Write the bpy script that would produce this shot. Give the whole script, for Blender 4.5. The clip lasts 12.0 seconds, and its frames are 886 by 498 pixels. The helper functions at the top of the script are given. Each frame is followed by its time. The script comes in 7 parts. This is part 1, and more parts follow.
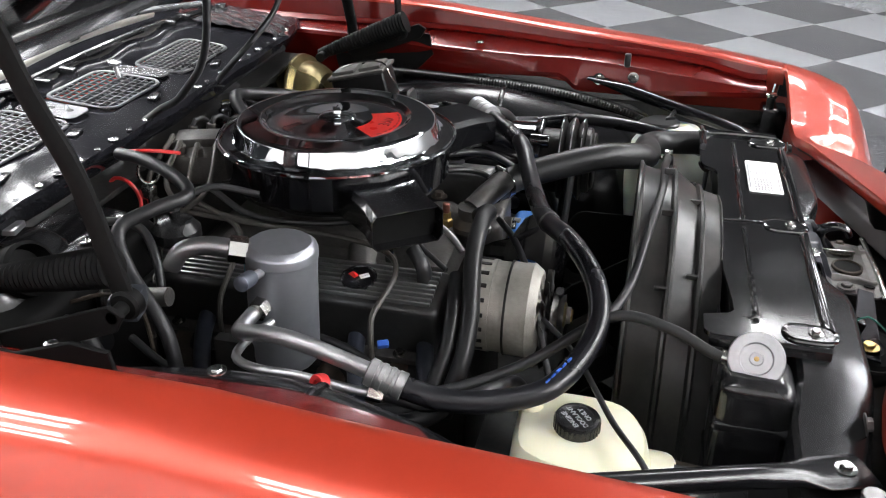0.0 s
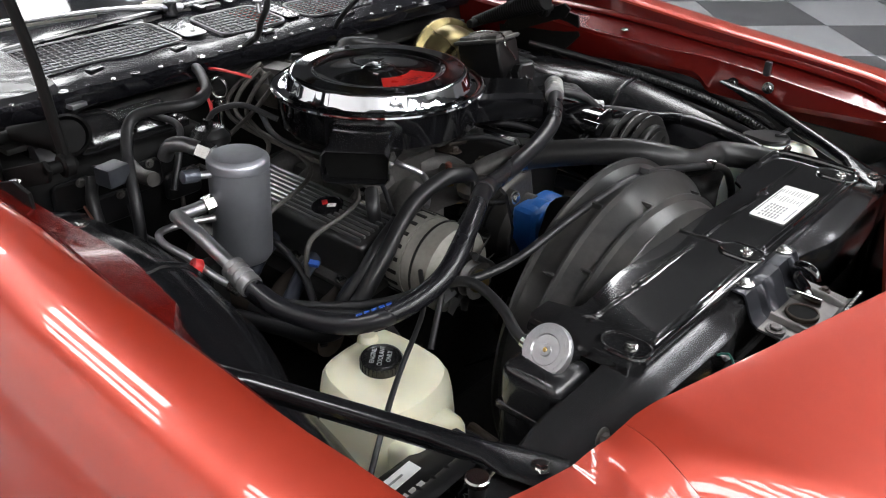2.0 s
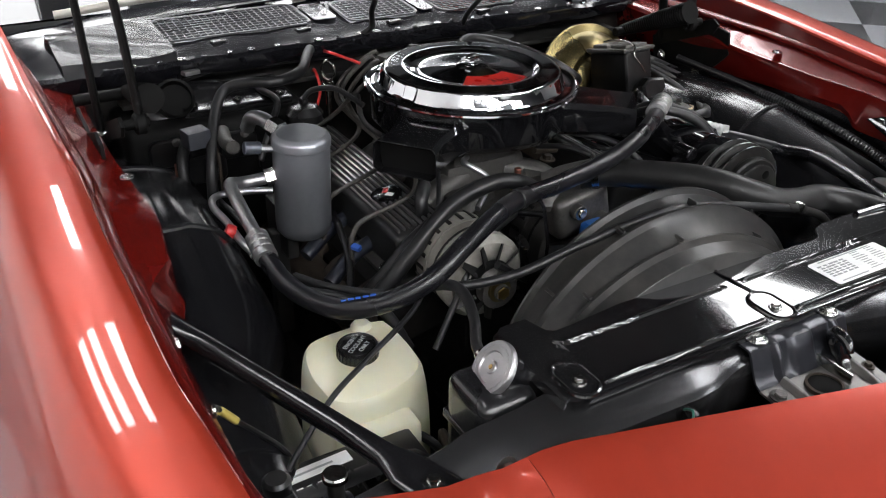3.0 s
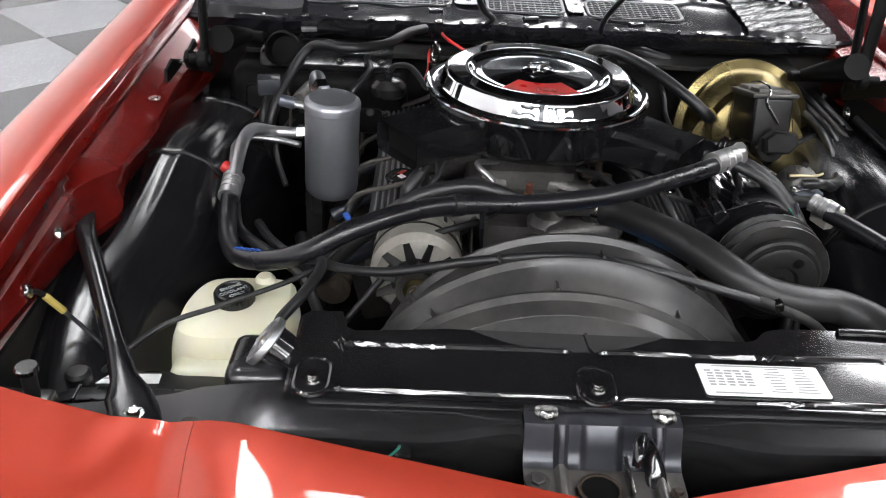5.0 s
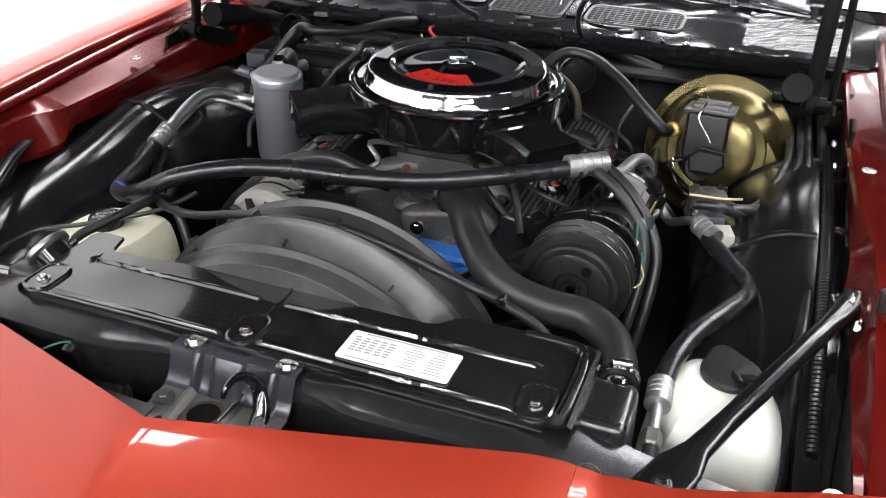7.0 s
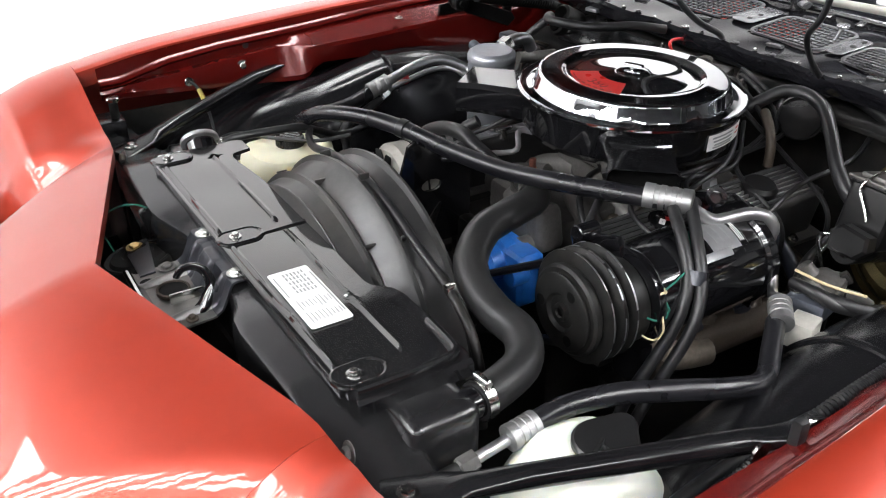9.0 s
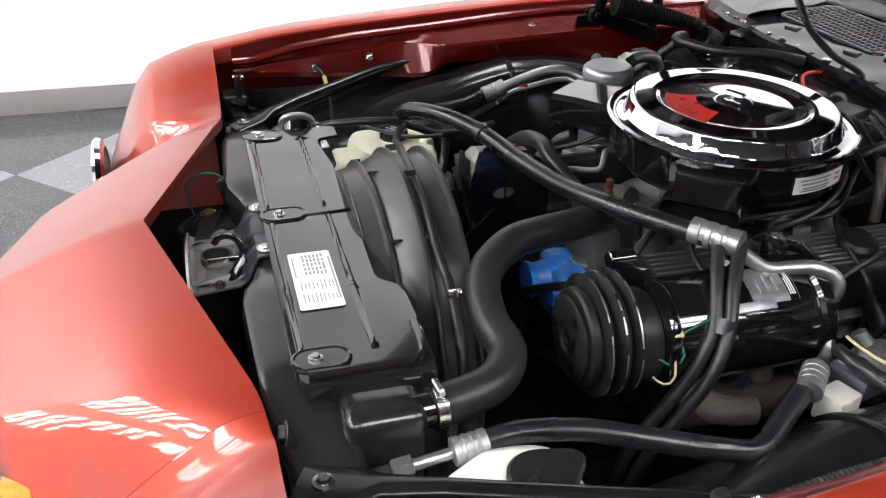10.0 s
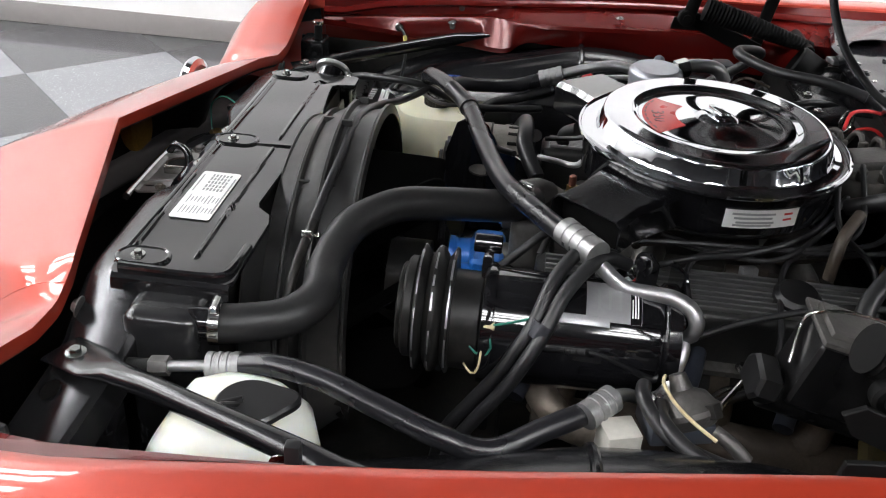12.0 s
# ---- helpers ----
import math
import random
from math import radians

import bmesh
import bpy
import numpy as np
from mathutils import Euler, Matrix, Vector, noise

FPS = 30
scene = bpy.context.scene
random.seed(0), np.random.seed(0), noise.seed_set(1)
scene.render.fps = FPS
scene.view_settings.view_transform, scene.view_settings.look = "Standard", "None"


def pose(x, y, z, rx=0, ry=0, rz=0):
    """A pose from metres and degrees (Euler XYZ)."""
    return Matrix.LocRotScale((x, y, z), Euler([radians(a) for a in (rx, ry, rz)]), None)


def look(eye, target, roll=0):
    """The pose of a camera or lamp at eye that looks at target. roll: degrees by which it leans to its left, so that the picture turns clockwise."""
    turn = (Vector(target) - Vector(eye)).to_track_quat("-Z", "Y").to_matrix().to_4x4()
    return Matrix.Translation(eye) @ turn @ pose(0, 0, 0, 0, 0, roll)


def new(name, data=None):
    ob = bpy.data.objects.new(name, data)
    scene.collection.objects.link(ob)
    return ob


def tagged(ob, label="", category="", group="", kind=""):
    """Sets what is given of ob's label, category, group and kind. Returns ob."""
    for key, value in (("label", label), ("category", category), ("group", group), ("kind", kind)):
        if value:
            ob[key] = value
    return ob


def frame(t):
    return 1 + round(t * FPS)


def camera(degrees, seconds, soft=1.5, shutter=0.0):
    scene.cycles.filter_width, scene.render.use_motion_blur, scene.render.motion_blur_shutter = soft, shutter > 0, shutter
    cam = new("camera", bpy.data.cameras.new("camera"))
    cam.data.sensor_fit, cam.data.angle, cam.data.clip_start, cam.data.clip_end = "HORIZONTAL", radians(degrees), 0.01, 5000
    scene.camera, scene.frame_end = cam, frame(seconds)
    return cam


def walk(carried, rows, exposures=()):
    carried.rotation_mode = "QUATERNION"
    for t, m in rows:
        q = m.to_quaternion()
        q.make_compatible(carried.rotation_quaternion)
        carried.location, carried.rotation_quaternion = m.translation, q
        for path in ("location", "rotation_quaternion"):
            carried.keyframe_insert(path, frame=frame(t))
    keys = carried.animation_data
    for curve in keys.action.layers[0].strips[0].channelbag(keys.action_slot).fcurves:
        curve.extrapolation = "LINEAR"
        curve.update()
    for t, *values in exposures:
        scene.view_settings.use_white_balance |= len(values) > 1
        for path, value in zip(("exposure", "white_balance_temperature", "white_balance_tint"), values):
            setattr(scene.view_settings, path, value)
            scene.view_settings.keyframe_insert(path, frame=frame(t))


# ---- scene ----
cam = camera(53.5, 12.0, soft=1.1)
PATH = [
    (0, (0.493, -1.247, 1.342), (0.086, 0.47, 0.401), 0.6),
    (0.5, (0.653, -1.24, 1.342), (0.052, 0.419, 0.4), 0.5),
    (1, (0.809, -1.21, 1.344), (0.011, 0.356, 0.391), 0.8),
    (1.5, (0.962, -1.159, 1.344), (-0.012, 0.301, 0.384), 0.9),
    (2, (1.101, -1.048, 1.346), (-0.055, 0.261, 0.372), 0.7),
    (2.5, (1.214, -0.915, 1.348), (-0.14, 0.182, 0.367), 0.8),
    (3, (1.291, -0.798, 1.346), (-0.215, 0.081, 0.365), 0.7),
    (3.2, (1.318, -0.748, 1.348), (-0.247, 0.01, 0.361), 0.7),
    (4.8, (1.435, -0.256, 1.35), (-0.29, -0.154, 0.343), 2.8),
    (5, (1.441, -0.189, 1.349), (-0.287, -0.141, 0.342), 3.0),
    (5.5, (1.453, -0.027, 1.351), (-0.276, -0.045, 0.347), 3.8),
    (6, (1.454, 0.151, 1.353), (-0.272, 0.029, 0.35), 3.8),
    (6.5, (1.434, 0.337, 1.356), (-0.264, 0.007, 0.352), 2.5),
    (7, (1.41, 0.512, 1.359), (-0.201, -0.12, 0.356), 0.5),
    (7.2, (1.395, 0.576, 1.362), (-0.169, -0.16, 0.355), 0.4),
    (8.8, (1.073, 0.988, 1.34), (0.077, -0.432, 0.344), -0.1),
    (9, (1.034, 1.01, 1.336), (0.106, -0.458, 0.343), 0.5),
    (9.5, (0.921, 1.066, 1.333), (0.208, -0.519, 0.344), 0.8),
    (10, (0.803, 1.105, 1.327), (0.32, -0.57, 0.348), 1.0),
    (10.5, (0.691, 1.145, 1.324), (0.439, -0.569, 0.324), 1.5),
    (11, (0.577, 1.177, 1.323), (0.532, -0.541, 0.301), 1.9),
    (11.5, (0.434, 1.186, 1.324), (0.523, -0.528, 0.297), 3.0),
    (12, (0.294, 1.182, 1.321), (0.439, -0.532, 0.3), 4.0),
]
walk(cam, [(t, look(eye, target, roll)) for t, eye, target, roll in PATH], exposures=[(0.0, 0.42), (1.2, 0.28), (2.0, -0.14), (2.5, -0.20), (3.0, -0.34), (4.2, -0.08), (5.3, 0.06), (7.0, 0.20), (9.0, 0.19), (10.0, 0.0), (11.0, -0.08), (12.0, -0.14)])

# ---- light ----
world = bpy.data.worlds.new("World")
scene.world = world
world.use_nodes = True
world.node_tree.nodes["Background"].inputs[0].default_value = (0.9, 0.95, 1.0, 1)
world.node_tree.nodes["Background"].inputs[1].default_value = 0.05
scene.view_settings.exposure = 0.0
TUBE_POWER = 27.0
CEILING = 3.5


# ---- materials ----
def mat(name, color, rough=0.5, metal=0.0, coat=0.0, vary=0.12, scale=30.0, bump=0.0, bump_scale=200.0, dirt=0.0, spec=0.5, rough_vary=0.1, dirt_color=(0.12, 0.10, 0.08)):
    """A surface with two scales of variation: broad tone, fine grain; optional dust and relief."""
    m = bpy.data.materials.new(name)
    m.use_nodes = True
    nt = m.node_tree
    n, link = nt.nodes, nt.links.new
    b = n["Principled BSDF"]
    tc = n.new("ShaderNodeTexCoord")
    broad, fine = n.new("ShaderNodeTexNoise"), n.new("ShaderNodeTexNoise")
    broad.inputs["Scale"].default_value, broad.inputs["Detail"].default_value = scale * 0.2, 4
    fine.inputs["Scale"].default_value, fine.inputs["Detail"].default_value = scale * 4, 6
    link(tc.outputs["Object"], broad.inputs["Vector"])
    link(tc.outputs["Object"], fine.inputs["Vector"])
    add = n.new("ShaderNodeMath")
    add.operation = "ADD"
    link(broad.outputs["Fac"], add.inputs[0])
    link(fine.outputs["Fac"], add.inputs[1])
    tone = n.new("ShaderNodeMapRange")
    tone.inputs["From Min"].default_value, tone.inputs["From Max"].default_value = 0.6, 1.4
    tone.inputs["To Min"].default_value, tone.inputs["To Max"].default_value = 1 - vary, 1 + vary
    link(add.outputs[0], tone.inputs["Value"])
    mul = n.new("ShaderNodeVectorMath")
    mul.operation = "SCALE"
    mul.inputs[0].default_value = color
    link(tone.outputs[0], mul.inputs["Scale"])
    out = mul.outputs[0]
    if dirt:
        dn = n.new("ShaderNodeTexNoise")
        dn.inputs["Scale"].default_value, dn.inputs["Detail"].default_value, dn.inputs["Roughness"].default_value = scale * 0.5, 8, 0.7
        link(tc.outputs["Object"], dn.inputs["Vector"])
        ramp = n.new("ShaderNodeMapRange")
        ramp.inputs["From Min"].default_value, ramp.inputs["From Max"].default_value = 0.48, 0.72
        ramp.inputs["To Max"].default_value = dirt
        link(dn.outputs["Fac"], ramp.inputs["Value"])
        mix = n.new("ShaderNodeMix")
        mix.data_type = "RGBA"
        link(ramp.outputs[0], mix.inputs["Factor"])
        link(out, mix.inputs["A"])
        mix.inputs["B"].default_value = (*dirt_color, 1)
        out = mix.outputs["Result"]
    link(out, b.inputs["Base Color"])
    rr = n.new("ShaderNodeMapRange")
    rr.inputs["From Min"].default_value, rr.inputs["From Max"].default_value = 0.3, 0.7
    rr.inputs["To Min"].default_value, rr.inputs["To Max"].default_value = max(0.02, rough * (1 - rough_vary * 2)), min(1, rough * (1 + rough_vary * 2))
    link(broad.outputs["Fac"], rr.inputs["Value"])
    link(rr.outputs[0], b.inputs["Roughness"])
    b.inputs["Metallic"].default_value = metal
    b.inputs["Coat Weight"].default_value = coat
    b.inputs["Coat Roughness"].default_value = 0.03
    b.inputs["Specular IOR Level"].default_value = spec
    if bump:
        bn = n.new("ShaderNodeTexNoise")
        bn.inputs["Scale"].default_value, bn.inputs["Detail"].default_value = bump_scale, 5 if bump_scale > 100 else 1
        link(tc.outputs["Object"], bn.inputs["Vector"])
        bp = n.new("ShaderNodeBump")
        bp.inputs["Strength"].default_value, bp.inputs["Distance"].default_value = bump, 0.002
        link(bn.outputs["Fac"], bp.inputs["Height"])
        link(bp.outputs[0], b.inputs["Normal"])
    return m


def paint_mat():
    """Orange-red metallic car paint under clear lacquer, with fine flake."""
    m = mat("red_metallic_paint", (0.385, 0.036, 0.016), 0.36, 0.45, 0.8, 0.05, 12)
    nt = m.node_tree
    n, link = nt.nodes, nt.links.new
    b = n["Principled BSDF"]
    tc = n.new("ShaderNodeTexCoord")
    vor = n.new("ShaderNodeTexVoronoi")
    vor.inputs["Scale"].default_value = 1800
    link(tc.outputs["Object"], vor.inputs["Vector"])
    bp = n.new("ShaderNodeBump")
    bp.inputs["Strength"].default_value, bp.inputs["Distance"].default_value = 0.12, 0.0006
    link(vor.outputs["Distance"], bp.inputs["Height"])
    link(bp.outputs[0], b.inputs["Normal"])
    return m


PAINT = paint_mat()
# Body red for the flange, with its shade put into the colour.
SHADED_RED = mat("flange_red_with_shade", (0.110, 0.0055, 0.004), 0.20, 0.25, 0.3, 0.12, 10)
GLOSS = mat("gloss_black_paint", (0.006, 0.006, 0.007), 0.11, 0, 0.8, 0.25, 20, 0, 100, 0.04, dirt_color=(0.05, 0.048, 0.045))
PRESSED = mat("semi_gloss_pressed_black", (0.008, 0.008, 0.009), 0.13, 0, 0.5, 0.3, 10, 0, 100, 0.15, spec=0.8, dirt_color=(0.045, 0.043, 0.041))
RAILM = mat("worn_black_painted_steel", (0.085, 0.085, 0.089), 0.25, 0.85, 0, 0.25, 10, 0, 100, 0.2, dirt_color=(0.05, 0.047, 0.044))
FOIL = mat("crumpled_black_sheet", (0.020, 0.020, 0.022), 0.24, 0, 0, 0.3, 14, 0, 100, 0.1, spec=0.34, dirt_color=(0.05, 0.048, 0.046))
PAINTBLK = mat("oily_black_iron", (0.006, 0.006, 0.0065), 0.33, 0, 0, 0.3, 30, 0.05, 120, 0.2, 0.35, dirt_color=(0.03, 0.027, 0.024))
LINERM = mat("black_wheel_housing_paint", (0.006, 0.006, 0.007), 0.20, 0, 0, 0.25, 12, 0, 100, 0.1, dirt_color=(0.04, 0.038, 0.036))
CRIMP = mat("matt_crimped_aluminium", (0.40, 0.40, 0.40), 0.48, 0.9, 0, 0.15, 60, 0.05, 300, 0.35, dirt_color=(0.14, 0.13, 0.12))
BOOT = mat("blue_black_rubber_boot", (0.022, 0.026, 0.038), 0.4, 0, 0, 0.2, 40)
GRIME = mat("rust_brown_grime", (0.060, 0.046, 0.035), 0.6, 0.2, 0, 0.4, 60, 0.2, 200, 0.5, dirt_color=(0.03, 0.024, 0.02))
SATIN = mat("satin_black_paint", (0.010, 0.010, 0.011), 0.25, 0, 0.4, 0.25, 25, 0, 100, 0.12, dirt_color=(0.05, 0.048, 0.045))
DARK = mat("dusty_black_steel", (0.012, 0.012, 0.0118), 0.45, 0, 0, 0.35, 25, 0.15, 80, 0.4, 0.25, dirt_color=(0.052, 0.044, 0.037))
PLASTIC = mat("black_plastic", (0.010, 0.010, 0.0105), 0.28, 0, 0, 0.2, 20, 0.04, 60, 0.2, dirt_color=(0.04, 0.037, 0.035))
RUBBER = mat("black_rubber", (0.011, 0.011, 0.012), 0.40, 0, 0, 0.25, 40, 0.012, 200, 0.15, dirt_color=(0.035, 0.035, 0.035))
HOSEG = mat("glossy_black_hose", (0.009, 0.009, 0.011), 0.29, 0, 0, 0.25, 30, 0, 100, 0.08, dirt_color=(0.03, 0.03, 0.033))
MATTE = mat("matt_moulded_rubber", (0.016, 0.016, 0.0165), 0.42, 0, 0, 0.2, 30, 0.02, 300, 0.25, 0.35, dirt_color=(0.04, 0.038, 0.036))
EXHAUST = mat("scaled_exhaust_steel", (0.24, 0.205, 0.17), 0.55, 0.5, 0, 0.3, 40, 0.2, 200, 0.4, dirt_color=(0.13, 0.10, 0.08))
CHROME = mat("chrome", (0.70, 0.715, 0.735), 0.04, 1, 0, 0.03, 20)
ALU = mat("bare_aluminium", (0.48, 0.48, 0.49), 0.42, 1, 0, 0.12, 40, 0.08, 300, 0.3, dirt_color=(0.18, 0.17, 0.16))
CANISTER = mat("dull_aluminium", (0.40, 0.415, 0.45), 0.38, 0.85, 0, 0.12, 18, 0.05, 200, 0.25, dirt_color=(0.2, 0.2, 0.22))
CAST = mat("cast_aluminium", (0.36, 0.345, 0.31), 0.52, 0.35, 0, 0.2, 40, 0.25, 500, 0.35, dirt_color=(0.16, 0.14, 0.11))
COVER = mat("dark_cast_valve_cover", (0.045, 0.045, 0.045), 0.36, 0.6, 0, 0.2, 30, 0.15, 400, 0.4, dirt_color=(0.05, 0.045, 0.04))
FINS = mat("polished_fin_tops", (0.34, 0.34, 0.34), 0.35, 0.9, 0, 0.15, 30)
STEEL = mat("zinc_plated_steel", (0.52, 0.52, 0.50), 0.2, 1, 0, 0.15, 60, 0.05, 300, 0.3, dirt_color=(0.2, 0.16, 0.1))
GRIMY = mat("grimy_cast_alloy", (0.11, 0.105, 0.10), 0.45, 0.55, 0, 0.35, 40, 0.3, 300, 0.5, dirt_color=(0.036, 0.033, 0.030))
MESHM = mat("worn_grey_mesh", (0.065, 0.065, 0.07), 0.32, 0.35, 0, 0.3, 60)
BARE = mat("scuffed_bare_plate", (0.26, 0.26, 0.27), 0.28, 0.7, 0, 0.3, 25, 0.1, 60, 0.4, dirt_color=(0.05, 0.048, 0.045))
WORN = mat("worn_bare_steel", (0.15, 0.145, 0.14), 0.38, 0.5, 0, 0.25, 30, 0.05, 120, 0.45, dirt_color=(0.10, 0.075, 0.055))
LATCHM = mat("worn_dark_steel", (0.040, 0.042, 0.050), 0.30, 0.5, 0.1, 0.2, 20, 0, 100, 0.12, dirt_color=(0.08, 0.06, 0.045))
GOLD = mat("gold_zinc_plate", (0.205, 0.165, 0.075), 0.30, 0.9, 0, 0.35, 9, 0.03, 60, 0.7, dirt_color=(0.07, 0.055, 0.035))
BLUE = mat("blue_engine_paint", (0.015, 0.13, 0.46), 0.35, 0, 0.2, 0.2, 40, 0.1, 150, 0.15)
CREAM = mat("cream_plastic", (0.74, 0.715, 0.55), 0.38, 0, 0, 0.06, 14, 0.05, 60, 0.18, dirt_color=(0.5, 0.42, 0.25))
CREAM.node_tree.nodes["Principled BSDF"].inputs["Subsurface Weight"].default_value = 0.25
CREAM.node_tree.nodes["Principled BSDF"].inputs["Subsurface Radius"].default_value = (0.02, 0.015, 0.008)
MILK = mat("milky_white_plastic", (0.78, 0.80, 0.72), 0.35, 0, 0, 0.05, 14, 0.05, 60, 0.1, dirt_color=(0.6, 0.6, 0.5))
MILK.node_tree.nodes["Principled BSDF"].inputs["Subsurface Weight"].default_value = 0.25
MILK.node_tree.nodes["Principled BSDF"].inputs["Subsurface Radius"].default_value = (0.02, 0.015, 0.008)
# Near-black for black parts and for hollows, whose shade is in the colour.
VOID = mat("near_black_parts_and_hollows", (0.004, 0.004, 0.004), 0.6, 0, 0, 0.3, 25, 0, 80, 0.1, 0.12, dirt_color=(0.015, 0.013, 0.012))
LABELG = mat("grey_metal_label", (0.30, 0.30, 0.31), 0.35, 0.5, 0, 0.1, 30)
WHITE = mat("white_label_paper", (0.80, 0.80, 0.79), 0.5, 0, 0, 0.03, 30)
INK = mat("grey_print", (0.30, 0.31, 0.31), 0.6, 0, 0, 0.05, 30)
DARKRED = mat("dark_red_print", (0.16, 0.008, 0.008), 0.3, 0, 0.3, 0.05, 30)
RED = mat("red_print", (0.60, 0.025, 0.02), 0.3, 0, 0.3, 0.05, 30)
REDCAP = mat("red_plastic", (0.55, 0.03, 0.03), 0.35, 0, 0, 0.1, 40)
BLUEINK = mat("blue_print", (0.03, 0.10, 0.42), 0.5, 0, 0, 0.1, 40)
YELLOW = mat("yellow_plastic", (0.48, 0.38, 0.10), 0.4, 0, 0, 0.1, 40)
GREENW = mat("green_wire", (0.02, 0.15, 0.11), 0.4, 0, 0, 0.1, 40)
TANW = mat("cream_wire", (0.60, 0.50, 0.30), 0.45, 0, 0, 0.1, 40)
BRASS = mat("brass", (0.52, 0.36, 0.14), 0.35, 1, 0, 0.2, 40)
COPPER = mat("reddish_brass", (0.28, 0.11, 0.08), 0.4, 0.9, 0, 0.2, 40)
BLUEGREY = mat("blue_grey_metal", (0.13, 0.145, 0.18), 0.4, 0.6, 0, 0.2, 30, 0.05, 100, 0.3)
TEAL = mat("turquoise_sticker", (0.10, 0.36, 0.40), 0.45, 0, 0, 0.1, 40)
RELAY = mat("grey_relay_case", (0.032, 0.035, 0.042), 0.4, 0.2, 0, 0.2, 40)
DUSTY = mat("dusty_brown_black_plastic", (0.045, 0.041, 0.036), 0.5, 0, 0, 0.35, 40, 0.1, 120, 0.6, dirt_color=(0.12, 0.11, 0.095))
SHROUDM = mat("dusty_shroud_plastic", (0.026, 0.026, 0.026), 0.33, 0, 0, 0.25, 14, 0.04, 60, 0.55, dirt_color=(0.092, 0.085, 0.077))
WIPERM = mat("pale_satin_wiper_metal", (0.66, 0.64, 0.58), 0.35, 0.35, 0, 0.1, 40)
AMBER = mat("amber_lens", (0.55, 0.30, 0.06), 0.2, 0, 0.5, 0.2, 60)
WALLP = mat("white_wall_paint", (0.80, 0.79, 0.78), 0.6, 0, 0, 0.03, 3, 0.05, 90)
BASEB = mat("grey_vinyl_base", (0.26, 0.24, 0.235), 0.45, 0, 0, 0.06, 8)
# Greys of two walls out of view, set to tune reflections.
GREYW = mat("north_wall_reflection_grey", (0.55, 0.55, 0.56), 0.6, 0, 0, 0.05, 3, 0.05, 90)
DIMW = mat("west_wall_reflection_grey", (0.22, 0.22, 0.225), 0.6, 0, 0, 0.05, 3, 0.05, 90)
COWLB = mat("dusty_gloss_black_cowl", (0.008, 0.008, 0.010), 0.10, 0, 0, 0.3, 20, 0, 100, 0.08, spec=0.34, dirt_color=(0.06, 0.058, 0.056))
CEILP = mat("dark_ceiling", (0.12, 0.12, 0.123), 0.8, 0, 0, 0.03, 4)
GLASSD = mat("dark_windscreen", (0.004, 0.005, 0.006), 0.03, 0, 0, 0.1, 5, spec=0.4)
SEAL = mat("grout", (0.07, 0.07, 0.07), 0.7, 0, 0, 0.1, 30)


def tile_mat(name, color):
    """Vinyl floor tile with stone chips, waxed."""
    m = mat(name, color, 0.16, 0, 0.25, 0.07, 12)
    nt = m.node_tree
    n, link = nt.nodes, nt.links.new
    b = n["Principled BSDF"]
    tc = n.new("ShaderNodeTexCoord")
    v = n.new("ShaderNodeTexNoise")
    v.inputs["Scale"].default_value, v.inputs["Detail"].default_value = 160, 3
    link(tc.outputs["Object"], v.inputs["Vector"])
    chip = n.new("ShaderNodeMapRange")
    chip.inputs["From Min"].default_value, chip.inputs["From Max"].default_value = 0.60, 0.68
    link(v.outputs["Fac"], chip.inputs["Value"])
    old = b.inputs["Base Color"].links[0].from_socket
    mix = n.new("ShaderNodeMix")
    mix.data_type = "RGBA"
    link(chip.outputs[0], mix.inputs["Factor"])
    link(old, mix.inputs["A"])
    mix.inputs["B"].default_value = (*[min(0.9, c * 1.8 + 0.06) for c in color], 1)
    link(mix.outputs["Result"], b.inputs["Base Color"])
    return m


TILE_LIGHT = tile_mat("light_grey_tile", (0.20, 0.206, 0.218))
TILE_DARK = tile_mat("dark_grey_tile", (0.056, 0.057, 0.061))


def glow_mat(name, color, strength):
    m = bpy.data.materials.new(name)
    m.use_nodes = True
    n = m.node_tree.nodes
    e = n.new("ShaderNodeEmission")
    e.inputs[0].default_value, e.inputs[1].default_value = (*color, 1), strength
    m.node_tree.links.new(e.outputs[0], n["Material Output"].inputs[0])
    return m


GLOW = glow_mat("fluorescent_tube_glow", (0.98, 0.985, 1.0), TUBE_POWER)


# ---- mesh helpers ----
def link_mesh(name, bm, material, smooth=0.6):
    bmesh.ops.recalc_face_normals(bm, faces=bm.faces)
    for f in bm.faces:
        f.smooth = True
    for e in bm.edges:
        if len(e.link_faces) == 2 and e.calc_face_angle(0) > smooth:
            e.smooth = False
    me = bpy.data.meshes.new(name)
    bm.to_mesh(me)
    bm.free()
    me.materials.append(material)
    return new(name, me)


def part(name, bm, material, parent, label=""):
    ob = link_mesh(name, bm, material)
    ob.parent = parent
    ob.matrix_parent_inverse = parent.matrix_world.inverted() if parent.type == "EMPTY" and parent.parent is None else Matrix()
    if label:
        ob["label"] = label
    return ob


def thing(name, label, category, at=(0, 0, 0), group="", kind=""):
    ob = new(name)
    ob.empty_display_size = 0.05
    ob.matrix_world = Matrix.Translation(at)
    bpy.context.view_layer.update()
    return tagged(ob, label, category, group, kind)


def solo(name, bm, material, label, category, group="", kind=""):
    return tagged(link_mesh(name, bm, material), label, category, group, kind)


def joined(*bms):
    """One bmesh out of several."""
    out = bmesh.new()
    for b in bms:
        me = bpy.data.meshes.new("tmp")
        b.to_mesh(me)
        b.free()
        out.from_mesh(me)
        bpy.data.meshes.remove(me)
    return out


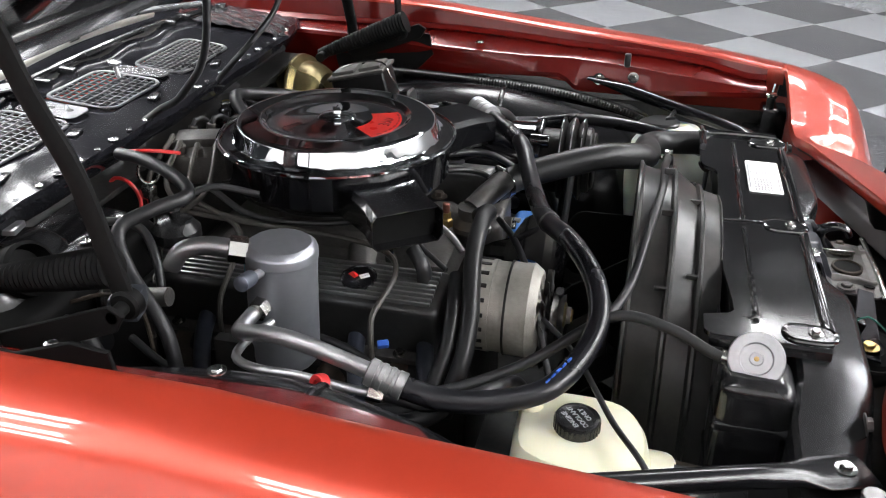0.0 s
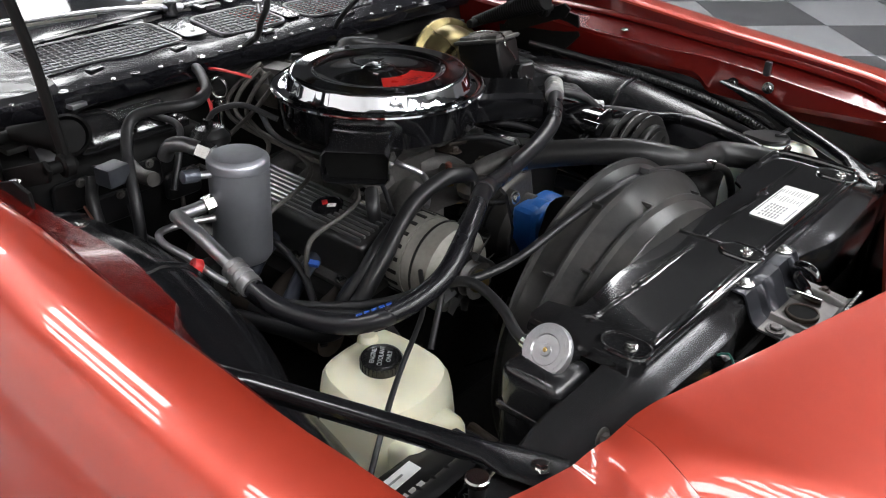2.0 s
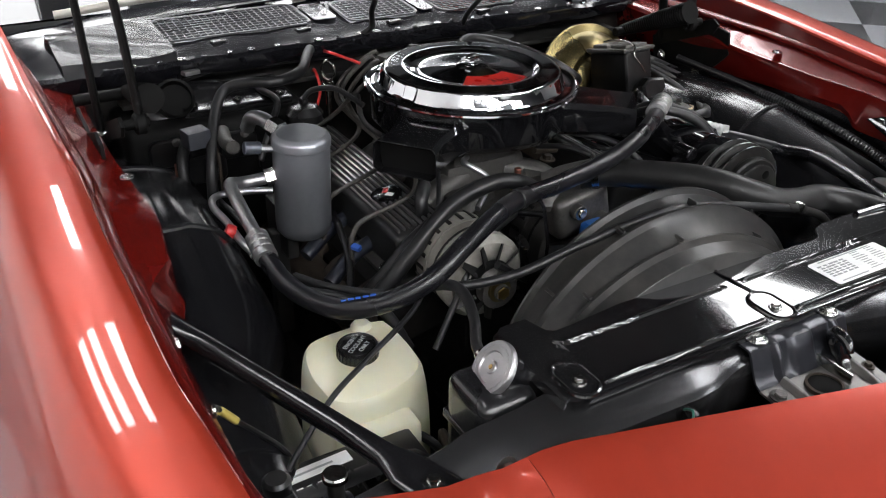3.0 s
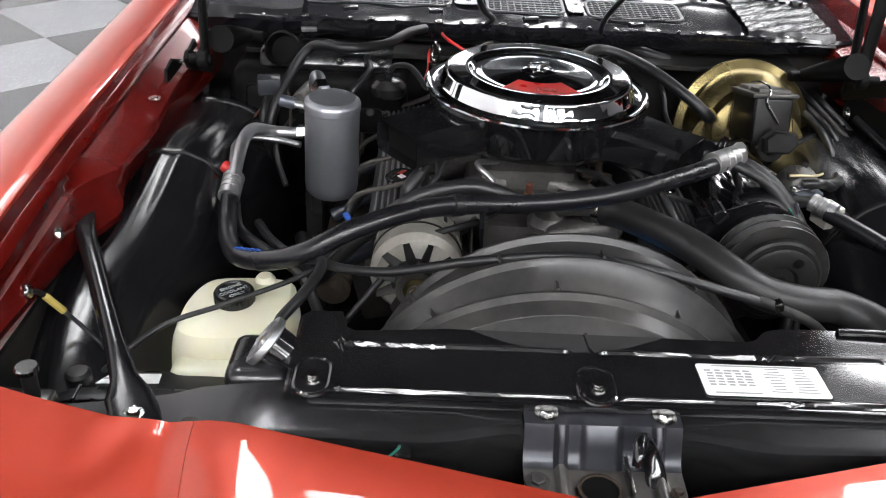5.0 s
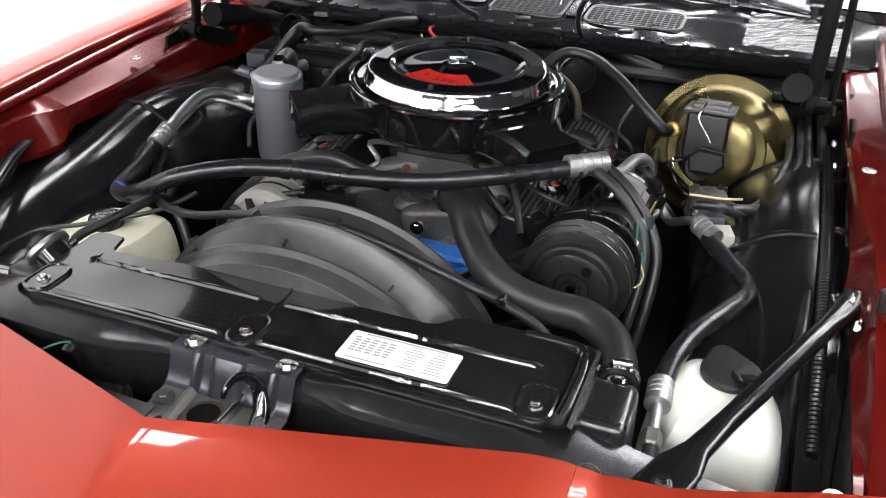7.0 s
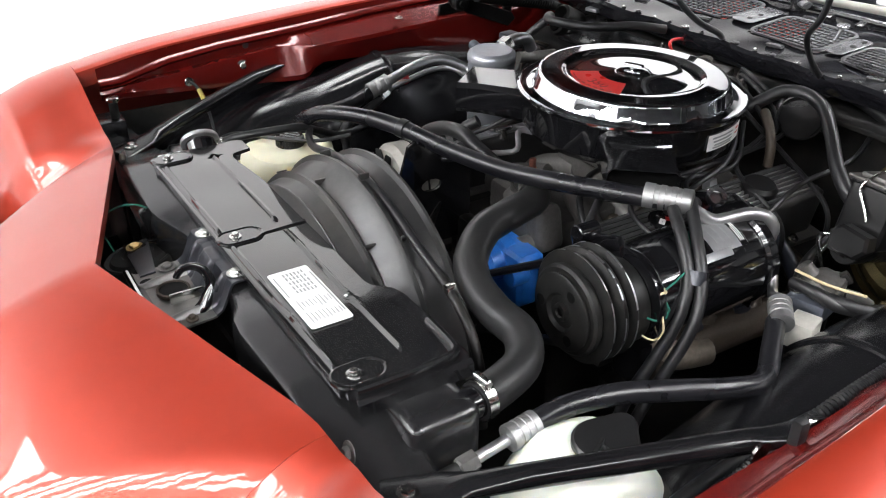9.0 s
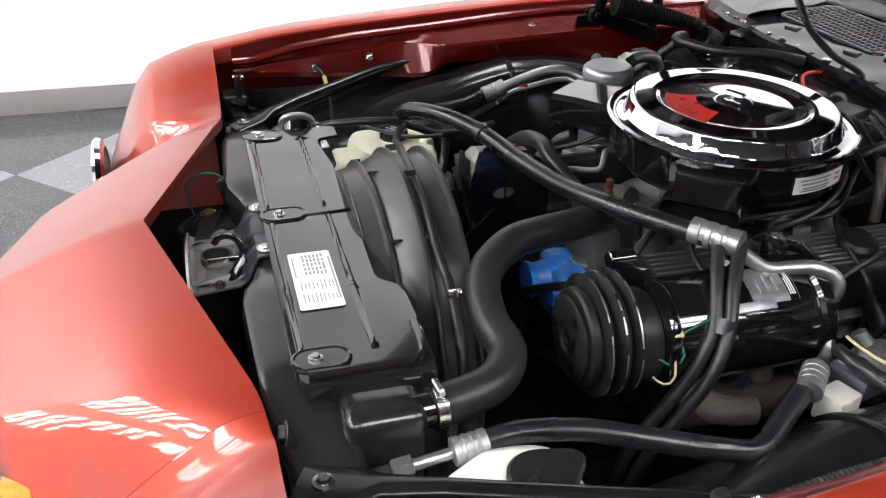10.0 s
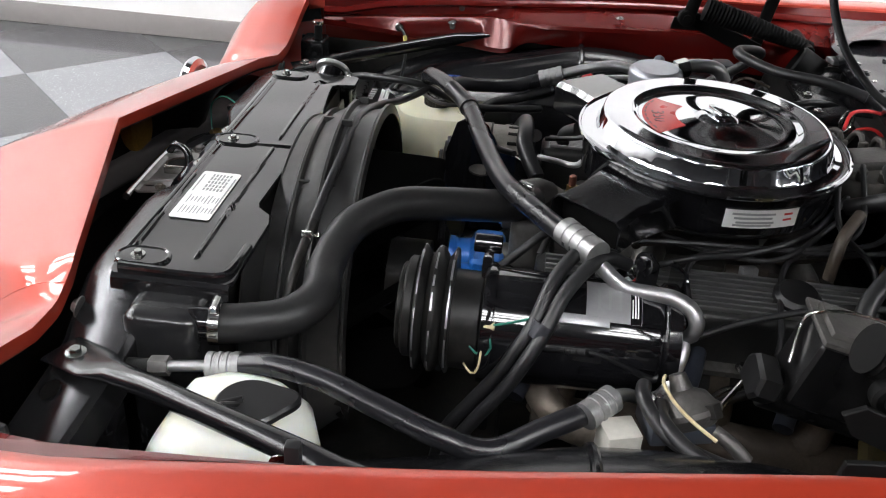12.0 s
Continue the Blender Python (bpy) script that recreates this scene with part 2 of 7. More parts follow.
def curve_points(pts, step=0.008):
    """A smooth line through the points, in even steps."""
    p = [Vector(q) for q in pts]
    if len(p) == 2:
        return p
    p = [2 * p[0] - p[1]] + p + [2 * p[-1] - p[-2]]
    out = []
    for i in range(1, len(p) - 2):
        a, b, c, d = p[i - 1:i + 3]
        n = max(2, int((c - b).length / step))
        for k in range(n):
            t = k / n
            out.append(0.5 * (2 * b + (c - a) * t + (2 * a - 5 * b + 4 * c - d) * t * t + (3 * b - a - 3 * c + d) * t ** 3))
    out.append(p[-2])
    return out


def sweep(pts, ring, cap=True, scale=None):
    """Carry a ring of (u, v) along a line; scale(s) gives its size along the way."""
    bm = bmesh.new()
    n = len(pts)
    tan = [(pts[min(i + 1, n - 1)] - pts[max(i - 1, 0)]).normalized() for i in range(n)]
    side = tan[0].cross(Vector((0, 0, 1)))
    if side.length < 0.1:
        side = tan[0].cross(Vector((0, 1, 0)))
    side.normalize()
    rows = []
    for i in range(n):
        side = (side - tan[i] * side.dot(tan[i])).normalized()
        up = side.cross(tan[i])
        k = scale(i / max(1, n - 1)) if scale else 1
        rows.append([bm.verts.new(pts[i] + (side * u + up * v) * k) for u, v in ring])
    m = len(ring)
    for i in range(n - 1):
        for j in range(m):
            bm.faces.new((rows[i][j], rows[i][(j + 1) % m], rows[i + 1][(j + 1) % m], rows[i + 1][j]))
    if cap:
        bm.faces.new(rows[0])
        bm.faces.new(rows[-1])
    return bm


def circle(r, n=14):
    return [(r * math.cos(2 * math.pi * i / n), r * math.sin(2 * math.pi * i / n)) for i in range(n)]


def tube(pts, r, n=14, step=0.008):
    return sweep(curve_points(pts, step), circle(r, n))


def ribbed(pts, r, pitch=0.006, depth=0.12, n=12):
    line = curve_points(pts, pitch / 2)
    return sweep(line, circle(r, n), True, lambda s: 1 - depth * (round(s * (len(line) - 1)) % 2))


def lathe(profile, n=48, m=Matrix(), close=True):
    """Turn a profile of (radius, height) about the z axis."""
    bm = bmesh.new()
    rows = []
    for r, z in profile:
        if r < 1e-5:
            rows.append([bm.verts.new((0, 0, z))])
        else:
            rows.append([bm.verts.new((r * math.cos(2 * math.pi * i / n), r * math.sin(2 * math.pi * i / n), z)) for i in range(n)])
    for a, b in zip(rows, rows[1:]):
        for i in range(n):
            j = (i + 1) % n
            if len(a) == 1 and len(b) == 1:
                continue
            if len(a) == 1:
                bm.faces.new((a[0], b[i], b[j]))
            elif len(b) == 1:
                bm.faces.new((a[i], a[j], b[0]))
            else:
                bm.faces.new((a[i], a[j], b[j], b[i]))
    if close:
        for row in (rows[0], rows[-1]):
            if len(row) > 2:
                bm.faces.new(row)
    bm.transform(m)
    return bm


def along(a, b):
    """A pose at a with its z axis towards b."""
    a, b = Vector(a), Vector(b)
    return Matrix.Translation(a) @ (b - a).to_track_quat("Z", "Y").to_matrix().to_4x4()


def rod(a, b, r, n=20, bevel=0.0015):
    h = (Vector(b) - Vector(a)).length
    e = min(bevel, r * 0.4, h * 0.3)
    return lathe([(r - e, 0), (r, e), (r, h - e), (r - e, h)], n, along(a, b))


def box(size, m=Matrix(), bevel=0.003, seg=2):
    bm = bmesh.new()
    bmesh.ops.create_cube(bm, size=1)
    for v in bm.verts:
        v.co = Vector((v.co.x * size[0], v.co.y * size[1], v.co.z * size[2]))
    if bevel:
        bmesh.ops.bevel(bm, geom=bm.edges[:], offset=min(bevel, min(size) * 0.45), segments=seg, affect="EDGES", profile=0.6)
    bm.transform(m)
    return bm


def prism(outline, depth, m=Matrix(), bevel=0.0015, seg=1):
    """An outline in x, y raised to the depth."""
    bm = bmesh.new()
    f = bm.faces.new([bm.verts.new((x, y, 0)) for x, y in outline])
    r = bmesh.ops.extrude_face_region(bm, geom=[f])
    for v in r["geom"]:
        if isinstance(v, bmesh.types.BMVert):
            v.co.z += depth
    bmesh.ops.recalc_face_normals(bm, faces=bm.faces)
    if bevel:
        flat = [e for e in bm.edges if abs(e.verts[0].co.z - e.verts[1].co.z) < 1e-6]
        bmesh.ops.bevel(bm, geom=flat, offset=bevel, segments=seg, affect="EDGES", profile=0.6)
    bm.transform(m)
    return bm


def rounded(w, h, r, n=4):
    """Outline of a rectangle with rounded corners about the origin."""
    out = []
    for cx, cy, a0 in ((w / 2 - r, h / 2 - r, 0), (-w / 2 + r, h / 2 - r, 90), (-w / 2 + r, -h / 2 + r, 180), (w / 2 - r, -h / 2 + r, 270)):
        for k in range(n + 1):
            a = radians(a0 + 90 * k / n)
            out.append((cx + r * math.cos(a), cy + r * math.sin(a)))
    return out


def sheet(rows, thick=0.0015):
    """A sheet of metal through a grid of points, with thickness below."""
    bm = bmesh.new()
    g = [[bm.verts.new(p) for p in row] for row in rows]
    for i in range(len(g) - 1):
        for j in range(len(g[0]) - 1):
            bm.faces.new((g[i][j], g[i + 1][j], g[i + 1][j + 1], g[i][j + 1]))
    bmesh.ops.recalc_face_normals(bm, faces=bm.faces)
    if thick:
        bmesh.ops.solidify(bm, geom=bm.faces[:], thickness=thick)
    return bm


def lerp(table, x):
    """Straight-line value of a table of (x, value) at x."""
    xs = [t[0] for t in table]
    return float(np.interp(x, xs, [t[1] for t in table]))


def hex_bolt(p, r=0.008, h=0.006, up=(0, 0, 1), washer=True):
    m = along(p, Vector(p) + Vector(up))
    b = lathe([(r, 0), (r, h * 0.8), (r * 0.85, h), (0, h)], 6, m)
    if not washer:
        return b
    return joined(lathe([(r * 1.6, 0), (r * 1.6, 0.0015), (r * 0.9, 0.002)], 18, m), b)


def text_mesh(word, size, m, depth=0.0003):
    cu = bpy.data.curves.new("word", "FONT")
    cu.body, cu.size, cu.extrude, cu.align_x, cu.align_y = word, size, depth, "CENTER", "CENTER"
    cu.resolution_u = 3
    ob = bpy.data.objects.new("word", cu)
    me = bpy.data.meshes.new_from_object(ob)
    bpy.data.objects.remove(ob)
    bm = bmesh.new()
    bm.from_mesh(me)
    bpy.data.meshes.remove(me)
    bm.transform(m)
    return bm


# ---- room ----
ROOM_X, ROOM_Y = (-8.0, 8.0), (-2.69, 13.0)


def build_room():
    solo("floor", box((ROOM_X[1] - ROOM_X[0] + 0.4, ROOM_Y[1] - ROOM_Y[0] + 0.4, 0.1), pose(sum(ROOM_X) / 2, sum(ROOM_Y) / 2, -0.054), 0), SEAL,
         "waxed checkerboard floor of grey vinyl tiles", "floor", kind="structure")
    solo("ceiling", box((ROOM_X[1] - ROOM_X[0] + 0.4, ROOM_Y[1] - ROOM_Y[0] + 0.4, 0.1), pose(sum(ROOM_X) / 2, sum(ROOM_Y) / 2, CEILING + 0.05), 0), CEILP,
         "plain dark showroom ceiling", "ceiling", kind="structure")
    lx, ly, h = ROOM_X[1] - ROOM_X[0], ROOM_Y[1] - ROOM_Y[0], CEILING
    # Only the south wall is in view; north and west greys steer reflections.
    for name, size, at in (("wall_south", (lx + 0.4, 0.2, h), (sum(ROOM_X) / 2, ROOM_Y[0] - 0.1, h / 2)), ("wall_north", (lx + 0.4, 0.2, h), (sum(ROOM_X) / 2, ROOM_Y[1] + 0.1, h / 2)),
                           ("wall_east", (0.2, ly, h), (ROOM_X[1] + 0.1, sum(ROOM_Y) / 2, h / 2)), ("wall_west", (0.2, ly, h), (ROOM_X[0] - 0.1, sum(ROOM_Y) / 2, h / 2))):
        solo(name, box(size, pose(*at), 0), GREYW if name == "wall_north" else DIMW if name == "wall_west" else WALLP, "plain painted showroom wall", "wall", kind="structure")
    solo("baseboard", box((lx, 0.008, 0.10), pose(sum(ROOM_X) / 2, ROOM_Y[0] + 0.004, 0.05), 0.002), BASEB, "grey vinyl baseboard along the white wall", "baseboard", kind="structure")


def build_lights():
    for row in (-2.2, -1.25, -0.3, 0.65, 1.6, 2.55, 3.5):
        for col in ((-3.8, -1.9, 0.0, 1.9, 3.8, 5.7) if row > 1 else (-5.7, -3.8, -1.9, 0.0, 3.8, 5.7) if row < -1 else (-3.8, -1.9, 3.8, 5.7)):
            if (col, row) in ((-5.7, -2.2), (-3.8, -2.2), (-3.8, -1.25), (-5.7, -1.25), (0.0, 1.6), (-1.9, -2.2), (0.0, -2.2), (1.9, 2.55), (1.9, 1.6)):
                continue
            t = thing("ceiling_light", "twin-panel ceiling light hung below the dark ceiling", "ceiling light", (col, row, CEILING - 0.12), "ceiling lights")
            part("housing", box((1.10, 0.14, 0.04), pose(col, row, CEILING - 0.10), 0.006), WALLP, t)
            for e in (-0.4, 0.4):
                part("hanger", box((0.03, 0.03, 0.085), pose(col + e, row, CEILING - 0.0425), 0.002), STEEL, t)
            for s in (-1, 1):
                part("light_strip", box((1.06, 0.24, 0.02), pose(col, row + s * 0.20, CEILING - 0.11), 0.004, 1), GLOW, t)


build_room()
build_lights()


# ---- car body ----
EDGE_Z = {1: [(-2.2, 0.96), (-1.0, 0.93), (-0.27, 0.908), (0.0, 0.896), (0.3, 0.860), (0.45, 0.845), (0.62, 0.826), (0.775, 0.806)],
          -1: [(-2.2, 0.93), (-1.0, 0.90), (-0.27, 0.880), (-0.05, 0.874), (0.15, 0.869), (0.28, 0.861), (0.5, 0.846), (0.66, 0.832), (0.775, 0.815)]}
EDGE_Y = {1: [(-2.2, 0.70), (0.0, 0.70), (0.3, 0.713), (0.45, 0.718), (0.62, 0.722), (0.775, 0.705)],
          -1: [(-2.2, 0.71), (-0.3, 0.692), (0.15, 0.684), (0.30, 0.689), (0.6, 0.686), (0.775, 0.667)]}
NOSE_Z = [(0, 0.782), (0.36, 0.768), (0.39, 0.763), (0.43, 0.754), (0.49, 0.757), (0.56, 0.778), (0.62, 0.800), (0.667, 0.812), (0.707, 0.815), (0.732, 0.812), (0.752, 0.806), (0.767, 0.795), (0.779, 0.777), (0.795, 0.74), (0.827, 0.655), (0.86, 0.50), (0.90, 0.35)]
NOSE_X = [(0, 0.900), (0.385, 0.785), (0.45, 0.776), (0.665, 0.775), (0.93, 0.775)]
FENDER_SECTION = [(-0.004, -0.034), (-0.004, -0.010), (-0.002, -0.004), (0.004, -0.001), (0.012, 0.0), (0.04, 0.0), (0.065, -0.003), (0.085, -0.009), (0.100, -0.020), (0.112, -0.038), (0.128, -0.075), (0.16, -0.16), (0.19, -0.27), (0.205, -0.45)]


def build_fender(s):
    side = "driver" if s > 0 else "passenger"
    f = thing("front_fender", f"metallic orange-red {side}-side front fender with clear lacquer", "fender", (0.2, s * 0.9, 0.3), "front fenders")
    xs = [0.775 - i * 0.05 for i in range(12)] + [0.15, 0.05, -0.05, -0.2, -0.4, -0.7, -1.0, -1.4, -1.8]
    rows = []
    for x in xs:
        y0, z0 = lerp(EDGE_Y[s], x), lerp(EDGE_Z[s], x)
        rows.append([(x, s * (y0 + dy), z0 + dz) for dy, dz in FENDER_SECTION])
    part("outer_skin", sheet(rows), PAINT, f)
    # the inner flange: gutter wall, bead, sloping shelf, crease and lower face
    rows = []
    for x in [0.74 - i * 0.02 for i in range(19)] + [0.355, 0.345, 0.335, 0.32, 0.30] + [0.26 - i * 0.04 for i in range(18)] + [-0.52, -0.62, -0.75, -0.90]:
        ye, ze = lerp(EDGE_Y[s], x), lerp(EDGE_Z[s], x)
        yb, zb = ye - 0.014, lerp([(-0.45, 0.852), (0.05, 0.848), (0.174, 0.841), (0.3, 0.829), (0.5, 0.816), (0.61, 0.803), (0.7, 0.784)], x)
        if s < 0:
            yc = lerp([(-0.45, 0.604), (-0.2, 0.613), (0.0, 0.616), (0.1, 0.610), (0.2, 0.603), (0.32, 0.618), (0.37, 0.655), (0.74, 0.658)], x)
            zc = lerp([(-0.45, 0.815), (-0.03, 0.818), (0.2, 0.812), (0.30, 0.805), (0.40, 0.800), (0.74, 0.768)], x)
            yl = lerp([(-0.45, 0.620), (0.31, 0.622), (0.345, 0.617), (0.43, 0.648), (0.74, 0.654)], x)
        else:
            yc = lerp([(-0.45, 0.620), (-0.04, 0.630), (0.12, 0.643), (0.32, 0.667), (0.45, 0.668), (0.74, 0.658)], x)
            zc = lerp([(-0.45, 0.845), (-0.04, 0.828), (0.04, 0.818), (0.22, 0.807), (0.32, 0.805), (0.40, 0.800), (0.74, 0.768)], x)
            yl = lerp([(-0.45, 0.645), (0.31, 0.650), (0.345, 0.648), (0.36, 0.656), (0.74, 0.654)], x)
        zl = lerp([(-0.45, 0.730), (-0.05, 0.752), (0.13, 0.763), (0.31, 0.768), (0.335, 0.745), (0.36, 0.738), (0.44, 0.738), (0.62, 0.750), (0.74, 0.756)], x)
        rows.append([(x, s * y, z) for y, z in ((ye - 0.003, ze - 0.008), (ye - 0.008, zb + 0.008), (yb - 0.002, zb + 0.005), (yb - 0.006, zb), (yb - 0.002, zb - 0.005), (yb - 0.002, zb - 0.007), (yc + 0.012, zc + 0.003), (yc + 0.003, zc), (yc, zc - 0.006), (yl - 0.003, zl + 0.010), (yl - 0.001, zl + 0.001), (yl + 0.013, zl - 0.002))])
    part("inner_flange", sheet(rows), SHADED_RED, f, "red inner flange with a pressed bead")
    # Dark board added in place of shade; it hides the skin's red back.
    part("added_dark_wall", box((0.46, 0.006, 0.42), pose(0.56, s * 0.66, 0.515), 0.001), DARK, f)
    # front end, from the opening to the headlight
    ys = [0.4055, 0.418, 0.43, 0.445, 0.46, 0.475, 0.49, 0.508, 0.525, 0.542, 0.56, 0.575, 0.59, 0.605, 0.62, 0.645, 0.667, 0.69, 0.707, 0.732, 0.752, 0.767, 0.779, 0.795, 0.827, 0.86, 0.90]
    part("front_extension", nose_sheet([s * y for y in ys]), PAINT, f)
    part("bolt", hex_bolt((0.462, s * 0.654, 0.777), 0.0075, 0.006, (0, -s, 0.1)), STEEL, f)
    if s < 0:
        for run in (((0.697, 0.788), (0.60, 0.800), (0.487, 0.812)), ((0.404, 0.818), (0.20, 0.831), (-0.045, 0.843))):
            part("bead_rib", sweep(curve_points([(x, s * (lerp(EDGE_Y[s], x) - 0.014), z) for x, z in run]), circle(0.0042, 8)), SHADED_RED, f)
    for x in (0.12, -0.06):
        part("screw", hex_bolt((x, s * (0.62 if s < 0 else 0.66), 0.834 if s < 0 else 0.829), 0.006, 0.004), STEEL, f)
    return f


def nose_sheet(ys, inset=0.0):
    """Nose and fender tips: a flat middle panel, a scoop that deepens forwards, a falling fender crown."""
    fall = [(0.775, 0), (0.80, -0.004), (0.85, -0.018), (0.903, -0.040), (0.93, -0.074), (0.95, -0.113), (0.969, -0.156), (0.985, -0.19), (1.01, -0.25)]
    rows = []
    for y in ys:
        a = abs(y)
        xr, zr = lerp(NOSE_X, a) + inset, lerp(NOSE_Z, a) - inset
        xf = 1.15 - 0.33 * min(a, 0.43) - 2 * inset
        row = [(xr - 0.001, y, zr - 0.018), (xr - 0.001, y, zr - 0.003)]
        for k in range(25):
            v = k / 24
            x = xr + (xf - xr) * v
            inner, outer = 0.425 - 0.62 * (x - 0.775), 0.425 + 0.42 * (x - 0.785)
            flat = zr + (min(zr, 0.688) - zr) * v ** 1.3 - inset
            crown = zr + lerp(fall, x) * min(1, max(0.1, (zr - 0.5) / 0.25))
            w = min(1, max(0, (a - (inner + outer) / 2) / 0.09))
            z = flat + (crown - flat) * w * w * (3 - 2 * w)
            u = (a - inner) / max(0.02, outer - inner + 0.035)
            if 0 < u < 1:
                z -= 0.085 * min(1, max(0, (x - 0.775) / 0.21)) ** 1.2 * (math.sin(math.pi * u ** 1.25) ** 1.3)
            row.append((x, y, z))
        zf = row[-1][2]
        row += [(xf + 0.008, y, zf - 0.008), (xf + 0.010, y, zf - 0.022), (xf - 0.012, y, max(0.30, zf - 0.16)), (xf - 0.05, y, 0.28)]
        rows.append(row)
    return sheet(rows)


def build_nose():
    n = thing("header_panel", "metallic orange-red nose panel coming to a point ahead of the radiator", "body panel", (1.0, 0, 0.3))
    part("skin", nose_sheet([-0.405 + i * 0.81 / 54 for i in range(55)]), PAINT, n)
    # Dark sheet and board added; they stand for shade and hide the floor.
    part("added_dark_lining", nose_sheet([-0.80 + i * 1.60 / 60 for i in range(61)], 0.006), DARK, n, "dark sheet added inside the nose in place of shade")
    part("added_gap_board", box((0.30, 1.20, 0.006), pose(0.90, 0, 0.50), 0.001), DARK, n)
    for s in (-1, 1):
        part("parking_lamp", rod((1.02, s * 0.33, 0.612), (1.062, s * 0.33, 0.612), 0.045, 28, 0.006), AMBER, n, "round amber parking lamp lens")
        h = thing("headlight", "round headlight with a bright ring in the fender scoop", "headlight", (1.0, s * 0.575, 0.52), "headlights")
        q = pose(1.0, s * 0.575, 0.585, 0, 90, 0)
        part("bezel", lathe([(0.074, 0.0), (0.088, 0.004), (0.092, 0.014), (0.088, 0.020), (0.078, 0.018), (0.074, 0.006), (0.074, 0.0)], 44, q, False), CHROME, h, "bright trim ring")
        part("lens", lathe([(0.076, 0.004), (0.07, 0.012), (0.04, 0.020), (0, 0.023)], 40, q), LABELG, h, "grey glass lens")
    b = thing("front_bumper", "body-coloured front bumper below the nose", "bumper", (1.17, 0, 0.45))
    line = [Vector((1.185 - 0.33 * abs(y) * abs(y) / (abs(y) + 0.04), y, 0.53)) for y in [-0.78 + 0.06 * k for k in range(27)]]
    part("bar", sweep(line, [(v, u) for u, v in rounded(0.09, 0.07, 0.025, 4)]), PAINT, b)
    part("filler", sweep([p + Vector((-0.055, 0, 0.025)) for p in line], [(v, u) for u, v in rounded(0.05, 0.06, 0.010, 3)]), BASEB, b, "grey rubber filler strip")


def build_pan():
    # Unseen dark pan and rails, added so the floor does not show through.
    p = thing("subframe", "dark pan and rails added under the engine to hide the floor", "subframe", (0.2, 0, 0.25))
    part("added_dark_pan", box((1.16, 1.16, 0.012), pose(0.21, 0, 0.315), 0.003), DARK, p)
    for s in (-1, 1):
        part("added_rail", box((1.10, 0.07, 0.09), pose(0.20, s * 0.40, 0.37), 0.012), DARK, p)
    part("added_crosspiece", box((0.12, 0.8, 0.08), pose(0.10, 0, 0.355), 0.012), DARK, p)


def build_liner(s):
    """Black inner wheel housing under the flange."""
    rows = []
    ridges = ((0.585, 0.07), (0.552, 0.065), (0.520, 0.06)) if s < 0 else ()
    for i in range(34):
        x = 0.70 - i * 0.034
        top = lerp([(-0.45, 0.69), (-0.1, 0.742), (0.2, 0.752 if s < 0 else 0.735), (0.36, 0.730 if s < 0 else 0.715), (0.48, 0.71 if s < 0 else 0.70), (0.58, 0.67 if s < 0 else 0.62), (0.70, 0.60 if s < 0 else 0.54)], x)
        b = 0.035 * math.exp(-((x - 0.12) / 0.2) ** 2)
        y_in = lerp([(-0.45, 0.45), (0.0, 0.44 if s < 0 else 0.41), (0.3, 0.462 if s < 0 else 0.425), (0.42, 0.512 if s < 0 else 0.435), (0.7, 0.53)], x)
        row = [(x, s * 0.664, top + 0.034), (x, s * 0.656, top + 0.004)]
        for k in range(57):
            u = k / 56
            a = u * math.pi / 2
            y = 0.648 - (0.648 - y_in - b * 0.5) * math.sin(a) ** 1.3
            z = top + b * math.sin(2 * a) - (0.18 if s < 0 else 0.24) * (1 - math.cos(a)) ** (1.7 if s < 0 else 1.2)
            z += sum(0.0042 * math.exp(-((y - c - f * x) / 0.013) ** 2) * math.exp(-((x - 0.2) / 0.17) ** 4) for c, f in ridges)
            row.append((x, s * y, z))
        row.append((x, s * (y_in - 0.005), 0.32))
        rows.append(row)
    side = "driver" if s > 0 else "passenger"
    f = thing("inner_fender", f"glossy black pressed inner wheel housing on the {side} side", "inner fender", (0.1, s * 0.55, 0.32), "inner fenders")
    part("housing", sheet(rows), LINERM, f)
    for x in (-0.22, -0.02, 0.17, 0.33):
        top = lerp([(-0.45, 0.69), (-0.1, 0.742), (0.2, 0.752), (0.36, 0.728)], x)
        part("bolt", hex_bolt((x, s * 0.642, top + 0.001), 0.007, 0.006), SATIN, f)
    for k, x in enumerate((-0.10, 0.20)):
        a = [q for q in rows[min(range(34), key=lambda i: abs(0.70 - i * 0.034 - x))][12:44:4]]
        part("pressed_bead", sweep(curve_points([(q[0], q[1], q[2] + 0.001) for q in a], 0.01), circle(0.006, 10)), LINERM, f)


build_fender(-1)
build_fender(1)
build_nose()
build_pan()
build_liner(-1)
build_liner(1)


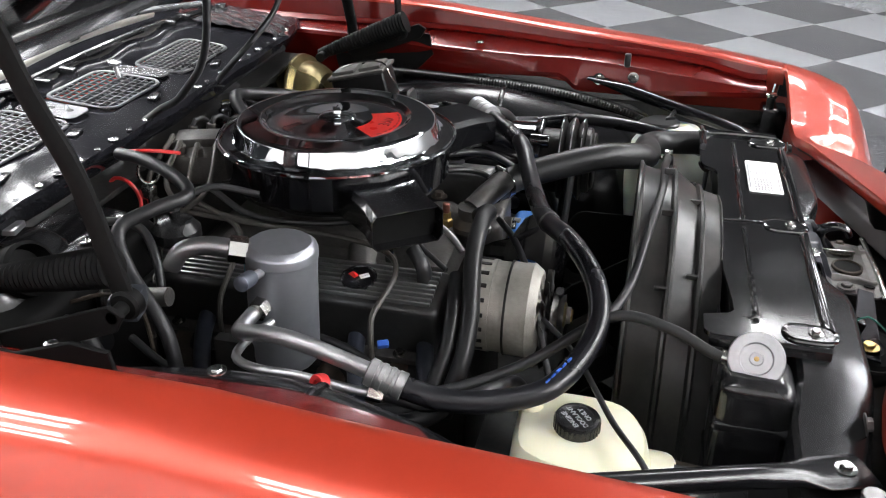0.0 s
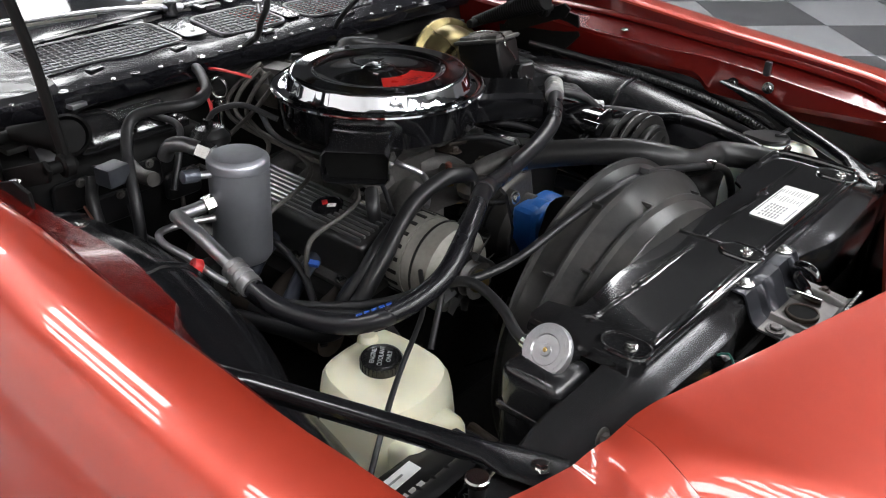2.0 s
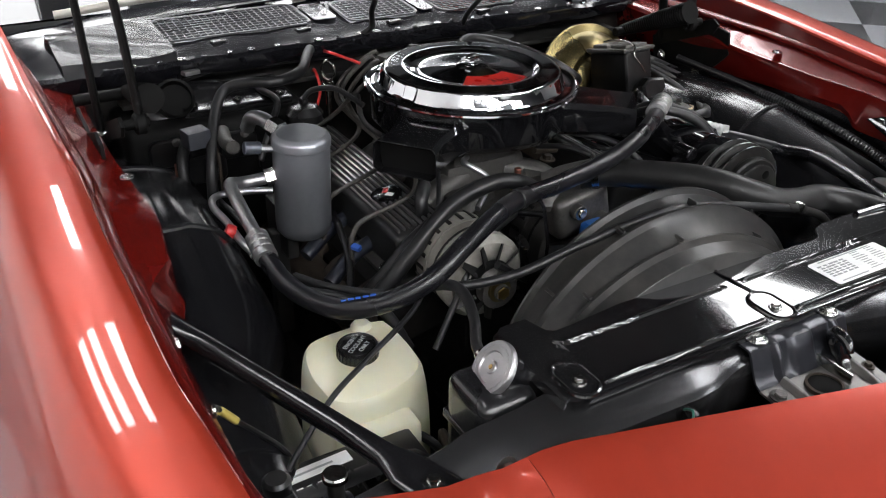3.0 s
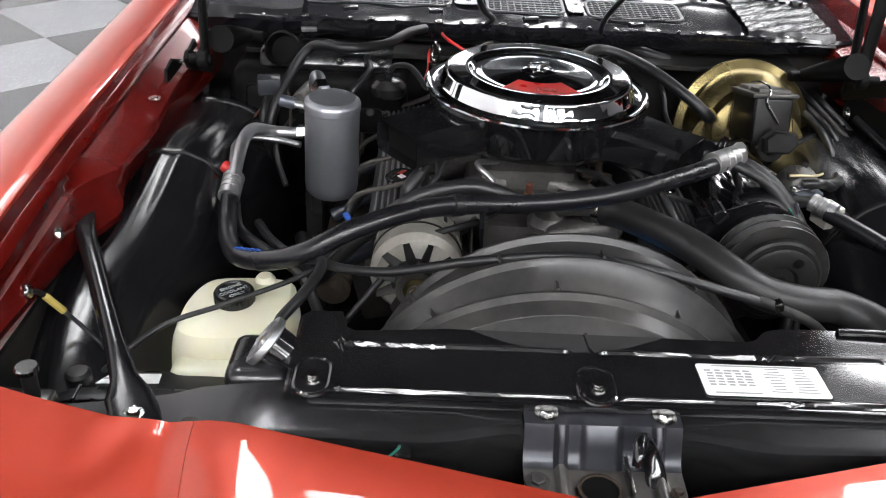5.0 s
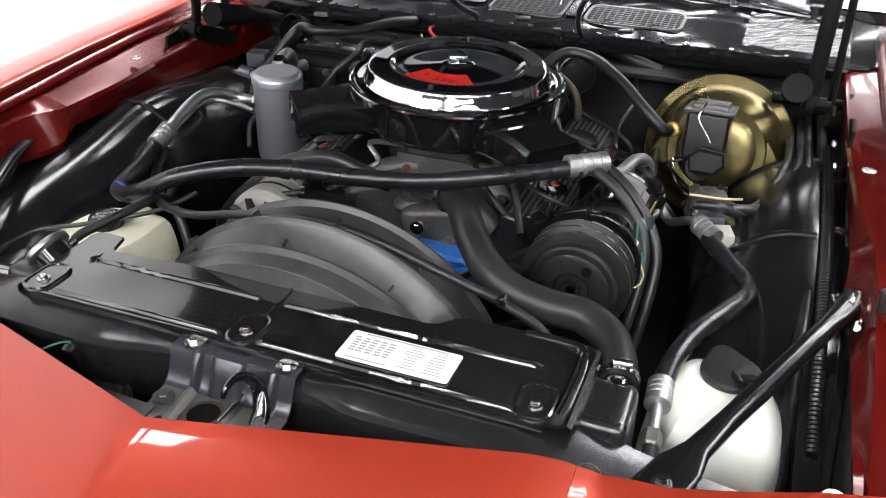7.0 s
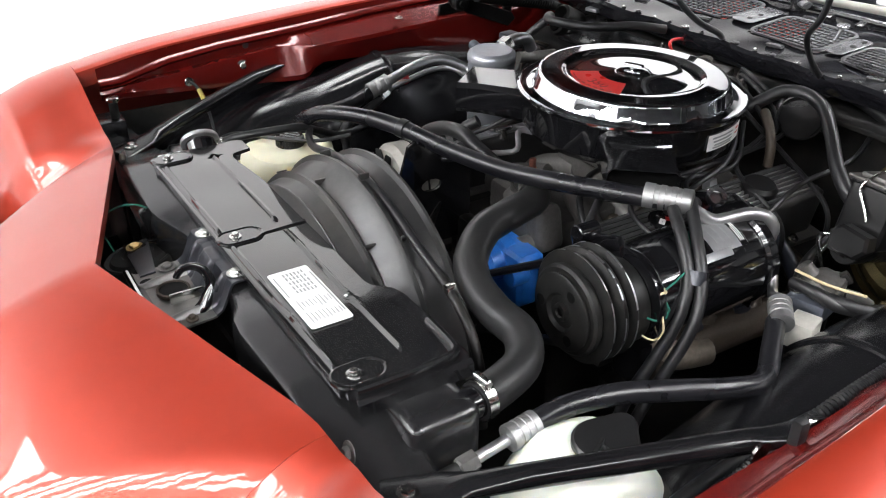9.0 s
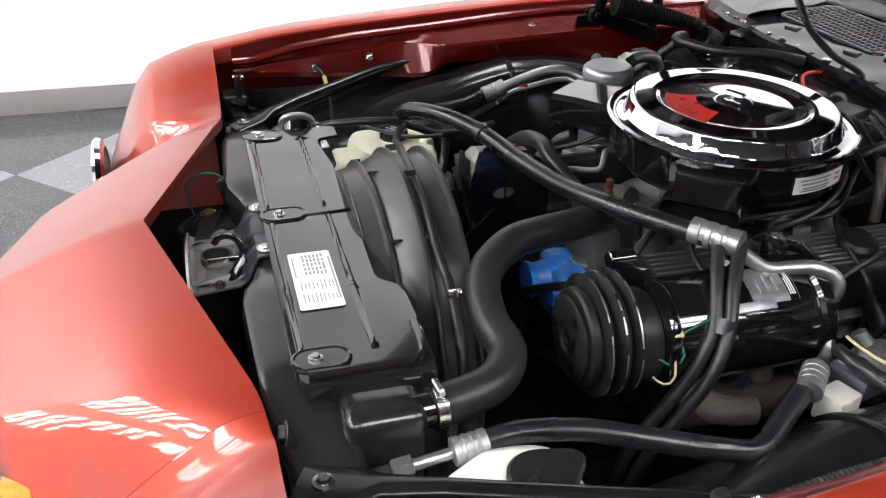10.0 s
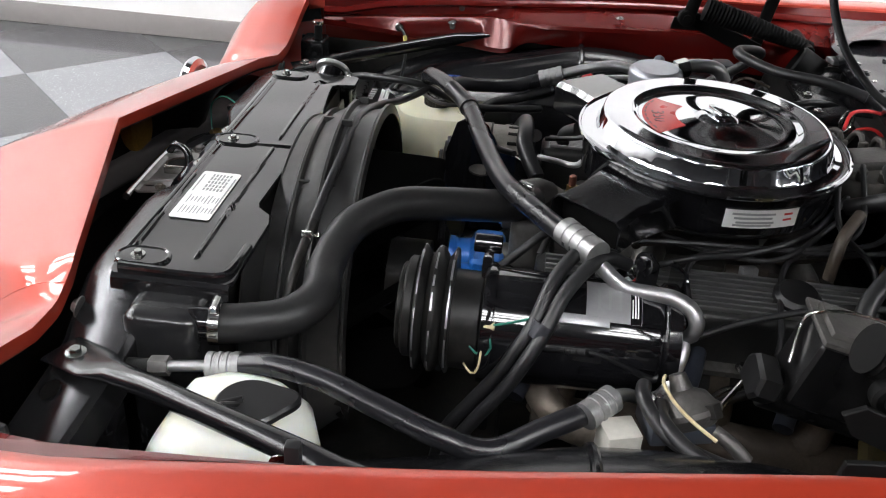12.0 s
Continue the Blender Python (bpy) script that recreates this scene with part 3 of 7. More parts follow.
def build_cowl():
    c = thing("cowl_panel", "gloss black cowl panel with three mesh air intake grilles", "cowl", (-0.4, 0, 0.8))
    grilles = [(-0.44, -0.15, -0.345, -0.47), (-0.075, 0.08, -0.325, -0.448), (0.13, 0.32, -0.315, -0.412)]
    ys = sorted({-0.71, 0.71, -0.66, -0.60, -0.54, -0.48, -0.12, 0.105, 0.36, 0.42, 0.48, 0.54, 0.60, 0.66, *[round(g[0] + (g[1] - g[0]) * k / 6, 4) for g in grilles for k in range(7)]})
    xs = [-0.262, -0.255, -0.250, -0.256, -0.275, -0.30, -0.315, -0.325, -0.345, -0.38, -0.412, -0.448, -0.47, -0.50, -0.55, -0.60]
    zs = [0.835, 0.845, 0.862, 0.868, 0.869, 0.871, 0.873, 0.874, 0.876, 0.879, 0.882, 0.884, 0.886, 0.888, 0.888, 0.886]

    def top(x, y):
        return float(np.interp(-x, [-q for q in xs[3:]], zs[3:])) - 0.10 * max(0, abs(y) - 0.42) ** 1.3

    bm = bmesh.new()
    g = [[bm.verts.new((x - 0.35 * max(0, abs(y) - 0.45) ** 1.2, y, z - 0.10 * max(0, abs(y) - 0.42) ** 1.3 + 0.002 * math.sin(y * 40 + x * 30))) for x, z in zip(xs, zs)] for y in ys]
    for i in range(len(ys) - 1):
        for j in range(len(xs) - 1):
            my, mx = (ys[i] + ys[i + 1]) / 2, (xs[j] + xs[j + 1]) / 2
            if any(a < my < b and x1 < mx < x0 for a, b, x0, x1 in grilles):
                continue
            bm.faces.new((g[i][j], g[i + 1][j], g[i + 1][j + 1], g[i][j + 1]))
    bmesh.ops.recalc_face_normals(bm, faces=bm.faces)
    bmesh.ops.solidify(bm, geom=bm.faces[:], thickness=0.002)
    part("panel", bm, COWLB, c)
    part("air_well", box((0.30, 1.1, 0.01), pose(-0.40, 0, 0.80), 0.002), DARK, c)
    for y0, y1, x0, x1 in grilles:
        r = 0.022
        line = []
        for cx, cy, a0 in ((x0 - r, y1 - r, 0), (x1 + r, y1 - r, 90), (x1 + r, y0 + r, 180), (x0 - r, y0 + r, 270)):
            for a in range(a0, a0 + 91, 15):
                q, w = cx + r * math.cos(radians(a)), cy + r * math.sin(radians(a))
                line.append(Vector((q, w, top(q, w) + 0.003)))
        # a mitred rim, then crossed wires inside it
        rim = sweep(line + line[:2], [(a * 1.6, b) for a, b in circle(0.0022, 8)])
        gr = part("grille", rim, MESHM, c, "grey mesh air intake grille")
        n = round((y1 - y0) / 0.0137)
        for k in range(1, n):
            y = y0 + (y1 - y0) * k / n
            part("wire", box((x0 - x1, 0.0026, 0.0028), pose((x0 + x1) / 2, y, top((x0 + x1) / 2, y) + 0.001, 0, math.degrees(math.atan2(top(x1, y) - top(x0, y), x0 - x1)), 0), 0), MESHM, gr)
        for k in range(1, 9):
            x = x0 + (x1 - x0) * k / 9
            part("wire", box((0.0026, y1 - y0, 0.0028), pose(x, (y0 + y1) / 2, top(x, (y0 + y1) / 2) + 0.0022), 0), MESHM, gr)
    # scuffed end plates beside the grilles, with their holes
    for y0, y1, x0, x1, holes in ((-0.142, -0.092, -0.35, -0.455, 3), (0.088, 0.122, -0.33, -0.43, 2)):
        m = pose((x0 + x1) / 2, (y0 + y1) / 2, top((x0 + x1) / 2, y0) + 0.003, 0, 3.5, 0)
        pl = part("end_plate", prism(rounded(x0 - x1, y1 - y0, 0.012), 0.002, m, 0.0006), BARE, c, "scuffed bare metal end plate")
        for k in range(holes):
            part("screw_hole", rod(m @ Vector((-0.035 + 0.032 * k, 0.004, 0.0005)), m @ Vector((-0.035 + 0.032 * k, 0.004, 0.0027)), 0.0055, 14, 0.0003), DARK, pl)
    rng = random.Random(12)
    for k in range(27):
        y = -0.56 + k * 0.043 + rng.uniform(-0.006, 0.006)
        part("bolt", hex_bolt((-0.264 - 0.35 * max(0, abs(y) - 0.45) ** 1.2, y, top(-0.262, y) + 0.0005), 0.003 + 0.002 * (k % 3 == 0), 0.003), STEEL if k % 2 else SATIN, c)
    for y, x in ((-0.35, -0.318), (-0.18, -0.322), (0.01, -0.302), (0.22, -0.295)):
        part("clip", box((0.016, 0.03, 0.006), pose(x, y, top(x, y) + 0.002, 0, 0, 15), 0.0025), SATIN, c)
    crease = random.Random(21)
    waves = [(crease.uniform(40, 160), crease.uniform(40, 160), crease.uniform(0, 6.3)) for k in range(9)]
    for s, f, high in ((1, 0.8, 0.010), (-1, 0.22, 0.018)):
        rows = []
        for i in range(46):
            q = 0.44 + 0.0042 * i
            row = []
            for k in range(44):
                x = -0.258 - 0.0046 * k
                lift = sum(abs(math.sin(f * wx * x + f * wy * q + ph)) for wx, wy, ph in waves) / len(waves)
                row.append((x - 0.25 * max(0, q - 0.45) ** 1.2, s * q, top(x, q) + 0.001 + high * lift - 0.02 * max(0, 1 - k / 4)))
            rows.append(row)
        part("end_cover", sheet(rows, 0.001), FOIL, c, "crumpled shiny black end cover")
    part("stop_pin", joined(rod((-0.395, 0.062, 0.88), (-0.405, 0.068, 0.905), 0.004), lathe([(0.011, 0), (0.012, 0.002), (0.012, 0.004), (0, 0.006)], 20, pose(-0.405, 0.068, 0.905, 0, 8, 0))), BARE, c, "round-headed rest pin")
    for y in (-0.09, -0.02, 0.05, 0.40, 0.46):
        part("rib", box((0.03, 0.016, 0.012), pose(-0.488, y, 0.892, 0, 10, 12), 0.003), SATIN, c)
    part("gutter_edge", tube([(-0.478, -0.58, 0.885), (-0.50, -0.1, 0.897), (-0.50, 0.3, 0.897), (-0.48, 0.58, 0.885)], 0.006, 8), SATIN, c)
    for q in ((-0.47, 0.60, 0.87), (-0.45, -0.62, 0.865)):
        part("pivot_nut", lathe([(0.014, 0), (0.016, 0.006), (0.013, 0.02), (0, 0.022)], 20, pose(*q)), SATIN, c)
    # windscreen wipers lie along the foot of the glass
    for blade, arm, pivot in ((((-0.545, -0.113, 0.902), (-0.542, 0.15, 0.915), (-0.535, 0.42, 0.905)), ((-0.537, 0.13, 0.925), (-0.52, 0.34, 0.925), (-0.489, 0.558, 0.898)), (-0.489, 0.558, 0.88)),
                              (((-0.525, -0.225, 0.912), (-0.53, -0.40, 0.918), (-0.53, -0.60, 0.905)), ((-0.522, -0.42, 0.925), (-0.50, -0.22, 0.920), (-0.477, -0.066, 0.905)), (-0.480, -0.09, 0.89))):
        w = thing("windscreen_wiper", "silver windscreen wiper parked at the foot of the glass", "wiper", pivot, "wipers")
        part("blade", sweep(curve_points(blade, 0.02), [(a, b * 1.5) for a, b in circle(0.0055, 10)]), WIPERM, w)
        part("blade_rubber", sweep(curve_points([(x - 0.008, y, z - 0.006) for x, y, z in blade], 0.02), circle(0.004, 8)), RUBBER, w)
        part("arm", sweep(curve_points(arm, 0.02), [(a * 1.3, b * 0.8) for a, b in circle(0.008, 12)], True, lambda s: 0.55 + 0.6 * s), BARE, w)
        part("pivot", rod(pivot, (pivot[0], pivot[1], pivot[2] + 0.03), 0.014), SATIN, w)
        part("blade_clip", box((0.014, 0.03, 0.014), pose(blade[1][0] + 0.002, blade[1][1], blade[1][2] + 0.006), 0.003), STEEL, w)
    rows = [[(-0.585 - 0.75 * v, y * (1 + 0.04 * (1 - v)), 0.885 + 0.42 * v) for v in (0, 0.3, 0.6, 1.0)] for y in [-0.72 + k * 0.12 for k in range(13)]]
    solo("windscreen", sheet(rows, 0.005), GLASSD, "dark reflecting windscreen glass", "windscreen")
    solo("firewall", box((0.02, 1.30, 0.56), pose(-0.345, 0, 0.57), 0.003), DARK, "dusty black firewall panel", "firewall", kind="structure")


build_cowl()


def build_hood():
    h = thing("hood", "raised hood with black braced underside and red outer skin", "hood", (-0.32, 0, 1.0))
    base = pose(-0.315, 0, 1.012, 0, -33, 0)
    outer = [[base @ Vector((x, y, 0.030 + 0.016 * (1 - (y / 0.66) ** 2))) for x in (0.0, 0.2, 0.4, 0.6, 0.9, 1.08, 1.22 - 0.10 * abs(y))] for y in [-0.66 + 0.11 * k for k in range(13)]]
    part("outer_skin", sheet(outer, 0.002), PAINT, h)
    part("inner_panel", prism([(0.0, -0.655), (1.13, -0.655), (1.20, 0), (1.13, 0.655), (0.0, 0.655)], 0.012, base @ pose(0, 0, 0.014), 0.004), SATIN, h, "black underside panel")
    part("rear_seal", tube([base @ Vector((0.0, -0.64, 0.016)), base @ Vector((-0.004, 0, 0.018)), base @ Vector((0.0, 0.64, 0.016))], 0.012, 12, 0.03), RUBBER, h, "black rubber rear seal")
    for y in (-0.40, -0.13, 0.13, 0.40):
        part("rib", box((0.85, 0.07, 0.02), base @ pose(0.6, y, 0.006), 0.008), SATIN, h)
    for x in (0.075, 1.05):
        part("rib", box((0.11, 1.15, 0.026), base @ pose(x, 0, 0.004), 0.010), SATIN, h)
    for s in (-1, 1):
        part("side_rib", box((1.0, 0.09, 0.026), base @ pose(0.55, s * 0.60, 0.004), 0.010), SATIN, h)


build_hood()


def build_hinge(s):
    h = thing("sprung_hinge", "black sprung hood hinge bolted to the inner fender", "hinge", (-0.05, s * 0.60, 0.75), "hood hinges")
    br = [(-0.20, 0.73), (-0.04, 0.74), (0.02, 0.80), (0.012, 0.845), (-0.03, 0.85), (-0.10, 0.825), (-0.18, 0.84), (-0.215, 0.80)]
    part("bracket", prism(br, 0.006, Matrix(((1, 0, 0, 0), (0, 0, 1, s * 0.634), (0, 1, 0, 0), (0, 0, 0, 1))), 0.001), VOID, h)
    dx = -0.036 if s > 0 else 0.0
    flat = [(a * 0.6, b * 1.15) for a, b in circle(0.011, 12)]
    part("arm", sweep(curve_points([(-0.002 + dx, s * 0.568, 0.85), (-0.012 + dx * 0.8, s * 0.568, 0.90), (-0.032 + dx * 0.4, s * 0.570, 1.00), (-0.065, s * 0.572, 1.082), (-0.085, s * 0.575, 1.15)]), flat), VOID, h)
    part("rear_arm", sweep(curve_points([(-0.15, s * 0.605, 0.80), (-0.165, s * 0.605, 0.90), (-0.19, s * 0.605, 1.02), (-0.21, s * 0.605, 1.07)]), flat), VOID, h)
    part("arm_eye", rod((-0.002 + dx, s * 0.560, 0.862), (-0.002 + dx, s * 0.578, 0.862), 0.017, 24, 0.003), VOID, h)
    part("pivot", rod((-0.002 + dx, s * 0.555, 0.862), (-0.002 + dx, s * 0.60, 0.862), 0.008), VOID, h)
    part("link", prism([(-0.17, 0.80), (-0.15, 0.785), (0.0, 0.845), (0.012, 0.865), (-0.005, 0.875), (-0.16, 0.815)], 0.006, Matrix(((1, 0, 0, 0), (0, 0, 1, s * 0.600), (0, 1, 0, 0), (0, 0, 0, 1))), 0.001), VOID, h)
    a, b = ((-0.030, s * 0.545, 0.888), (-0.240, s * 0.54, 0.834)) if s < 0 else ((-0.018, s * 0.545, 0.892), (-0.212, s * 0.54, 0.810))
    line = [Vector(a).lerp(Vector(b), k / 60) for k in range(61)]
    part("spring", sweep(line, circle(0.023, 20), True, lambda q: (1 - 0.52 * q ** 1.5) * (1 - 0.10 * (round(q * 60) % 2))), VOID, h, "black coil spring in a tapered sleeve")
    part("spring_post", rod((b[0] + 0.01, s * 0.51, b[2]), (b[0] + 0.01, s * 0.63, b[2]), 0.010), VOID, h)
    for q in ((-0.17, 0.75), (-0.06, 0.755)):
        part("bolt", hex_bolt((q[0], s * 0.630, q[1]), 0.008, 0.007, (0, -s, 0)), STEEL, h)


build_hinge(-1)
build_hinge(1)


def build_brace(s):
    b = thing("fender_brace", "black tubular brace with flattened bolted ends", "brace", (0.737, s * 0.482, 0.715), "fender braces")
    p0, p1 = Vector((0.737, s * 0.482, 0.722)), Vector((0.389, s * 0.652, 0.768))
    d = (p1 - p0).normalized()
    line = [p0 - d * 0.026, p0 + d * 0.032, p0 + d * 0.06] + [p0 + (p1 - p0) * t for t in (0.3, 0.5, 0.7, 0.82)] + [p1 - d * 0.035, p1 + d * 0.02]
    ring = [(math.copysign(abs(u) ** 0.9, u), math.copysign(abs(v) ** 0.9, v)) for u, v in circle(1.0, 16)]
    bm = bmesh.new()
    side = d.cross(Vector((0, 0, 1))).normalized()
    up = side.cross(d)
    rows = []
    for i, p in enumerate(line):
        a, c = [(0.026, 0.003), (0.025, 0.003), (0.015, 0.010), (0.0125, 0.0125), (0.0125, 0.0125), (0.0125, 0.0125), (0.0125, 0.0125), (0.014, 0.008), (0.02, 0.003)][i]
        rows.append([bm.verts.new(p + side * u * a + up * v * c) for u, v in ring])
    for r0, r1 in zip(rows, rows[1:]):
        for j in range(16):
            bm.faces.new((r0[j], r0[(j + 1) % 16], r1[(j + 1) % 16], r1[j]))
    bm.faces.new(rows[0])
    bm.faces.new(rows[-1])
    part("tube", bm, LINERM, b)
    part("bolt", hex_bolt(p0 + Vector((0, 0, 0.003)), 0.007, 0.007), STEEL, b)
    part("bolt", hex_bolt(p1 + Vector((0, -s * 0.003, 0.002)), 0.008, 0.006, (0, -s, 0.5)), STEEL, b)


build_brace(-1)
build_brace(1)
for s in (-1, 1):
    p = thing("hood_bumper", "grey rubber hood bumper clipped into the fender edge", "bumper stop", (0.448, s * 0.676, 0.79), "hood bumpers")
    part("rubber_block", box((0.014, 0.012, 0.032), pose(0.446, s * 0.674, 0.808), 0.004), RUBBER, p)
    q = thing("adjuster_screw", "threaded hood height adjuster with a round rubber head", "adjuster", (0.738, s * 0.60, 0.70), "hood adjusters")
    ax, ay, az = (0.748, 0.632, 0.773) if s > 0 else (0.735, -0.583, 0.783)
    part("post", rod((ax, ay, 0.66), (ax, ay, az - 0.003), 0.008), DARK, q)
    part("head", rod((ax, ay, az - 0.008), (ax, ay, az), 0.012), STEEL, q)
    part("bracket", box((0.05, 0.06, 0.09), pose(ax + 0.010, ay + s * 0.01, 0.70), 0.008), SATIN, q)


def build_support():
    """Radiator core support with its falling ends, and the latch bracket before it."""
    c = thing("radiator_support", "satin black pressed radiator core support", "radiator support", (0.76, 0, 0.4))
    rows = []
    for k in range(45):
        y = -0.66 + 1.32 * k / 44
        a = abs(y)
        z = 0.753 - lerp([(0, 0.006), (0.11, 0.006), (0.14, 0), (0.34, 0), (0.40, 0.016), (0.46, 0.034), (0.55, 0.045), (0.66, 0.055)], a)
        xf = lerp([(0, 0.765), (0.10, 0.765), (0.16, 0.79), (0.36, 0.785), (0.46, 0.77), (0.66, 0.77)], a)
        xb = lerp([(0, 0.70), (0.36, 0.70), (0.42, 0.69), (0.66, 0.70)], a)
        rows.append([(xb, y, z - 0.05), (xb, y, z - 0.006), (xb + 0.006, y, z), (xf - 0.012, y, z - 0.002), (xf - 0.003, y, z - 0.008), (xf, y, z - 0.02), (xf, y, z - 0.06), (xf - 0.02, y, z - 0.14)])
    part("top_rail", sheet(rows, 0.002), RAILM, c)
    for sg in (-1, 1):
        a = 0.528
        z = 0.753 - lerp([(0.46, 0.034), (0.55, 0.045)], a)
        part("slot", prism([(0.009 * math.cos(radians(t)), 0.014 * math.sin(radians(t))) for t in range(0, 360, 20)], 0.0012, pose(0.744, sg * a, z - 0.0004, -sg * 7, 0, 0), 0), VOID, c)
        part("bolt", hex_bolt((0.764, sg * 0.415, 0.735), 0.008, 0.008, (1, 0, 0.2)), GRIMY, c)
    part("lower_panel", box((0.02, 1.2, 0.36), pose(0.745, 0, 0.44), 0.004), DARK, c)
    for s in (-1, 1):
        # Dark board added beside the core so that no floor shows behind.
        part("added_side_board", box((0.010, 0.22, 0.38), pose(0.765, s * 0.56, 0.50), 0.002), DARK, c)
        part("upright", box((0.06, 0.05, 0.42), pose(0.74, s * 0.47, 0.50), 0.01), SATIN, c)
    l = thing("hood_latch", "worn grey hood latch bracket with blade, rusty ring and bolts", "latch", (0.80, 0.0, 0.66))

    def rise(y):
        # two narrow ribs and a raised middle panel
        r = 0.0075 * (math.exp(-((y + 0.040) / 0.0055) ** 4) + math.exp(-((y - 0.059) / 0.0055) ** 4))
        return r, 0.006 * math.exp(-((y - 0.001) / 0.0195) ** 10)

    rows, low = [], []
    for k in range(97):
        y = -0.078 + 0.162 * k / 96
        r, c2 = rise(y)
        e = r + c2
        rows.append([(0.736, y, 0.7535), (0.756, y, 0.7535), (0.760 + e * 0.5, y, 0.7515 + e * 0.4), (0.764 + e, y, 0.744 + e * 0.4), (0.770 + e, y, 0.730 + e * 0.4), (0.776 + e * 0.9, y, 0.718 + e * 0.6), (0.784 + c2 * 0.3, y, 0.713 + r + c2 * 0.2)])
        low.append([(0.783, y, 0.7125 + r), (0.80, y, 0.711 + r), (0.822, y, 0.709 + r), (0.842, y, 0.707 + r * 0.6), (0.850, y, 0.712), (0.853, y, 0.704)])
    part("plate", sheet(rows, 0.003), LATCHM, l)
    part("base_plate", sheet(low, 0.003), WORN, l, "worn steel base plate")
    for at, r0, mt in (((0.748, -0.055, 0.7545), 0.0075, STEEL), ((0.748, 0.067, 0.7545), 0.0075, STEEL), ((0.802, -0.065, 0.7125), 0.008, GRIMY), ((0.812, 0.074, 0.7115), 0.005, GRIME)):
        part("bolt", hex_bolt(at, r0, 0.006), mt, l)
    part("latch_hook", sweep(curve_points([(0.800, 0.056, 0.706), (0.788, 0.055, 0.718), (0.776, 0.047, 0.737), (0.780, 0.038, 0.754), (0.793, 0.031, 0.761), (0.806, 0.028, 0.758), (0.813, 0.026, 0.748)], 0.004), [(a, b * 0.7) for a, b in circle(0.0105, 14)], True, lambda q: 1.15 - 0.65 * q), GLOSS, l, "curved black latch hook")
    for x, y, w in ((0.832, 0.062, 0.010), (0.836, -0.050, 0.008), (0.804, 0.080, 0.005)):
        part("slot", prism([(w * math.cos(radians(t)), 0.6 * w * math.sin(radians(t))) for t in range(0, 360, 20)], 0.0012, pose(x, y, 0.7085 if w < 0.01 else 0.7080, 0, 5, 0), 0), VOID, l)
    part("blade_guide", box((0.05, 0.004, 0.014), pose(0.80, 0.026, 0.718), 0.001), STEEL, l)
    # Near-black disc in place of the shade inside the ring.
    part("latch_well", lathe([(0, 0), (0.019, 0), (0.019, 0.003)], 28, pose(0.812, -0.004, 0.7105)), VOID, l)
    part("latch_ring", lathe([(0.022, 0), (0.022, 0.005), (0.019, 0.006), (0.0185, 0), (0.022, 0)], 28, pose(0.812, -0.004, 0.710), False), GRIME, l, "rusty latch ring")
    part("cross_bar", tube([(0.852, -0.085, 0.708), (0.853, 0.00, 0.709), (0.851, 0.105, 0.708)], 0.0055, 10), STEEL, l)
    h = thing("horn", "round black electric horn under a steel bracket", "horn", (0.815, -0.17, 0.62))
    m = pose(0.815, -0.172, 0.678, 6, 8, 0)
    part("body", lathe([(0.030, -0.03), (0.046, -0.024), (0.052, -0.010), (0.053, -0.002), (0.053, 0.004), (0.050, 0.006), (0.044, 0.003), (0.040, 0.008), (0.024, 0.010), (0.022, 0.008), (0, 0.008)], 44, m), DARK, h)
    part("bracket", prism([(-0.018, -0.03), (0.018, -0.03), (0.016, 0.02), (0.010, 0.115), (-0.012, 0.115), (-0.016, 0.02)], 0.003, m @ pose(-0.002, -0.004, 0.012, 4, 0, -6), 0.001), LATCHM, h, "dark steel horn bracket")
    part("bolt", hex_bolt(m @ Vector((0.0, -0.010, 0.014)), 0.0085, 0.006), BRASS, h)
    part("terminal", box((0.010, 0.024, 0.003), m @ pose(-0.030, 0.002, 0.014, 0, -20, 30), 0.001), STEEL, h)
    part("bracket_hole", rod(m @ Vector((0.002, 0.014, 0.012)), m @ Vector((0.002, 0.014, 0.0142)), 0.0055, 16, 0.0003), VOID, h)
    solo("green_wire", tube([(0.782, -0.205, 0.735), (0.80, -0.205, 0.748), (0.825, -0.23, 0.738), (0.85, -0.25, 0.71), (0.84, -0.22, 0.67)], 0.0014, 8), GREENW, "loose green wire at the horn plug", "wire")
    solo("wire_plug", box((0.012, 0.016, 0.04), pose(0.79, -0.20, 0.72, 0, 15, 0), 0.003), PLASTIC, "small black wire plug on the core support", "plug")


build_support()


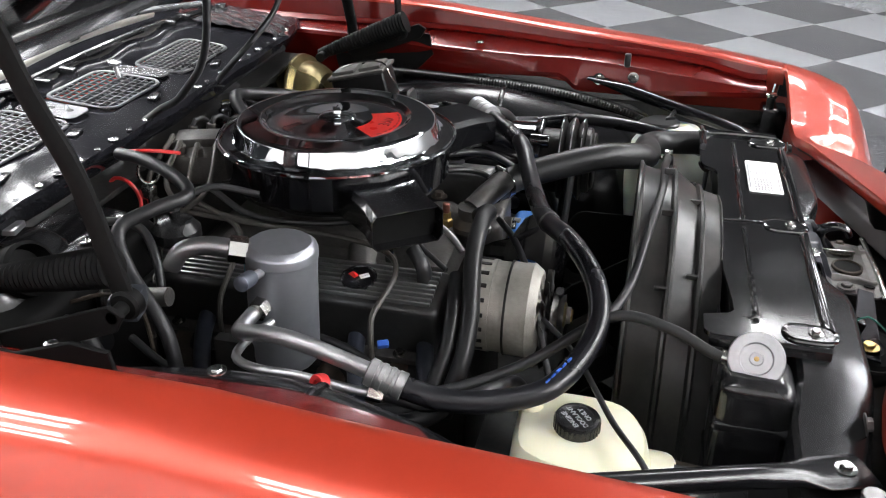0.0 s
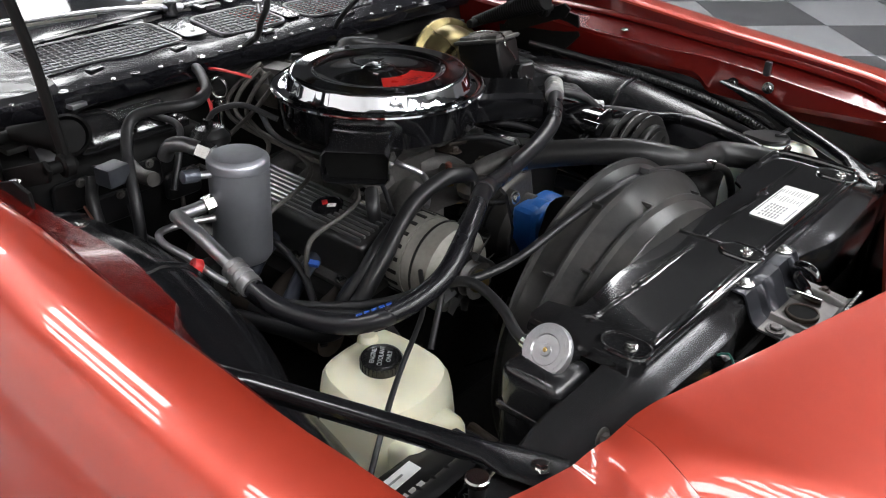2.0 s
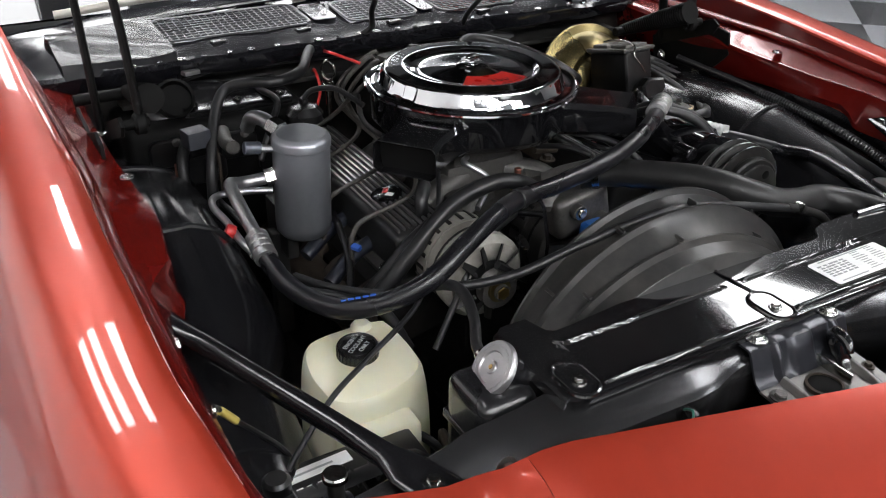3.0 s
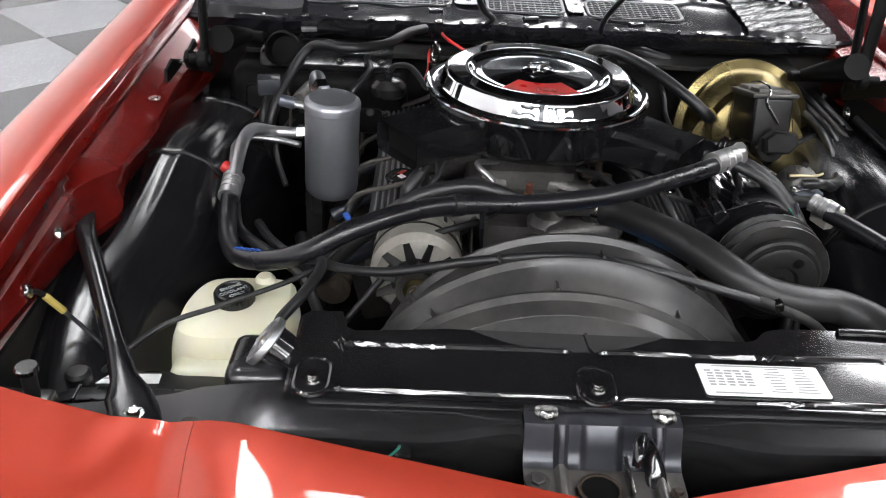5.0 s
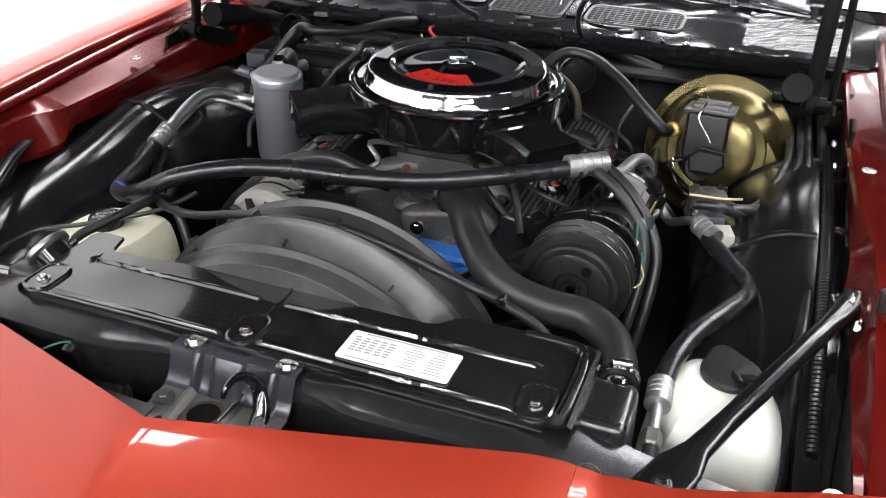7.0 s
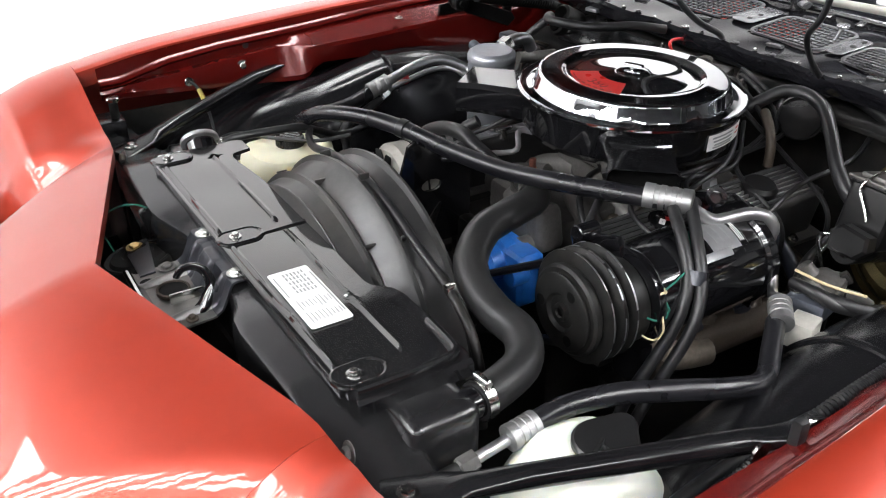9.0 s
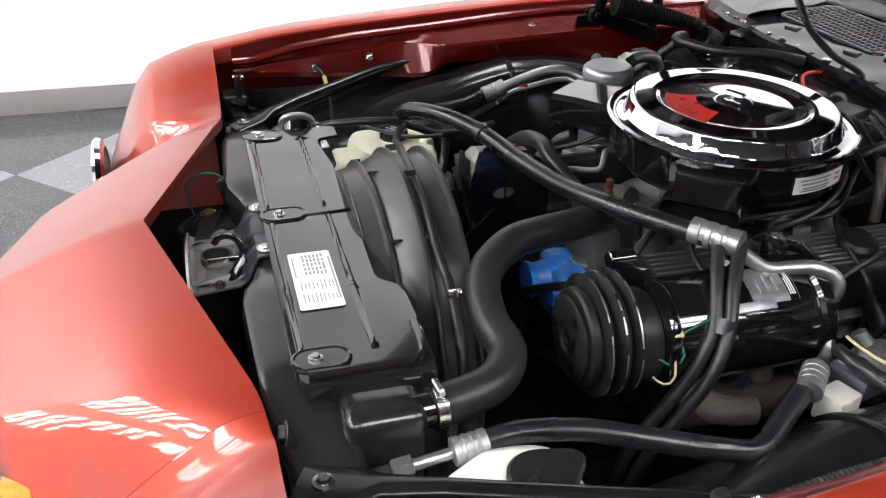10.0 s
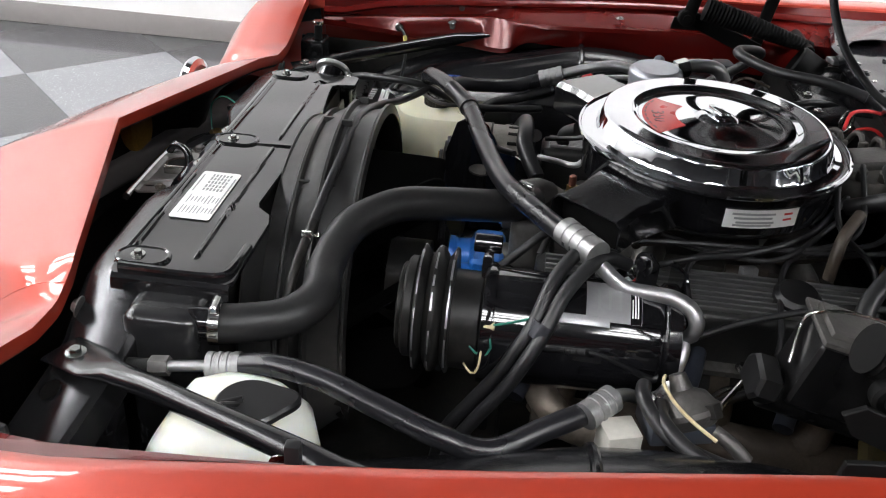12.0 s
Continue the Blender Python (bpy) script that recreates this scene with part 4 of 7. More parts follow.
def build_radiator():
    r = thing("radiator", "black crossflow radiator with side tanks and filler neck", "radiator", (0.65, 0, 0.35))
    part("core", box((0.05, 0.68, 0.40), pose(0.655, 0.02, 0.545), 0.003), DARK, r)
    for y, w, xc, dp in ((-0.362, 0.075, 0.655, 0.085), (0.402, 0.074, 0.664, 0.086)):
        t = part("side_tank", box((dp, w, 0.43), pose(xc, y, 0.535), 0.020 if y < 0 else 0.016, 4), SATIN, r)
        for z in (0.46, 0.54, 0.62, 0.69) if y < 0 else (0.46, 0.54):
            part("tank_band", box((dp + 0.003, w + 0.003, 0.014), pose(xc, y, z), 0.0065, 3), SATIN, t)
    cm = along((0.652, -0.3545, 0.7585), (0.652 - 0.10, -0.3545 - 0.76, 0.7585 + 0.62))
    part("filler_neck", rod(cm @ Vector((0, 0, -0.03)), cm @ Vector((0, 0, 0.002)), 0.025), GLOSS, r)
    cap = part("filler_cap", lathe([(0.029, 0), (0.032, 0.002), (0.032, 0.007), (0.0305, 0.0095), (0.019, 0.0105), (0.0175, 0.0085), (0.008, 0.0085), (0.007, 0.0105), (0.003, 0.0105), (0, 0.009)], 48, cm), ALU, r, "pressed aluminium radiator pressure cap")
    for k in range(22):
        part("raised_bar", box((0.0016, 0.004, 0.0008), cm @ pose(0, 0, 0.0103, 0, 0, 16 * k + 20) @ pose(0.0255, 0, 0), 0), ALU, cap)
    part("rivet", rod(cm @ Vector((0, 0, 0.008)), cm @ Vector((0, 0, 0.0115)), 0.003, 12, 0.0008), BRASS, cap)
    part("neck_clip", lathe([(0.009, 0), (0.009, 0.012)], 16, along((0.625, -0.352, 0.752), (0.60, -0.35, 0.757))), STEEL, r)
    for z in (0.64, 0.70):
        part("pipe_stub", tube([(0.62, 0.36, z), (0.615, 0.372, z), (0.612, 0.39, z)], 0.006, 10), GRIME, r)
    part("hose_neck", rod((0.64, 0.412, 0.731), (0.59, 0.410, 0.732), 0.019), GLOSS, r)
    part("cooler_line", tube([(0.615, -0.375, 0.60), (0.57, -0.37, 0.60), (0.545, -0.36, 0.585), (0.54, -0.35, 0.50)], 0.006, 10), GRIME, r)
    p = thing("radiator_cover", "gloss black pressed panel bolted over the radiator", "radiator cover", (0.67, 0.03, 0.755))
    rear = [(-0.322, 0.604), (-0.315, 0.594), (-0.278, 0.594), (-0.270, 0.624), (-0.262, 0.631), (-0.235, 0.630), (-0.16, 0.622), (0.05, 0.622), (0.185, 0.626), (0.198, 0.622), (0.214, 0.604), (0.235, 0.598), (0.375, 0.598), (0.383, 0.604)]
    front = [(-0.322, 0.734), (-0.312, 0.742), (-0.10, 0.745), (0.10, 0.745), (0.375, 0.742), (0.383, 0.735)]

    def ridge(d, w=0.0028):
        return math.exp(-(d / w) ** 4)

    rows = []
    for y in sorted([-0.322 + 0.705 * k / 150 for k in range(151)] + [-0.278, -0.270, 0.198, 0.214]):
        x0, x1 = lerp(rear, y), lerp(front, y)
        row = [(x0, y, 0.7605)]
        for k in range(73):
            x = x0 + (x1 - x0) * k / 72
            z = 0.7660 + 0.0007 * math.sin(13 * y + 0.8) * math.sin(38 * x) + 0.0004 * math.sin(41 * y + 2) * math.cos(23 * x)
            for y0, y1 in ((-0.281, -0.019), (0.012, 0.334)):
                if y0 < y < y1:
                    z += 0.0042 * ridge(x - 0.656) * min(1, (y - y0) / 0.004, (y1 - y) / 0.004)
                if y0 + 0.008 < y < y1 - 0.004:
                    z += 0.0042 * ridge(x - 0.7345) * min(1, (y - y0 - 0.008) / 0.004, (y1 - 0.004 - y) / 0.004)
            row.append((x, y, z))
        row.append((x1, y, 0.7605))
        rows.append(row)
    part("sheet", sheet(rows, 0.0015), PRESSED, p)
    part("edge_channel", sweep(curve_points([(0.604, 0.300, 0.768), (0.606, 0.345, 0.769), (0.612, 0.368, 0.769), (0.64, 0.374, 0.769), (0.70, 0.374, 0.769), (0.733, 0.372, 0.768)], 0.006), circle(0.0055, 10)), PRESSED, p)
    part("front_lip", box((0.006, 0.66, 0.012), pose(0.743, 0.03, 0.761), 0.002), PRESSED, p)
    for y in (-0.297, 0.0, 0.345):
        m = pose(0.716, y, 0.7665)
        ring = [(q, w, 0.0) for q, w in rounded(0.060, 0.036, 0.0175, 6)]
        part("raised_boss", joined(prism(rounded(0.058, 0.034, 0.0165, 6), 0.002, m, 0.001), sweep([m @ Vector(q) for q in ring + ring[:2]], circle(0.0032, 8))), PRESSED, p)
        part("bolt", hex_bolt((0.722, y, 0.7685), 0.0052, 0.006), STEEL, p)
    part("seam", box((0.10, 0.004, 0.003), pose(0.66, 0.004, 0.7668, 0, 0, 4), 0.001), PRESSED, p)
    side = sheet([[(x, 0.382 + dy, z) for dy, z in ((0, 0.766), (0.006, 0.762), (0.008, 0.748))] for x in (0.60, 0.65, 0.70, 0.738)], 0.002)
    part("side_lip", side, PRESSED, p)
    side = sheet([[(x, -0.320 - dy, z) for dy, z in ((0, 0.766), (0.006, 0.762), (0.008, 0.752))] for x in (0.60, 0.65, 0.70, 0.738)], 0.002)
    part("side_lip", side, PRESSED, p)
    # the sticker on the panel
    l = thing("emission_sticker", "white printed emission sticker on the black radiator panel", "sticker", (0.70, 0.178, 0.767))
    part("paper", prism(rounded(0.053, 0.134, 0.004), 0.0008, pose(0.6985, 0.1815, 0.7673), 0), WHITE, l)
    rng = random.Random(4)
    for k in range(9):
        x = 0.6785 + k * 0.0048
        if k in (1, 2, 3, 4, 5, 6):
            for j in range(5):
                part("print_bar", box((0.0026, 0.0085 * rng.uniform(0.7, 1.0), 0.0003), pose(x, 0.126 + j * 0.0105 + rng.uniform(-0.001, 0.001), 0.7683), 0), INK, l)
        for j in range(2):
            part("print_bar", box((0.0013, 0.024 * rng.uniform(0.5, 1.0), 0.0003), pose(x, 0.197 + j * 0.029, 0.7683), 0), INK, l)
    part("print_bar", box((0.0022, 0.10, 0.0003), pose(0.6750, 0.1815, 0.7683), 0), INK, l)
    part("print_bar", box((0.0018, 0.05, 0.0003), pose(0.7205, 0.150, 0.7683), 0), INK, l)


build_radiator()


def build_shroud():
    """Black fan shroud: stepped arches that narrow towards the engine."""
    s = thing("fan_shroud", "dusty black plastic fan shroud with stepped ribs", "fan shroud", (0.54, -0.02, 0.4))
    cy, cz = -0.02, 0.53

    part("back_plate", prism([(cy + q[0], q[1]) for q in ([(0.34, -0.2), (0.34, 0.10), (0.30, 0.20)] + [(0.262 * math.cos(radians(a)), 0.262 * math.sin(radians(a))) for a in range(50, 131, 8)] + [(-0.28, 0.20), (-0.32, 0.10), (-0.32, -0.2)])], 0.003, Matrix.Translation((0.622, 0, cz)) @ Matrix(((0, 0, -1, 0), (1, 0, 0, 0), (0, 1, 0, 0), (0, 0, 0, 1))), 0.001), SHROUDM, s)
    # each step has its own circle: place, centre, radius
    steps = [(0.622, -0.020, 0.505, 0.283), (0.597, -0.020, 0.511, 0.284), (0.5935, -0.020, 0.513, 0.2905), (0.5895, -0.020, 0.513, 0.2905), (0.586, -0.018, 0.517, 0.281), (0.557, -0.009, 0.543, 0.2755), (0.5535, -0.008, 0.545, 0.282), (0.5495, -0.008, 0.545, 0.282), (0.546, -0.007, 0.548, 0.272), (0.520, -0.002, 0.562, 0.256), (0.506, 0.0, 0.570, 0.252), (0.502, 0.0, 0.571, 0.2585), (0.498, 0.0, 0.571, 0.2585), (0.496, 0.0, 0.571, 0.244)]
    rows = [[(x, yc + r * math.cos(radians(a)), zc + r * math.sin(radians(a))) for x, yc, zc, r in steps] for a in range(-30, 211, 4)]
    part("shell", sheet(rows, 0.003), SHROUDM, s)
    for x, yc, zc, r, angles in ((0.588, -0.02, 0.513, 0.291, (62, 92, 122)), (0.548, -0.008, 0.545, 0.283, (58, 83, 108, 133))):
        for a in angles:
            part("web", box((0.016, 0.004, 0.010), pose(x - 0.006, yc + r * math.cos(radians(a)), zc + r * math.sin(radians(a)) - 0.002, a - 90), 0.001), SHROUDM, s)
    f = thing("cooling_fan", "black engine cooling fan behind the radiator shroud", "fan", (0.46, cy, 0.53))
    part("hub", rod((0.415, cy, 0.55), (0.48, cy, 0.55), 0.06), DARK, f)
    for k in range(7):
        part("blade", prism(rounded(0.10, 0.19, 0.03), 0.003, pose(0.472, cy, 0.55) @ pose(0, 0, 0, 360 / 7 * k + 27, 0, 0) @ pose(0, 0, 0.145, 0, 0, 38) @ pose(0, 0, 0, 90, 90, 0), 0.001), VOID, f)


build_shroud()


# ---- engine ----
EY = -0.015


def build_air_cleaner():
    # the whole cleaner leans a very little
    m = Matrix.Translation((0.0255, -0.0067, 0.8464)) @ Matrix(((1, 0, -0.004, 0), (0, 1, 0.019, 0), (0.004, -0.019, 1, 0), (0, 0, 0, 1)))
    a = thing("air_cleaner", "chrome-lidded round air cleaner with black twin-snorkel base", "air cleaner", (0.025, -0.006, 0.77))
    part("base", lathe([(0.09, -0.082), (0.145, -0.078), (0.168, -0.068), (0.177, -0.056), (0.179, -0.006), (0.172, -0.002)], 72, m), GLOSS, a)
    profile = [(0.160, -0.003), (0.186, -0.003), (0.1884, -0.0005), (0.1880, 0.0025), (0.1855, 0.0038), (0.183, 0.0020), (0.1745, 0.0012), (0.1710, 0.0018), (0.1640, 0.0035), (0.1618, 0.0070), (0.1565, 0.0240), (0.1555, 0.0264), (0.1537, 0.0282), (0.1505, 0.0292), (0.146, 0.0295), (0.124, 0.0295), (0.1180, 0.0302), (0.1155, 0.0294), (0.1115, 0.0254), (0.107, 0.0235), (0.088, 0.0236), (0.06, 0.0256), (0.036, 0.0280), (0.030, 0.0286), (0.028, 0.0304), (0.022, 0.0325), (0.012, 0.0332), (0, 0.0332)]
    # the rolled side wall of the lid is a little uneven
    bm = lathe(profile, 320, m)
    inv = m.inverted()
    for v in bm.verts:
        q = inv @ v.co
        r = math.hypot(q.x, q.y)
        if r > 0.150 and 0.003 < q.z < 0.0285:
            t = math.atan2(q.y, q.x)
            dr = sum(h * math.sin(n * t + ph) for n, h, ph in ((11, 0.00045, 0.4), (19, 0.00035, 2.1), (31, 0.00028, 4.4), (47, 0.00020, 1.0), (73, 0.00011, 3.0)))
            dr *= math.sin(math.pi * (q.z - 0.003) / 0.0255)
            v.co = m @ Vector((q.x * (1 + dr / r), q.y * (1 + dr / r), q.z))
    lid = part("lid", bm, CHROME, a, "bright chrome lid with a dished centre")
    wing = joined(rod(m @ Vector((0, 0, 0.033)), m @ Vector((0, 0, 0.042)), 0.006), box((0.012, 0.032, 0.006), m @ pose(0, 0, 0.040, 0, 0, 25), 0.0028))
    part("wing_nut", wing, CHROME, lid)

    # red engine decal printed round the dish
    def dish(r):
        return lerp([(q, z) for q, z in reversed(profile)][4:9], r) + 0.0005

    rows = [[m @ Vector((r * math.cos(radians(t)), r * math.sin(radians(t)), dish(r))) for r in (0.056, 0.072, 0.088, 0.102)] for t in range(-40, 37, 4)]
    part("decal", sheet(rows, 0.0003), RED, lid, "red engine size decal with darker figures")
    part("decal_figures", text_mesh("350", 0.026, m @ pose(0, 0, 0.0248) @ pose(0, 0, 0, 0, 0, 4) @ pose(0.080, 0, 0, 0, 1, 90), 0.0004), DARKRED, lid)
    for t in range(-30, 34, 8):
        part("print_bar", box((0.0024, 0.008, 0.0004), m @ pose(0, 0, 0.0243) @ pose(0, 0, 0, 0, 0, t) @ pose(0.0975, 0, 0), 0), DARKRED, lid)
    for s in (-1, 1):
        d = Vector((0.62, s * 0.785, 0))
        lat = Vector((-d.y, d.x, 0))
        rows = []
        for q, w, z0, z1 in ((0.150, 0.062, -0.068, -0.010), (0.20, 0.054, -0.066, -0.011), (0.245, 0.048, -0.066, -0.013), (0.288, 0.052, -0.067, -0.015)):
            b = 0.008
            rows.append([m @ (d * q + lat * (w * u) + Vector((0, 0, z))) for u, z in ((-1, z0 + b), (-1, z1 - b), (-0.86, z1), (0.86, z1), (1, z1 - b), (1, z0 + b), (0.86, z0), (-0.86, z0), (-1, z0 + b))])
        part("snorkel", sheet(rows, 0.0018), GLOSS, a)
        # A near-black sheet closes the throat in place of its inner shade.
        q = [p - d * 0.02 for p in rows[-1]]
        part("snorkel_throat", sheet([[q[1], q[4]], [q[7], q[6]]], 0.001), VOID, a)
    # white reminder label on the side of the base
    def band(r, z0, z1, t0, t1):
        return sheet([[m @ Vector((r * math.cos(radians(t)), r * math.sin(radians(t)), z)) for z in (z0, (z0 + z1) / 2, z1)] for t in range(t0, t1 + 1, 2)], 0.0004)

    lab = part("label", band(0.1803, -0.044, -0.018, 89, 121), WHITE, a, "white reminder label with red and dark print")
    for z, t0, t1, mt in ((-0.024, 92, 110, INK), (-0.030, 93, 109, INK), (-0.036, 94, 110, INK), (-0.040, 93, 109, INK), (-0.025, 114, 118, RED), (-0.033, 114, 118, RED)):
        part("print_bar", band(0.1808, z - 0.0014, z + 0.0014, t0, t1), mt, lab)


build_air_cleaner()


def build_valve_cover(s):
    """Finned cast rocker cover, leaning outwards with its cylinder head."""
    y0 = EY + s * 0.212
    v = thing("valve_cover", "dark finned cast aluminium valve cover", "valve cover", (0.05, y0, 0.64), "valve covers")
    m = pose(0.03, y0, 0.704, 0, 0, 0) @ pose(0, 0, 0, -s * 10, 0, 0)
    body = box((0.45, 0.094, 0.086), m @ pose(0, 0, -0.0295), 0.012, 4)
    part("body", body, COVER, v)
    part("flange", box((0.47, 0.128, 0.010), m @ pose(0, 0, -0.070), 0.003), GRIMY, v, "pale worn cover rail")
    for k in range(8):
        w = -0.0336 + 0.0096 * k
        part("fin", box((0.425, 0.0042, 0.008), m @ pose(0, w, 0.0145), 0.0025), FINS, v)
    e = part("emblem", lathe([(0.026, 0), (0.026, 0.004), (0.023, 0.0055), (0.022, 0.0045), (0, 0.0045)], 32, m @ pose(0.10, 0.002, 0.0155)), GLOSS, v, "round black badge with crossed flags")
    for q, mt in ((-1, RED), (1, WHITE)):
        part("flag", box((0.014, 0.009, 0.0006), m @ pose(0.10 + q * 0.008, 0.004, 0.0203, 0, 0, q * 35), 0.0002), mt, e)
        part("flag_pole", box((0.024, 0.0014, 0.0006), m @ pose(0.10 + q * 0.002, -0.003, 0.0203, 0, 0, q * 50), 0.0002), CHROME, e)
    for x in (-0.17, -0.055, 0.06, 0.17):
        part("bolt", hex_bolt(m @ Vector((x, s * 0.054, -0.065)), 0.006, 0.008, m.to_3x3() @ Vector((0, 0, 1))), STEEL, v)
    if s > 0:
        part("oil_cap", lathe([(0.028, 0), (0.030, 0.004), (0.030, 0.018), (0.024, 0.024), (0, 0.024)], 28, m @ pose(-0.108, 0, 0.006)), PAINTBLK, v, "black oil filler cap")
    else:
        part("breather_elbow", tube([m @ Vector((0.19, 0.02, 0.01)), m @ Vector((0.19, 0.02, 0.035)), m @ Vector((0.17, 0.04, 0.05))], 0.011), RUBBER, v)
        part("clip", box((0.012, 0.012, 0.02), m @ pose(0.13, 0.055, 0.02), 0.003), STEEL, v)


def build_engine():
    e = thing("engine_block", "greasy V8 engine block with cast intake manifold", "engine", (0.0, EY, 0.3))
    part("block", box((0.52, 0.30, 0.32), pose(0.02, EY, 0.47), 0.02), DARK, e)
    for s in (-1, 1):
        part("cylinder_head", box((0.50, 0.14, 0.08), pose(0.03, EY + s * 0.205, 0.588, -s * 14), 0.008), DARK, e)
        em = part("exhaust_manifold", tube([(0.24, EY + s * 0.315, 0.565), (0.0, EY + s * 0.32, 0.56), (-0.2, EY + s * 0.31, 0.53)], 0.028, 14), GRIME, e)
        for x in (-0.13, 0.0, 0.1, 0.2):
            part("exhaust_port", tube([(x, EY + s * 0.25, 0.60), (x + 0.01, EY + s * 0.30, 0.585), (x + 0.03, EY + s * 0.315, 0.56)], 0.022, 12), GRIME, em)
            part("plug_boot", tube([(x + 0.035, EY + s * 0.245, 0.645), (x + 0.045, EY + s * 0.285, 0.632), (x + 0.065, EY + s * 0.335, 0.606)], 0.0125, 14), BOOT, e)
    part("exhaust_elbow", tube([(0.245, EY + 0.295, 0.615), (0.225, EY + 0.318, 0.592), (0.195, EY + 0.335, 0.572), (0.14, EY + 0.34, 0.562)], 0.021, 16), EXHAUST, e, "pale scaled exhaust elbow")
    im = part("intake_manifold", box((0.40, 0.20, 0.06), pose(0.03, EY, 0.660), 0.012), GRIMY, e)
    part("carburettor_pad", box((0.16, 0.16, 0.04), pose(0.02, EY, 0.705), 0.010), GRIMY, im)
    for s in (-1, 1):
        for x in (-0.10, -0.03, 0.08, 0.15):
            part("runner", tube([(x, EY + s * 0.04, 0.695), (x * 1.2, EY + s * 0.10, 0.68), (x * 1.25, EY + s * 0.14, 0.655)], 0.024, 12), GRIMY, im)
    part("carburettor", joined(box((0.15, 0.13, 0.045), pose(0.02, EY, 0.735), 0.008), lathe([(0.065, 0.0), (0.065, 0.03)], 32, pose(0.02, EY, 0.75))), GRIMY, e)
    part("thermostat_housing", joined(lathe([(0.032, 0), (0.034, 0.01), (0.024, 0.022), (0.024, 0.04), (0, 0.046)], 28, pose(0.245, EY + 0.02, 0.70)), tube([(0.245, EY + 0.02, 0.735), (0.262, EY + 0.045, 0.75), (0.285, EY + 0.085, 0.762)], 0.019)), GRIMY, e)
    part("water_pump", joined(lathe([(0.06, 0), (0.07, 0.02), (0.05, 0.05), (0.03, 0.07), (0, 0.07)], 28, pose(0.28, EY, 0.58, 0, 90, 0)), box((0.03, 0.20, 0.08), pose(0.285, EY, 0.60), 0.015)), DARK, e)
    part("front_cover", joined(box((0.05, 0.10, 0.09), pose(0.322, 0.085, 0.640), 0.016, 3), lathe([(0.034, 0), (0.034, 0.02), (0.027, 0.026), (0.025, 0.045), (0.028, 0.050), (0.028, 0.056), (0, 0.056)], 28, pose(0.322, 0.075, 0.655, 0, 90, 0)), rod((0.33, 0.125, 0.655), (0.36, 0.125, 0.655), 0.016)), BLUE, e, "blue painted pump housing")
    tc = part("timing_cover", joined(box((0.05, 0.11, 0.075), pose(0.268, 0.055, 0.690, 12, 0, 0), 0.018, 4), rod((0.285, 0.085, 0.672), (0.312, 0.085, 0.672), 0.016), rod((0.285, 0.035, 0.70), (0.306, 0.035, 0.70), 0.013)), GRIMY, e, "bare cast water pump housing")
    part("bolt", hex_bolt((0.312, 0.085, 0.672), 0.008, 0.006, (1, 0, 0)), STEEL, tc)
    part("bolt", hex_bolt((0.306, 0.035, 0.70), 0.007, 0.006, (1, 0, 0)), STEEL, tc)
    part("fan_pulley", lathe([(0.05, 0), (0.075, 0.004), (0.068, 0.010), (0.075, 0.016), (0.068, 0.022), (0.075, 0.028), (0.04, 0.03), (0, 0.03)], 36, pose(0.36, EY, 0.55, 0, 90, 0)), DARK, e)
    s1 = part("temperature_sender", joined(lathe([(0.011, 0), (0.011, 0.012), (0.008, 0.014), (0.008, 0.024), (0, 0.024)], 6, pose(0.208, EY - 0.01, 0.715))), BRASS, e, "brass sender")
    part("sender_cap", rod((0.208, EY - 0.01, 0.738), (0.208, EY - 0.01, 0.755), 0.0058), COPPER, s1)
    part("fuel_line", tube([(0.12, -0.07, 0.750), (0.173, -0.107, 0.768), (0.20, -0.08, 0.748), (0.235, -0.105, 0.74), (0.26, -0.135, 0.73)], 0.0048, 10), ALU, e)
    hole = [(0.352 + 0.019 * math.cos(radians(a)), 0.709 + 0.011 * math.sin(radians(a))) for a in range(180, -181, -30)]
    ring = [(0.275, 0.709)] + hole + [(0.275, 0.7089)]
    k = [(0.275, 0.60), (0.36, 0.60), (0.405, 0.66), (0.41, 0.735), (0.395, 0.785), (0.37, 0.80), (0.345, 0.785), (0.325, 0.75), (0.30, 0.74), (0.275, 0.725)] + ring
    part("alternator_bracket", prism(k, 0.006, Matrix(((1, 0, 0, 0), (0, 0, 1, -0.112), (0, 1, 0, 0), (0, 0, 0, 1))), 0), GLOSS, e, "gloss black alternator bracket with an oval hole")
    # throttle linkage and grime beside the carburettor
    part("throttle_spring", ribbed([(0.014, 0.091, 0.712), (-0.02, 0.094, 0.713), (-0.054, 0.098, 0.714)], 0.0065, 0.004, 0.25, 12), GRIME, e, "rusty return spring")
    part("throttle_rod", tube([(0.075, 0.088, 0.722), (0.014, 0.091, 0.712)], 0.0025, 8), STEEL, e)
    part("throttle_rod", tube([(-0.054, 0.098, 0.714), (-0.10, 0.105, 0.722), (-0.17, 0.12, 0.75)], 0.003, 8), GRIME, e)
    part("linkage_plate", prism([(-0.03, -0.014), (0.025, -0.010), (0.035, 0.006), (0.01, 0.018), (-0.03, 0.010)], 0.003, pose(0.085, 0.085, 0.722, 80, 10, 8)), GRIME, e)
    part("linkage_plate", prism([(-0.02, -0.02), (0.02, -0.018), (0.022, 0.012), (-0.004, 0.022)], 0.003, pose(-0.075, 0.092, 0.728, 80, -20, -6)), GRIME, e)
    part("idle_solenoid", rod((-0.005, 0.115, 0.700), (-0.062, 0.125, 0.704), 0.011, 18), GRIME, e)
    for x in (-0.12, -0.02, 0.09, 0.16):
        part("manifold_bolt", hex_bolt((x, 0.125, 0.694), 0.009, 0.010), GRIME, e)
